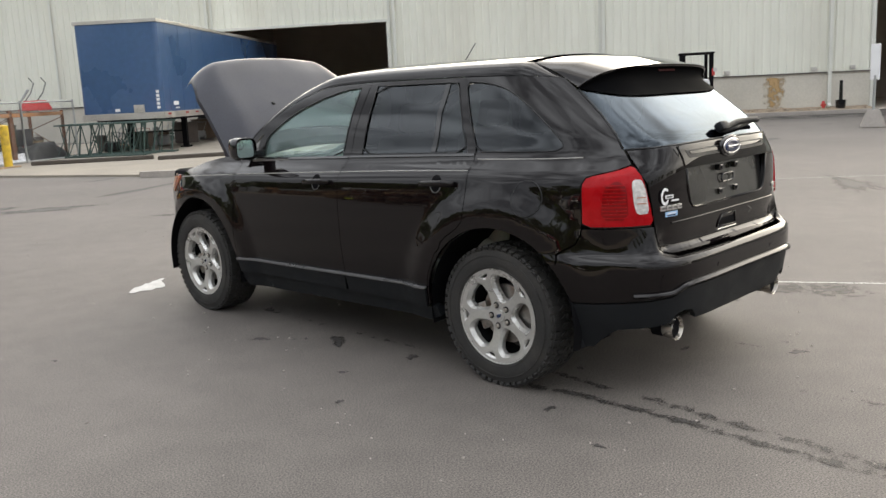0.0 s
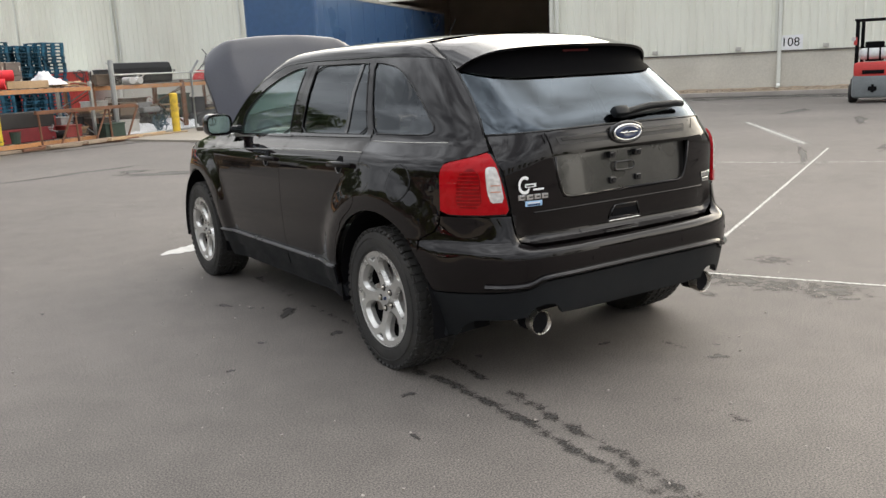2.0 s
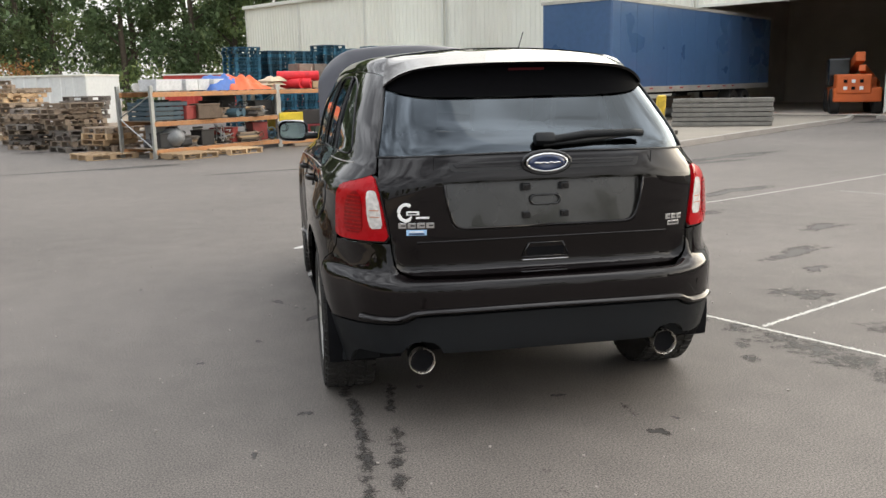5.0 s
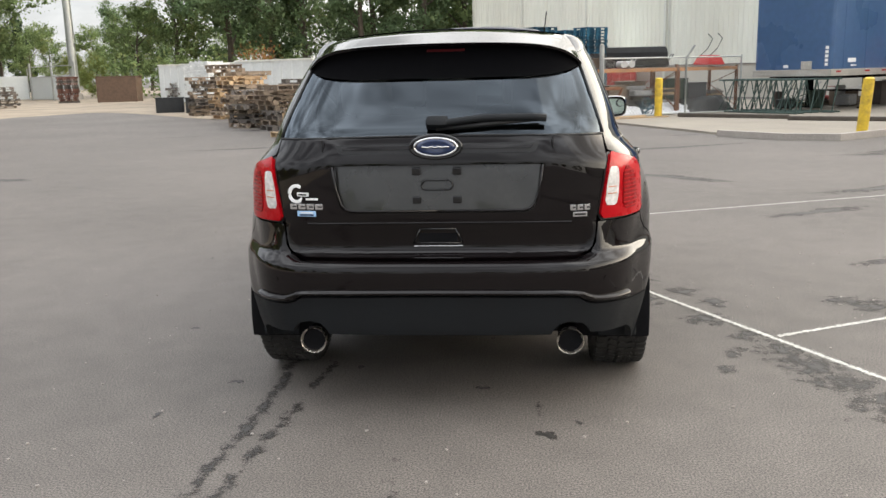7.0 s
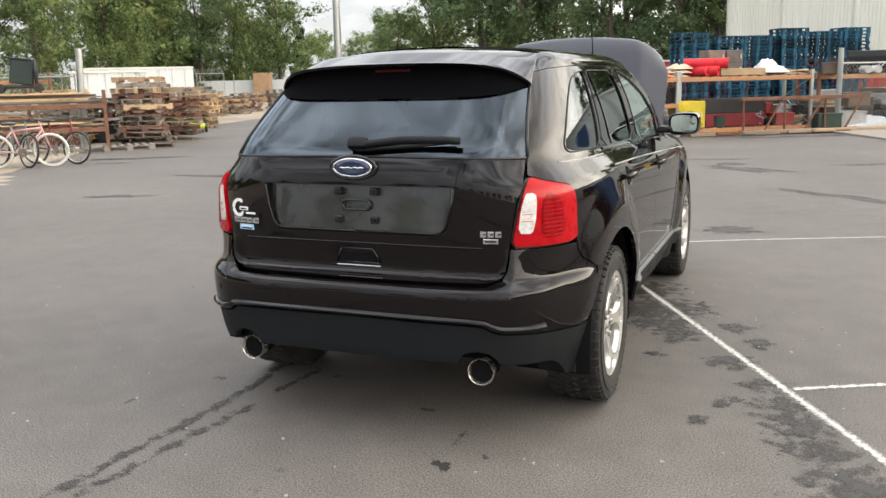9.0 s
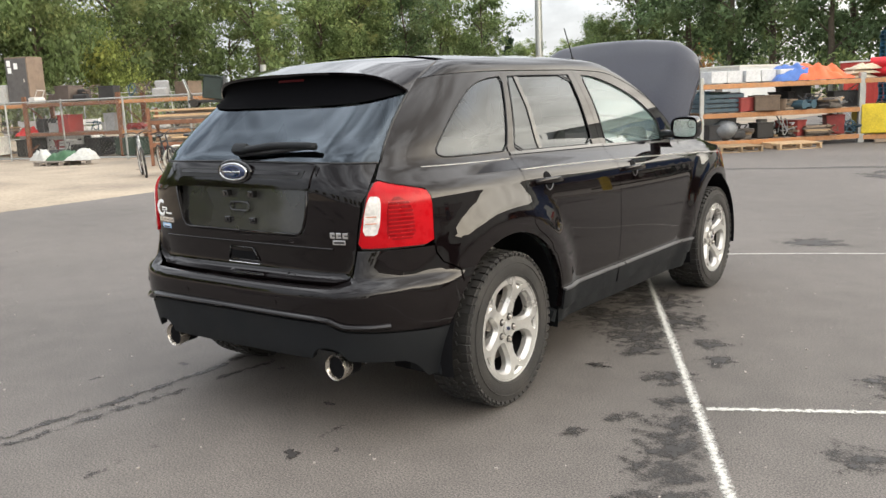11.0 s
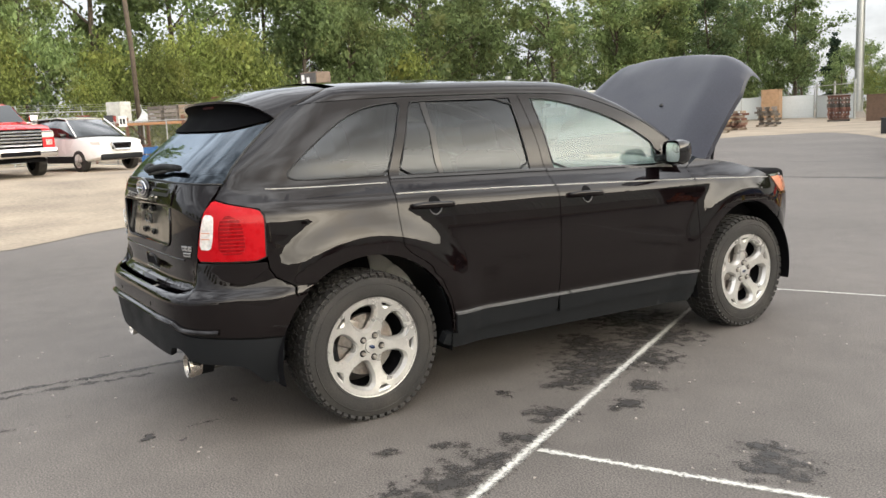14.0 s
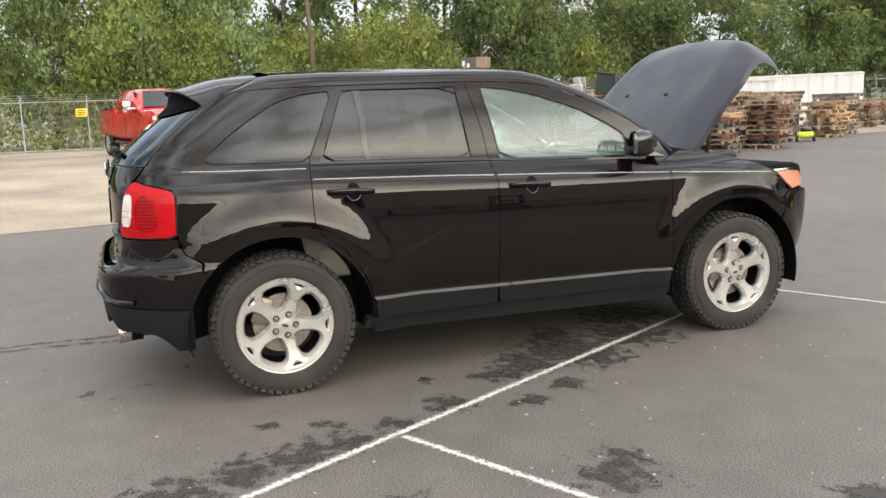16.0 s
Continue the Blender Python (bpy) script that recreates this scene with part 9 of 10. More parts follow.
# ---- bicycles ----
def bicycle(x, y, turn, lean, material, label):
    b = thing("bicycle", label, "bicycle", "bicycles", at=(x, y, 0), turn=turn)
    m = Matrix.Rotation(radians(lean), 4, "X")

    def add(name, bm, mt, par=b, **k):
        bm.transform(m)
        return part(name, bm, mt, par, **k)
    for wx in (-0.52, 0.52):
        bm = bmesh.new()
        tube(bm, [(wx + 0.32 * math.cos(q), 0, 0.34 + 0.32 * math.sin(q)) for q in [6.2832 * k / 36 for k in range(36)]], 0.024, 8, closed=True)
        wheel = add("tyre", bm, TRIM_WHITE if "light tyres" in label else RUBBER, smooth=True)
        bm = bmesh.new()
        tube(bm, [(wx + 0.295 * math.cos(q), 0, 0.34 + 0.295 * math.sin(q)) for q in [6.2832 * k / 36 for k in range(36)]], 0.012, 6, closed=True)
        for k in range(14):
            q = 6.2832 * k / 14
            tube(bm, [(wx, 0.02 * (-1) ** k, 0.34), (wx + 0.29 * math.cos(q), 0, 0.34 + 0.29 * math.sin(q))], 0.0025, 4)
        rod(bm, (wx, -0.05, 0.34), (wx, 0.05, 0.34), 0.02)
        add("wheel_rim", bm, ALU, smooth=True)
    bm = bmesh.new()
    for p in ([(0.52, 0, 0.34), (0.40, 0, 0.75), (0.36, 0, 0.92)], [(0.40, 0, 0.74), (-0.02, 0, 0.30)], [(0.39, 0, 0.80), (-0.16, 0, 0.74)], [(-0.02, 0, 0.30), (-0.18, 0, 0.86)], [(-0.02, 0, 0.30), (-0.52, 0, 0.34)], [(-0.16, 0, 0.74), (-0.52, 0, 0.34)]):
        tube(bm, p, 0.018, 8)
    add("bicycle_frame", bm, material, smooth=True)
    bm = bmesh.new()
    tube(bm, [(0.28, -0.30, 0.98), (0.36, -0.12, 1.0), (0.37, 0, 0.95), (0.36, 0.12, 1.0), (0.28, 0.30, 0.98)], 0.013, 6)
    add("handlebar", bm, GLOSS_BLACK, smooth=True)
    bm = bmesh.new()
    box(bm, (-0.20, 0, 0.89), (0.26, 0.14, 0.05), bevel=0.02)
    add("saddle", bm, GLOSS_BLACK, smooth=True)
    bm = bmesh.new()
    rod(bm, (-0.02, -0.02, 0.30), (-0.02, 0.02, 0.30), 0.09, sides=20)
    tube(bm, [(-0.02, -0.08, 0.30), (0.10, -0.08, 0.18), (0.10, -0.16, 0.18)], 0.01, 6)
    add("crank", bm, STEEL)


bicycle(-13.3, 8.5, -22, 8, plain("dark_bike", (0.03, 0.035, 0.04)), "dark mountain bicycle leaning by the fence")
bicycle(-12.95, 8.9, -12, -7, plain("grey_green_bike", (0.14, 0.17, 0.17)), "grey-green bicycle leaning by the fence")
bicycle(-12.65, 8.9, 36, 8, plain("pink_bike", (0.60, 0.36, 0.36)), "pale pink bicycle with light tyres by the fence")
bicycle(-12.55, 9.6, 5, -6, plain("dark_red_bike", (0.18, 0.03, 0.03)), "dark red bicycle leaning by the fence")
bicycle(-13.7, 8.1, -30, 5, plain("silver_bike", (0.35, 0.36, 0.37)), "silver bicycle leaning by the fence")


# ---- forklift, telescopic handler, mower, cone sign ----
lift = thing("forklift", "red and grey counterbalance forklift seen from behind, gas bottle on top", "forklift", at=(20.5, 10.0, 0), turn=math.degrees(math.atan2(10.0 + 3.5, 20.5 + 3.3)))
def lift_part(name, bm, mt, label="", smooth=True):
    return part(name, bm, mt, lift, label, smooth, 40)
bm = bmesh.new()
box(bm, (0.45, 0, 0.47), (0.75, 1.06, 0.66), bevel=0.09)
lift_part("counterweight", bm, LIFT_GREY, "scuffed grey counterweight")
bm = bmesh.new()
box(bm, (0.55, 0, 0.92), (0.95, 1.0, 0.42), bevel=0.08)
lift_part("hood", bm, LIFT_RED, "red rear hood with a dark grille")
bm = bmesh.new()
box(bm, (0.075, 0, 0.86), (0.02, 0.56, 0.11), bevel=0.01)
lift_part("grille", bm, DARK)
bm = bmesh.new()
box(bm, (0.07, 0, 0.40), (0.05, 0.22, 0.12), bevel=0.02)
rod(bm, (0.04, 0, 0.30), (0.04, 0, 0.52), 0.035)
lift_part("tow_pin", bm, DARK)
for yy in (-0.46, 0.46):
    for xx, r in ((0.55, 0.27), (1.85, 0.33)):
        bm = bmesh.new()
        lathe(bm, [(-0.1, 0.1), (-0.12, r - 0.04), (-0.08, r), (0.08, r), (0.12, r - 0.04), (0.1, 0.1), (0.06, 0.01)], 26, "Y", (xx, yy * 1.08, r))
        lift_part("tyre", bm, RUBBER)
    for xx, zz, hh in ((0.32, 1.70, 1.22), (1.55, 1.62, 1.36)):
        bm = bmesh.new()
        box(bm, (xx, yy, zz), (0.07, 0.07, hh), bevel=0.01)
        lift_part("guard_post", bm, DARK)
    bm = bmesh.new()
    box(bm, (0.28, yy * 1.06, 1.72), (0.08, 0.09, 0.22), bevel=0.02)
    lift_part("lamp_bracket", bm, LIFT_RED)
    bm = bmesh.new()
    rod(bm, (0.22, yy * 1.16, 1.78), (0.30, yy * 1.16, 1.78), 0.06, 0.05, 16)
    lift_part("work_lamp", bm, WHITE_LENS)
    bm = bmesh.new()
    box(bm, (1.95, yy * 0.75, 1.25), (0.10, 0.10, 2.1))
    lift_part("mast", bm, DARK)
bm = bmesh.new()
box(bm, (0.93, 0, 2.30), (1.35, 1.06, 0.05), bevel=0.01)
for v in bm.verts:
    pass
lift_part("overhead_guard", bm, DARK)
bm = bmesh.new()
lathe(bm, [(-0.40, 0.001), (-0.38, 0.10), (-0.32, 0.155), (0.32, 0.155), (0.38, 0.10), (0.40, 0.001)], 24, "Y", (0.36, 0, 1.36))
bmesh.ops.recalc_face_normals(bm, faces=bm.faces[:])
bottle = lift_part("gas_bottle", bm, plain("white_bottle", (0.66, 0.66, 0.66)), "white gas bottle strapped on its side")
for yy in (-0.15, 0.15):
    bm = bmesh.new()
    lathe(bm, [(-0.025, 0.158), (-0.025, 0.163), (0.025, 0.163), (0.025, 0.158)], 24, "Y", (0.36, yy, 1.36))
    lift_part("strap", bm, DARK)
bm = bmesh.new()
box(bm, (1.25, 0, 1.20), (0.45, 0.5, 0.12), bevel=0.04)
box(bm, (1.05, 0, 1.45), (0.12, 0.5, 0.5), bevel=0.04)
lift_part("driver_seat", bm, DARK)
bm = bmesh.new()
box(bm, (1.3, 0, 0.45), (1.3, 0.9, 0.4), bevel=0.04)
lift_part("chassis", bm, LIFT_RED)

tele = thing("telescopic_handler", "orange telescopic handler parked in the doorway", "machine")
tele.matrix_basis = WALL @ pose(-1.15, 0.9, 0.06, 0, 0, 25)
for nm, c, s, mt in (("chassis", (0, 1.0, 0.75), (1.7, 3.0, 0.55), LIFT_ORANGE), ("rear_body", (-0.15, 0.0, 1.15), (1.25, 1.1, 0.75), LIFT_ORANGE), ("cab", (-0.55, 1.6, 1.6), (0.8, 1.2, 1.1), GLASSY), ("engine_cover", (0.5, 1.4, 1.15), (0.6, 1.5, 0.5), LIFT_ORANGE)):
    bm = bmesh.new()
    box(bm, c, s, bevel=0.06)
    part(nm, bm, mt, tele)
bm = bmesh.new()
box(bm, (0.05, 1.8, 1.85), (0.34, 4.2, 0.36), turn=Matrix.Rotation(radians(-9), 3, "X"), bevel=0.03)
part("boom", bm, LIFT_ORANGE, tele)
for nm, a, b, w, mt in (("boom_section", (0.1, -0.5, 1.75), (0.9, 1.9, 1.15), 0.24, LIFT_ORANGE), ("lift_cylinder", (0.35, -0.2, 1.25), (0.75, 1.2, 1.0), 0.10, GLOSS_BLACK), ("boom_head", (0.9, 1.9, 1.15), (0.95, 2.2, 0.85), 0.30, LIFT_ORANGE)):
    bm = bmesh.new()
    d = Vector(b) - Vector(a)
    box(bm, (Vector(a) + Vector(b)) / 2, (w, w, d.length), turn=d.to_track_quat("Z", "Y").to_matrix(), bevel=0.02)
    part(nm, bm, mt, tele)
for k in range(6):
    bm = bmesh.new()
    box(bm, (-0.45 + 0.28 * (k % 3), -0.565, 1.0 + 0.26 * (k // 3)), (0.13, 0.02, 0.12), bevel=0.004)
    part("panel_plate", bm, (WHITE_VINYL, DARK)[k % 2], tele)
for xx in (-0.75, 0.75):
    for yy in (0.1, 2.3):
        bm = bmesh.new()
        lathe(bm, [(-0.16, 0.2), (-0.18, 0.44), (-0.12, 0.5), (0.12, 0.5), (0.18, 0.44), (0.16, 0.2), (0.1, 0.01)], 28, "X", (xx, yy, 0.5))
        part("tyre", bm, RUBBER, tele, smooth=True, angle=40)

mow = thing("lawn_mower", "bright yellow-green push mower by the pallets", "mower", at=(-17.2, 20.2, 0), turn=-40)
bm = bmesh.new()
box(bm, (0, 0, 0.22), (0.55, 0.5, 0.20), bevel=0.07)
part("deck", bm, plain("lime_green", (0.52, 0.62, 0.04)), mow, smooth=True, angle=40)
bm = bmesh.new()
box(bm, (0, 0, 0.38), (0.34, 0.32, 0.16), bevel=0.05)
part("motor", bm, GLOSS_BLACK, mow, smooth=True, angle=40)
for xx in (-0.25, 0.25):
    for yy in (-0.26, 0.26):
        bm = bmesh.new()
        rod(bm, (xx, yy - 0.03, 0.11), (xx, yy + 0.03, 0.11), 0.11, sides=16)
        part("wheel", bm, RUBBER, mow)
bm = bmesh.new()
tube(bm, [(-0.25, -0.2, 0.3), (-0.7, -0.2, 0.95), (-0.7, 0.2, 0.95), (-0.25, 0.2, 0.3)], 0.014, 6)
part("handle", bm, GLOSS_BLACK, mow)

cone = thing("sign_stand", "white panel sign on a pole in a concrete block", "sign stand", at=(21.1, 5.1, 0))
bm = bmesh.new()
bmesh.ops.create_cone(bm, cap_ends=True, segments=4, radius1=0.46, radius2=0.22, depth=0.48)
bmesh.ops.rotate(bm, verts=bm.verts[:], matrix=Matrix.Rotation(radians(45 + 20), 3, "Z"))
for v in bm.verts:
    v.co.z += 0.24
bmesh.ops.bevel(bm, geom=bm.edges[:], offset=0.03, segments=2, affect="EDGES")
part("base_block", bm, KERB, cone)
bm = bmesh.new()
rod(bm, (0, 0, 0.45), (0, 0, 1.4), 0.04)
part("pole", bm, GALV, cone)
bm = bmesh.new()
box(bm, (0, 0, 1.76), (0.24, 0.05, 0.95), turn=Matrix.Rotation(radians(-60), 3, "Z"), bevel=0.01)
part("panel", bm, WHITE_VINYL, cone)
stand = thing("standpipe", "black standpipe with a pot beside the downpipe", "standpipe")
stand.matrix_basis = WALL @ pose(17.85, -0.7, 0.18)
bm = bmesh.new()
rod(bm, (0, 0, 0), (0, 0, 0.32), 0.17, 0.20, 18)
part("pot", bm, GLOSS_BLACK, stand)
bm = bmesh.new()
rod(bm, (0, 0, 0.3), (0, 0, 1.05), 0.075, 0.06, 14)
part("pipe", bm, GLOSS_BLACK, stand)
hyd = thing("small_hydrant", "small red valve stub by the wall", "hydrant")
hyd.matrix_basis = WALL @ pose(17.25, -0.6, 0.18)
bm = bmesh.new()
rod(bm, (0, 0, 0), (0, 0, 0.2), 0.06, sides=14)
rod(bm, (0, 0, 0.2), (0, 0, 0.3), 0.08, 0.03, 14)
rod(bm, (-0.1, 0, 0.14), (0.1, 0, 0.14), 0.03)
part("valve", bm, LIFT_RED, hyd)


# ---- parked vehicles beyond the yard: nose towards local +x ----
def lofted(bm, stations):
    """A body from cross-sections: (x, half-width low, half-width high, z low, z high)."""
    rows = []
    for x, wl, wh, zl, zh in stations:
        sec = [(-wl * 0.92, zl), (-wl, zl + 0.08 * (zh - zl)), (-wl, zl + 0.55 * (zh - zl)), (-wh, zh - 0.05 * (zh - zl)), (-wh * 0.85, zh), (0, zh + 0.015), (wh * 0.85, zh), (wh, zh - 0.05 * (zh - zl)), (wl, zl + 0.55 * (zh - zl)), (wl, zl + 0.08 * (zh - zl)), (wl * 0.92, zl)]
        rows.append([bm.verts.new((x, y, z)) for y, z in sec])
    for a, b in zip(rows, rows[1:]):
        for j in range(len(a)):
            k = (j + 1) % len(a)
            bm.faces.new((a[j], a[k], b[k], b[j]))
    bm.faces.new(rows[0])
    bm.faces.new(rows[-1])
    bmesh.ops.recalc_face_normals(bm, faces=bm.faces[:])


def road_wheel(owner, x, y, r, w, rim_mat, spokes=6):
    wh = new("wheel")
    wh.parent = owner
    wh.matrix_basis = pose(x, y, r, 0, 0, 0 if y < 0 else 180)
    bm = bmesh.new()
    lathe(bm, [(-w / 2, r * 0.62), (-w / 2, r * 0.9), (-w * 0.38, r), (w * 0.38, r), (w / 2, r * 0.9), (w / 2, r * 0.62)], 30, "Y")
    bmesh.ops.recalc_face_normals(bm, faces=bm.faces[:])
    part("tyre", bm, RUBBER, wh, "", True, 40)
    bm = bmesh.new()
    lathe(bm, [(-w * 0.46, r * 0.64), (-w * 0.40, r * 0.56), (w * 0.2, r * 0.52)], 30, "Y")
    for k in range(spokes):
        q = 6.2832 * k / spokes
        box(bm, (0.32 * r * math.cos(q), -w * 0.38, 0.32 * r * math.sin(q)), (r * 0.55, 0.03, r * 0.16), turn=Matrix.Rotation(-q, 3, "Y"))
    rod(bm, (0, -w * 0.44, 0), (0, -w * 0.2, 0), r * 0.14, sides=14)
    part("rim", bm, rim_mat, wh, "", True, 40)
    bm = bmesh.new()
    rod(bm, (0, -w * 0.1, 0), (0, w * 0.3, 0), r * 0.58, sides=24)
    part("hub_back", bm, DARK, wh)


def pickup(x, y, turn, paint, label):
    t = thing("pickup_truck", label, "truck", "parked vehicles", at=(x, y, rise(x - 0.5, y)), turn=turn)
    bm = bmesh.new()
    lofted(bm, [(-5.85, 0.95, 0.96, 0.75, 1.45), (-5.75, 1.0, 0.98, 0.62, 1.50), (-3.9, 1.01, 0.98, 0.60, 1.50), (-3.86, 1.01, 0.97, 0.55, 1.38), (-1.75, 1.01, 0.96, 0.55, 1.38), (-0.9, 1.02, 0.94, 0.60, 1.42), (-0.25, 1.0, 0.92, 0.66, 1.38), (-0.03, 0.97, 0.88, 0.72, 1.28)])
    body = part("body", bm, paint, t, "", True, 30)
    bm = bmesh.new()
    lofted(bm, [(-3.85, 0.93, 0.72, 1.34, 1.96), (-3.6, 0.94, 0.76, 1.34, 2.02), (-2.35, 0.94, 0.76, 1.34, 2.02), (-1.95, 0.94, 0.74, 1.34, 1.92), (-1.45, 0.93, 0.86, 1.34, 1.44)])
    part("cab", bm, paint, t, "", True, 30)
    # glass set proud of the cab
    bm = bmesh.new()
    q = [bm.verts.new(p) for p in ((-1.43, -0.80, 1.46), (-1.43, 0.80, 1.46), (-1.93, 0.66, 1.93), (-1.93, -0.66, 1.93))]
    bm.faces.new(q)
    for v in bm.verts:
        v.co += Vector((0.03, 0, 0.03))
    part("windshield", bm, GLASSY, t)
    for sg in (1, -1):
        for xa, xb in ((-2.70, -1.72), (-3.62, -2.80)):
            bm = bmesh.new()
            q = [bm.verts.new(p) for p in ((xa, sg * 0.952, 1.46), (xb, sg * 0.952, 1.46), (xb - (0.30 if xb > -2 else 0), sg * 0.80, 1.92), (xa + 0.04, sg * 0.80, 1.92))]
            bm.faces.new(q)
            part("side_window", bm, GLASSY, t)
        bm = bmesh.new()
        box(bm, (-1.75, sg * 1.20, 1.50), (0.14, 0.22, 0.34), bevel=0.03)
        tube(bm, [(-1.75, sg * 0.95, 1.45), (-1.75, sg * 1.15, 1.45)], 0.025, 6)
        part("mirror", bm, CHROME, t, "", True, 40)
        bm = bmesh.new()
        box(bm, (-0.10, sg * 0.80, 1.12), (0.20, 0.32, 0.16), bevel=0.03)
        part("headlamp", bm, WHITE_LENS, t)
        bm = bmesh.new()
        box(bm, (-0.12, sg * 0.83, 0.92), (0.18, 0.22, 0.20), bevel=0.03)
        part("lower_lamp", bm, WHITE_LENS, t)
        for wx in (-1.05, -5.05 + 0.1):
            road_wheel(t, wx, sg * 0.87, 0.41, 0.27, ALLOY)
            bm = bmesh.new()
            lathe(bm, [(0.0, 0.43), (0.0, 0.52), (0.09, 0.50), (0.09, 0.43)], 30, "Y", (wx, sg * 0.965 - (0.09 if sg > 0 else 0), 0.42))
            for v in [v for v in bm.verts if v.co.z < 0.42]:
                v.co.z = 0.42
            part("wheel_arch", bm, GLOSS_BLACK, t, "", True, 40)
        bm = bmesh.new()
        box(bm, (-2.8, sg * 0.98, 0.48), (2.3, 0.16, 0.07), bevel=0.02)
        part("side_step", bm, GLOSS_BLACK, t)
    for k in range(5):
        bm = bmesh.new()
        box(bm, (-0.005, 0, 0.86 + 0.085 * k), (0.06, 1.25 if k < 4 else 1.85, 0.045), bevel=0.012)
        part("grille_bar", bm, CHROME, t)
    bm = bmesh.new()
    box(bm, (-0.03, 0, 1.02), (0.03, 1.30, 0.50))
    part("grille_back", bm, DARK, t)
    bm = bmesh.new()
    box(bm, (0.02, 0, 0.66), (0.24, 1.98, 0.26), bevel=0.06)
    part("front_bumper", bm, CHROME, t, "", True, 40)
    bm = bmesh.new()
    box(bm, (0.145, 0, 0.64), (0.02, 1.0, 0.12), bevel=0.005)
    part("bumper_slot", bm, DARK, t)
    bm = bmesh.new()
    box(bm, (-0.9, 0, 1.44), (0.5, 0.62, 0.07), bevel=0.03)
    part("hood_scoop", bm, paint, t, "", True, 40)
    bm = bmesh.new()
    box(bm, (-2.9, 0, 0.50), (5.4, 1.5, 0.2))
    part("underbody", bm, DARK, t)


pickup(-20.2, 1.05, 15, RED_PAINT, "bright red crew-cab pickup truck with a chrome grille")
pickup(-19.0, -4.7, 20, SILVER_PAINT, "pale silver pickup truck seen by its front end")

wc = thing("small_crossover", "small white crossover car with a silver roof", "car", "parked vehicles", at=(-21.4, 3.9, rise(-21.4, 3.9)), turn=20)
bm = bmesh.new()
lofted(bm, [(-4.25, 0.72, 0.70, 0.50, 1.02), (-4.1, 0.84, 0.80, 0.34, 1.08), (-3.0, 0.87, 0.82, 0.28, 1.05), (-1.6, 0.88, 0.83, 0.26, 1.00), (-0.9, 0.88, 0.80, 0.28, 0.98), (-0.3, 0.84, 0.74, 0.32, 0.92), (-0.02, 0.70, 0.62, 0.40, 0.80)])
part("body", bm, WHITE_PAINT, wc, "", True, 35)
bm = bmesh.new()
lofted(bm, [(-4.05, 0.76, 0.56, 1.02, 1.40), (-3.5, 0.80, 0.60, 1.00, 1.53), (-2.2, 0.80, 0.61, 0.98, 1.57), (-1.75, 0.80, 0.60, 0.97, 1.50), (-1.05, 0.79, 0.72, 0.96, 1.02)])
part("cabin", bm, GLASSY, wc, "dark window glass", True, 35)
bm = bmesh.new()
lofted(bm, [(-3.95, 0.56, 0.54, 1.46, 1.50), (-3.4, 0.62, 0.60, 1.53, 1.585), (-2.2, 0.63, 0.61, 1.555, 1.605), (-1.85, 0.61, 0.58, 1.52, 1.55)])
part("roof", bm, SILVER_PAINT, wc, "", True, 35)
for sg in (1, -1):
    for wx in (-0.85, -3.47):
        road_wheel(wc, wx, sg * 0.78, 0.32, 0.22, ALLOY, 5)
    bm = bmesh.new()
    box(bm, (-0.22, sg * 0.62, 0.82), (0.32, 0.24, 0.10), turn=Matrix.Rotation(radians(-24 * sg), 3, "Z"), bevel=0.03)
    part("headlamp", bm, WHITE_LENS, wc)
    bm = bmesh.new()
    box(bm, (-1.45, sg * 0.96, 1.06), (0.14, 0.2, 0.12), bevel=0.03)
    part("mirror", bm, GLOSS_BLACK, wc, "", True, 40)
    bm = bmesh.new()
    box(bm, (-2.15, sg * 0.875, 0.36), (2.2, 0.04, 0.2), bevel=0.015)
    part("sill_cladding", bm, PLASTIC, wc)
    for xa, xb, za, zb in ((-1.02, -1.78, 1.02, 1.53), (-2.55, -2.60, 1.0, 1.55)):
        bm = bmesh.new()
        tube(bm, [(xa, sg * 0.79, za), (xb, sg * 0.615, zb)], 0.022, 6)
        part("pillar", bm, WHITE_PAINT if xa > -2 else GLOSS_BLACK, wc)
bm = bmesh.new()
box(bm, (0.0, 0, 0.72), (0.06, 0.62, 0.20), bevel=0.03)
part("grille", bm, GLOSS_BLACK, wc)
bm = bmesh.new()
tube(bm, [(0.035, -0.36, 0.84), (0.045, -0.24, 0.62), (0.045, 0.24, 0.62), (0.035, 0.36, 0.84)], 0.025, 6)
part("grille_trim", bm, CHROME, wc)
bm = bmesh.new()
box(bm, (-0.03, 0, 0.42), (0.10, 1.35, 0.16), bevel=0.04)
part("lower_grille", bm, PLASTIC, wc)


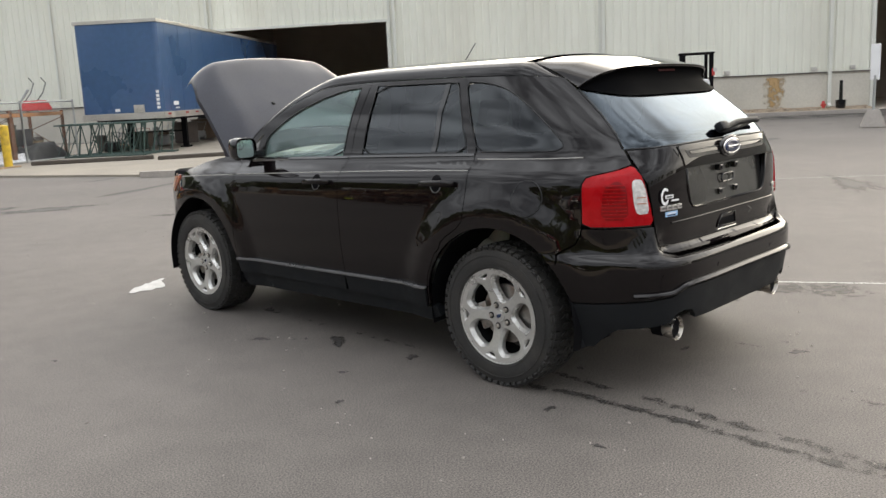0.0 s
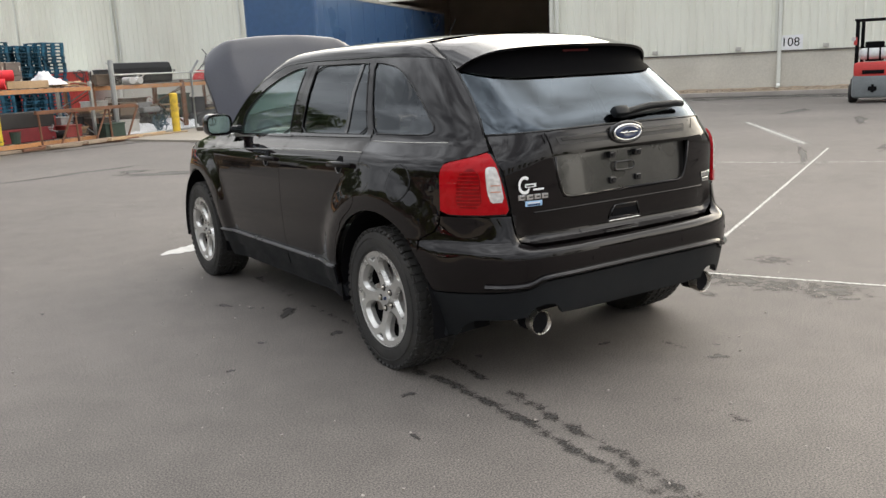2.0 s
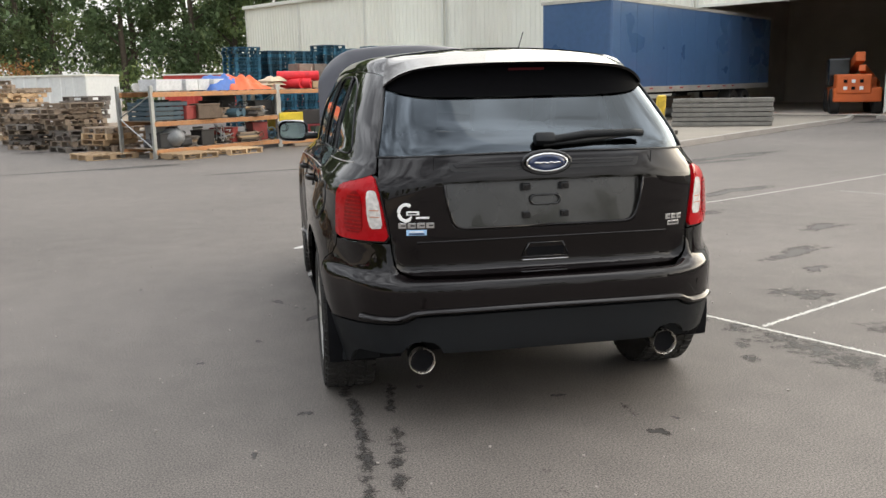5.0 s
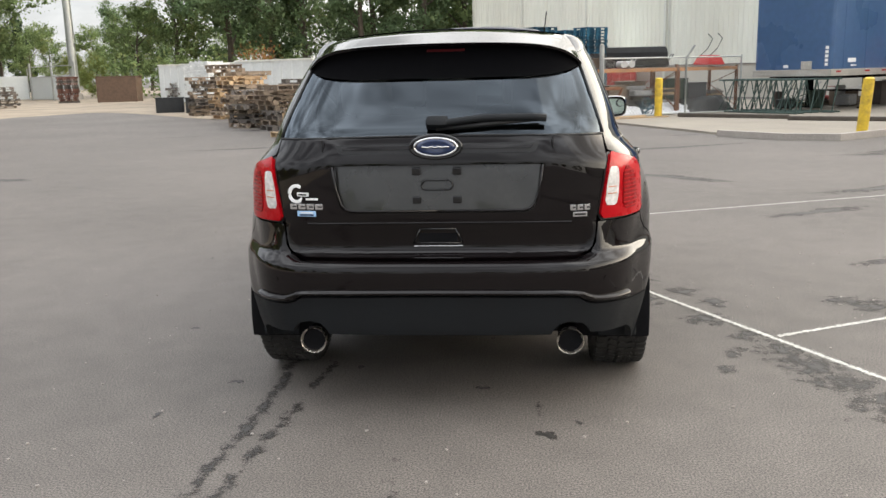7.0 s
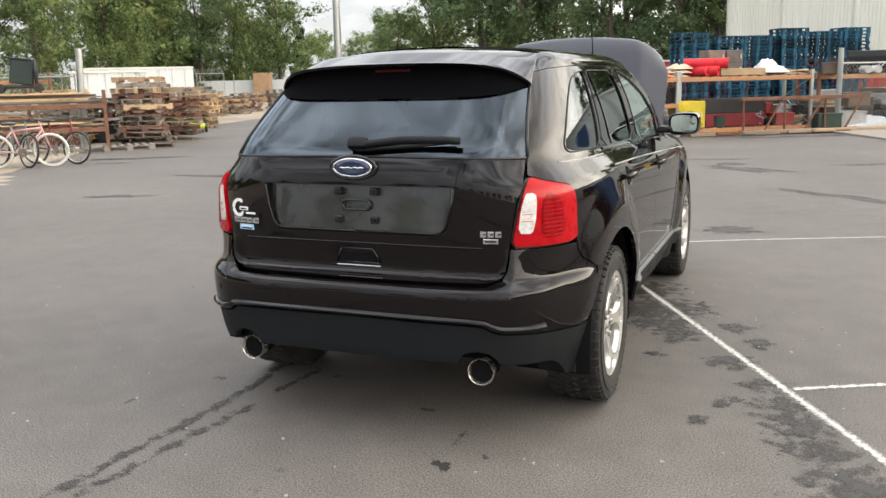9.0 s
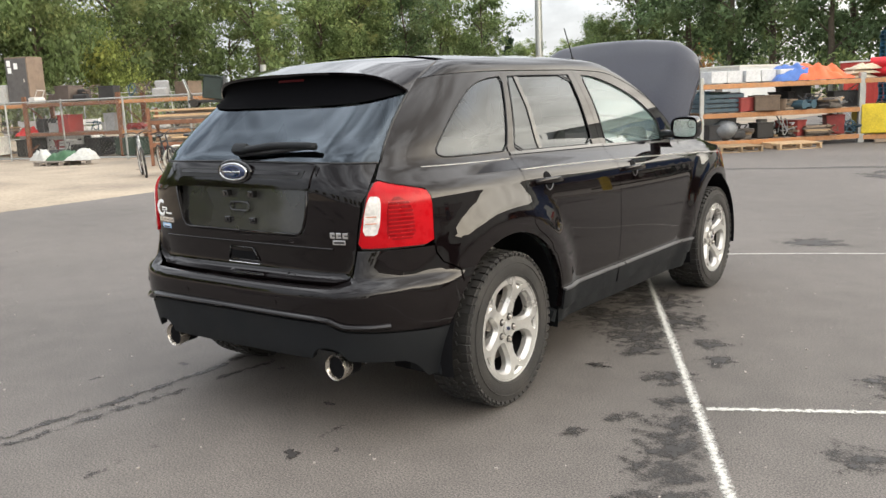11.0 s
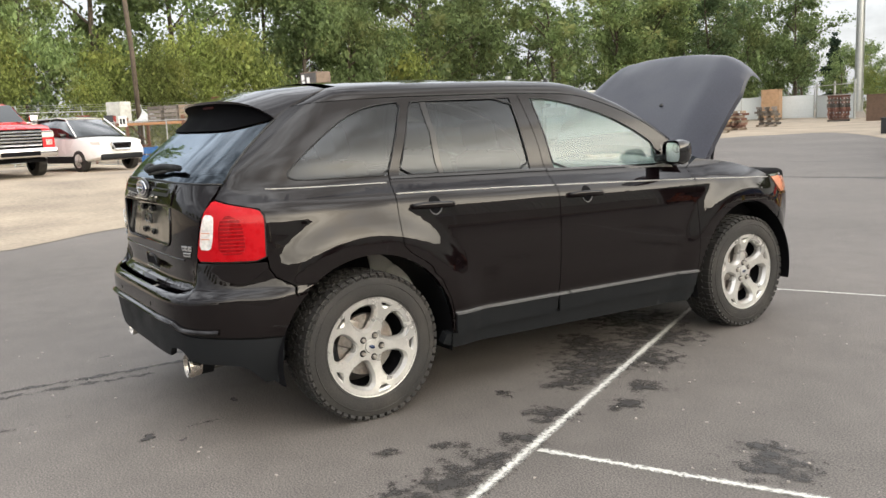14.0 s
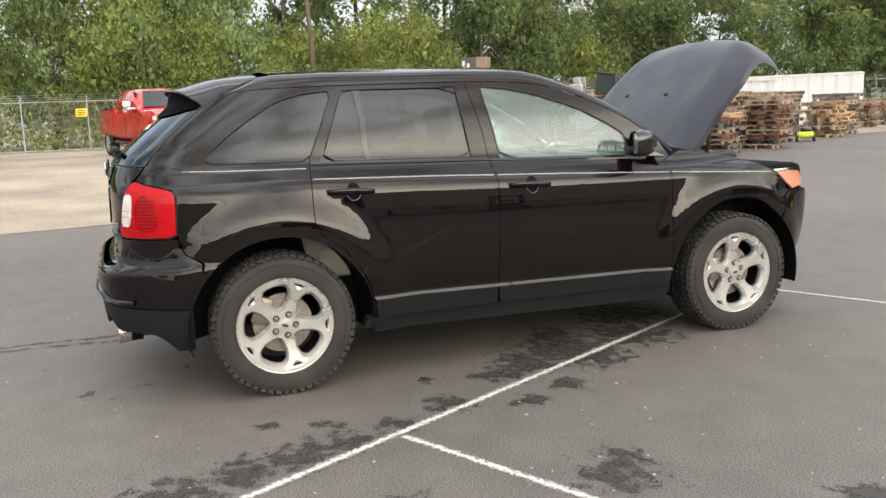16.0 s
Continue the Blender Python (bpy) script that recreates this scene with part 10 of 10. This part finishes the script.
# ---- trees ----
def leaves_mesh(name, clumps, per, spread, size, seed, material, droop=0.0):
    """Small bent leaves about the given clump centres."""
    rg = np.random.default_rng(seed)
    c = np.repeat(np.array(clumps), per, axis=0)
    n = len(c)
    off = rg.normal(0, 1, (n, 3)) * np.array(spread)
    if droop:
        off[:, 2] -= np.abs(rg.normal(0, droop, n))
    p = c + off
    a = rg.normal(0, 1, (n, 3))
    a /= np.linalg.norm(a, axis=1)[:, None]
    if droop:
        a[:, 2] = -np.abs(a[:, 2]) - 0.6
        a /= np.linalg.norm(a, axis=1)[:, None]
    b = np.cross(a, rg.normal(0, 1, (n, 3)))
    b /= np.linalg.norm(b, axis=1)[:, None] + 1e-9
    s = size * rg.uniform(0.6, 1.35, n)[:, None]
    nrm = np.cross(a, b)
    v0, v1, v2, v3 = p - a * s, p + b * s * 0.55 + nrm * s * 0.15, p + a * s, p - b * s * 0.55 + nrm * s * 0.15
    verts = np.stack([v0, v1, v2, v3], axis=1).reshape(-1, 3)
    idx = np.arange(n) * 4
    faces = np.stack([idx, idx + 1, idx + 2, idx + 3], axis=1)
    me = bpy.data.meshes.new(name)
    me.from_pydata(verts.tolist(), [], faces.tolist())
    me.materials.append(material)
    return me


def grow(seed, height, radius, low, form="round"):
    """A tapered trunk with limbs; returns its mesh and the clump centres."""
    rg = random.Random(seed)
    bm = bmesh.new()
    lean = Vector((rg.uniform(-0.6, 0.6), rg.uniform(-0.6, 0.6), 0))
    spine = [Vector((0, 0, 0)) + lean * (k / 8) ** 2 + Vector((rg.uniform(-0.12, 0.12), rg.uniform(-0.12, 0.12), height * 0.86 * k / 8)) for k in range(9)]
    r0 = height * 0.017
    for i in range(8):
        rod(bm, spine[i], spine[i + 1] + (spine[i + 1] - spine[i]) * 0.02, r0 * (1 - i / 9.5), r0 * (1 - (i + 1) / 9.5), 8, caps=False)
    clumps = []
    n_limbs = 24 if form != "fir" else 60
    for k in range(n_limbs):
        t = low + (0.98 - low) * (k + rg.random()) / n_limbs
        base = spine[min(int(t * 8), 7)].lerp(spine[min(int(t * 8) + 1, 8)], t * 8 % 1)
        a = rg.uniform(0, 6.28)
        if form == "fir":
            reach = radius * (1.02 - t) / (1 - low) * rg.uniform(0.8, 1.1)
            rise = -0.15
        else:
            u = (t - low) / (1 - low)
            reach = radius * math.sqrt(max(1 - (2 * u - 0.85) ** 2 * 0.75, 0.1)) * rg.uniform(0.55, 1.15)
            rise = 0.55 if form == "round" else 0.35
        tip = base + Vector((math.cos(a) * reach, math.sin(a) * reach, reach * rise + rg.uniform(-0.3, 0.6)))
        mid = base.lerp(tip, 0.5) + Vector((0, 0, 0.12 * reach))
        if k % 2 == 0 or form == "fir":
            rod(bm, base, mid, r0 * 0.30, r0 * 0.2, 5, caps=False)
            rod(bm, mid, tip, r0 * 0.2, r0 * 0.06, 5, caps=False)
        m = 4 if form != "fir" else 3
        for j in range(m):
            q = base.lerp(tip, 0.35 + 0.65 * (j + 1) / m) + Vector((rg.gauss(0, 0.5), rg.gauss(0, 0.5), rg.gauss(0.15, 0.45))) * (0.55 if form == "fir" else 1.0)
            clumps.append(tuple(q))
    clumps.append(tuple(spine[-1] + Vector((0, 0, height * 0.08))))
    return finish("trunk", bm, BARK, True), clumps


def tree_kind(seed, height, radius, low, material, form="round", droop=0.0, per=66, size=0.145, spread=(0.58, 0.58, 0.46)):
    trunk, clumps = grow(seed, height, radius, low, form)
    return trunk, leaves_mesh("crown", clumps, per, spread, size, seed + 1, material, droop), leaves_mesh("inner_crown", clumps, 12, tuple(c * 0.6 for c in spread), size * 2.1, seed + 9, material, droop)


KINDS = {"oak": tree_kind(1, 15, 4.4, 0.16, LEAF_MID), "dark": tree_kind(2, 17, 4.0, 0.14, LEAF_DARK), "poplar": tree_kind(3, 17, 2.8, 0.10, LEAF_DARK, per=62),
         "willow": tree_kind(4, 11, 3.8, 0.12, LEAF_LIGHT, "wide", 0.9, 100, 0.11), "vine": tree_kind(5, 8, 2.2, 0.04, LEAF_LIGHT, "wide", 0.7, 90, 0.10), "ash": tree_kind(6, 12, 3.6, 0.12, LEAF_MID, "wide", 0.4, 88, 0.12),
         "fir": tree_kind(7, 13, 2.6, 0.06, LEAF_FIR, "fir", 0.15, 34, 0.16, (0.3, 0.3, 0.15))}
WORDS = {"oak": ("broadleaf tree with a mid-green crown", "tree"), "dark": ("tall dark green broadleaf tree", "tree"), "poplar": ("narrow tall dark green tree", "tree"), "willow": ("yellow-green tree with hanging foliage", "tree"),
         "vine": ("low tree hung with yellow-green creeper", "tree"), "ash": ("mid-green tree with loose drooping foliage", "tree"), "fir": ("dark conical fir tree", "tree")}


def tree(kind, x, y, scale, turn):
    t = thing("tree", WORDS[kind][0], "tree", "trees round the yard", at=(x, y, 0), turn=turn)
    t.scale = (scale, scale, scale)
    for nm, me in zip(("trunk", "crown", "inner_crown"), KINDS[kind]):
        o = new(nm, me)
        o.parent = t


rg = random.Random(21)
rows_of_trees = [([(-50, -44), (-49, -20), (-48.5, -2), (-49, 14), (-50, 30)], 3.6, ("willow", "ash", "willow", "vine", "ash"), 0.85, 1.05), ([(-56, -46), (-56, -10), (-55, 16), (-57, 40)], 4.5, ("ash", "oak", "willow", "ash"), 0.95, 1.2),
                 ([(-51, 33), (-50, 50), (-54, 66)], 5.0, ("oak", "dark", "ash", "oak"), 0.85, 1.05), ([(-61, 44), (-64, 72)], 6.0, ("oak", "dark"), 0.7, 0.85), ([(-50.5, 52), (-49.5, 62), (-47.0, 71)], 4.6, ("oak", "dark", "ash"), 0.75, 1.0), ([(-58, 66), (-55, 86)], 5.5, ("dark", "oak"), 0.5, 0.7), ([(-38.5, 80), (-35, 75)], 3.5, ("oak",), 0.5, 0.6),
                 ([(-31, 76), (-20, 70), (-8, 68), (4, 74)], 4.2, ("dark", "poplar", "poplar", "oak", "dark"), 1.0, 1.25), ([(-26, 88), (-10, 82), (8, 86), (20, 84)], 5.0, ("oak", "dark", "poplar"), 1.1, 1.35),
                 ([(-62, 104), (-40, 112), (-22, 116)], 7.5, ("oak", "oak", "dark"), 0.55, 0.75), ([(-110, 120), (-80, 140), (-50, 150)], 10, ("oak", "dark"), 0.7, 1.0)]
n_tree = 0
for line, gap_, kinds, s0, s1 in rows_of_trees:
    pts = dense(line, gap_, closed=False)
    for k, (x, y) in enumerate(pts):
        kind = kinds[(k * 7 + len(pts)) % len(kinds)] if rg.random() < 0.7 else rg.choice(kinds)
        tree(kind, x + rg.uniform(-1.3, 1.3), y + rg.uniform(-1.3, 1.3), rg.uniform(s0, s1), rg.uniform(0, 360))
for x, y, s in ((-66, 108, 0.85),):
    tree("fir", x, y, s, 10)
for x, y, s in ((-46.5, -1.0, 0.75), (-46.8, 3.2, 0.9), (-46.6, 12.0, 0.8), (-46.3, -8.5, 0.7), (-47.0, -14, 0.8), (-46.2, 8.0, 0.6)):
    tree("vine", x, y, s, rg.uniform(0, 360))
# added out of view: keeps low sky out of the car's reflections
bm = bmesh.new()
box(bm, (52, -32, 4.2), (10, 44, 8.4), bevel=0.05)
box(bm, (52, -32, 8.5), (10.4, 44.4, 0.25))
tagged(part("wall_east", bm, BLOCKWALL), "unseen plain long building added to shape the car's reflections", "building", kind="structure")
# trees and plain walls behind the camera's side of the yard
for line, gap_, kinds, s0, s1 in (([(-40, -55), (-10, -62), (25, -58), (52, -45)], 6.5, ("oak", "dark"), 0.5, 0.65),):
    for x, y in dense(line, gap_, closed=False):
        tree(rg.choice(kinds), x + rg.uniform(-2, 2), y + rg.uniform(-2, 2), rg.uniform(s0, s1), rg.uniform(0, 360))
me = leaves_mesh("bush_leaves", [(rg.gauss(0, 0.5), rg.gauss(0, 0.5), rg.uniform(0.4, 2.6)) for _ in range(40)], 30, (0.3, 0.3, 0.3), 0.09, 5, LEAF_RUST)
tagged(new("bush", me), "rusty orange autumn bush behind the containers", "bush").matrix_basis = pose(-14.2, 44.0, 0.3)
clump = [(rg.uniform(-47, -45.3), rg.uniform(-30, 18), rg.uniform(0.2, 1.5)) for _ in range(420)]
tagged(new("undergrowth", leaves_mesh("undergrowth", clump, 26, (0.4, 0.5, 0.35), 0.13, 9, LEAF_LIGHT)), "tangled yellow-green undergrowth along the fence", "undergrowth", kind="stuff")
clump = [(rg.uniform(-34, 14), 66 + rg.uniform(-2, 5), rg.uniform(0.3, 3.2)) for _ in range(300)] + [(rg.uniform(-60, -48), rg.uniform(20, 72), rg.uniform(0.3, 2.8)) for _ in range(260)]
tagged(new("undergrowth", leaves_mesh("undergrowth", clump, 26, (0.7, 0.6, 0.6), 0.2, 10, LEAF_MID)), "dense green undergrowth below the trees", "undergrowth", kind="stuff")
for x, y, s in ((-37.0, 70.5, 0.35), (-42, 76, 0.4)):
    tree("willow", x, y, s, 40)
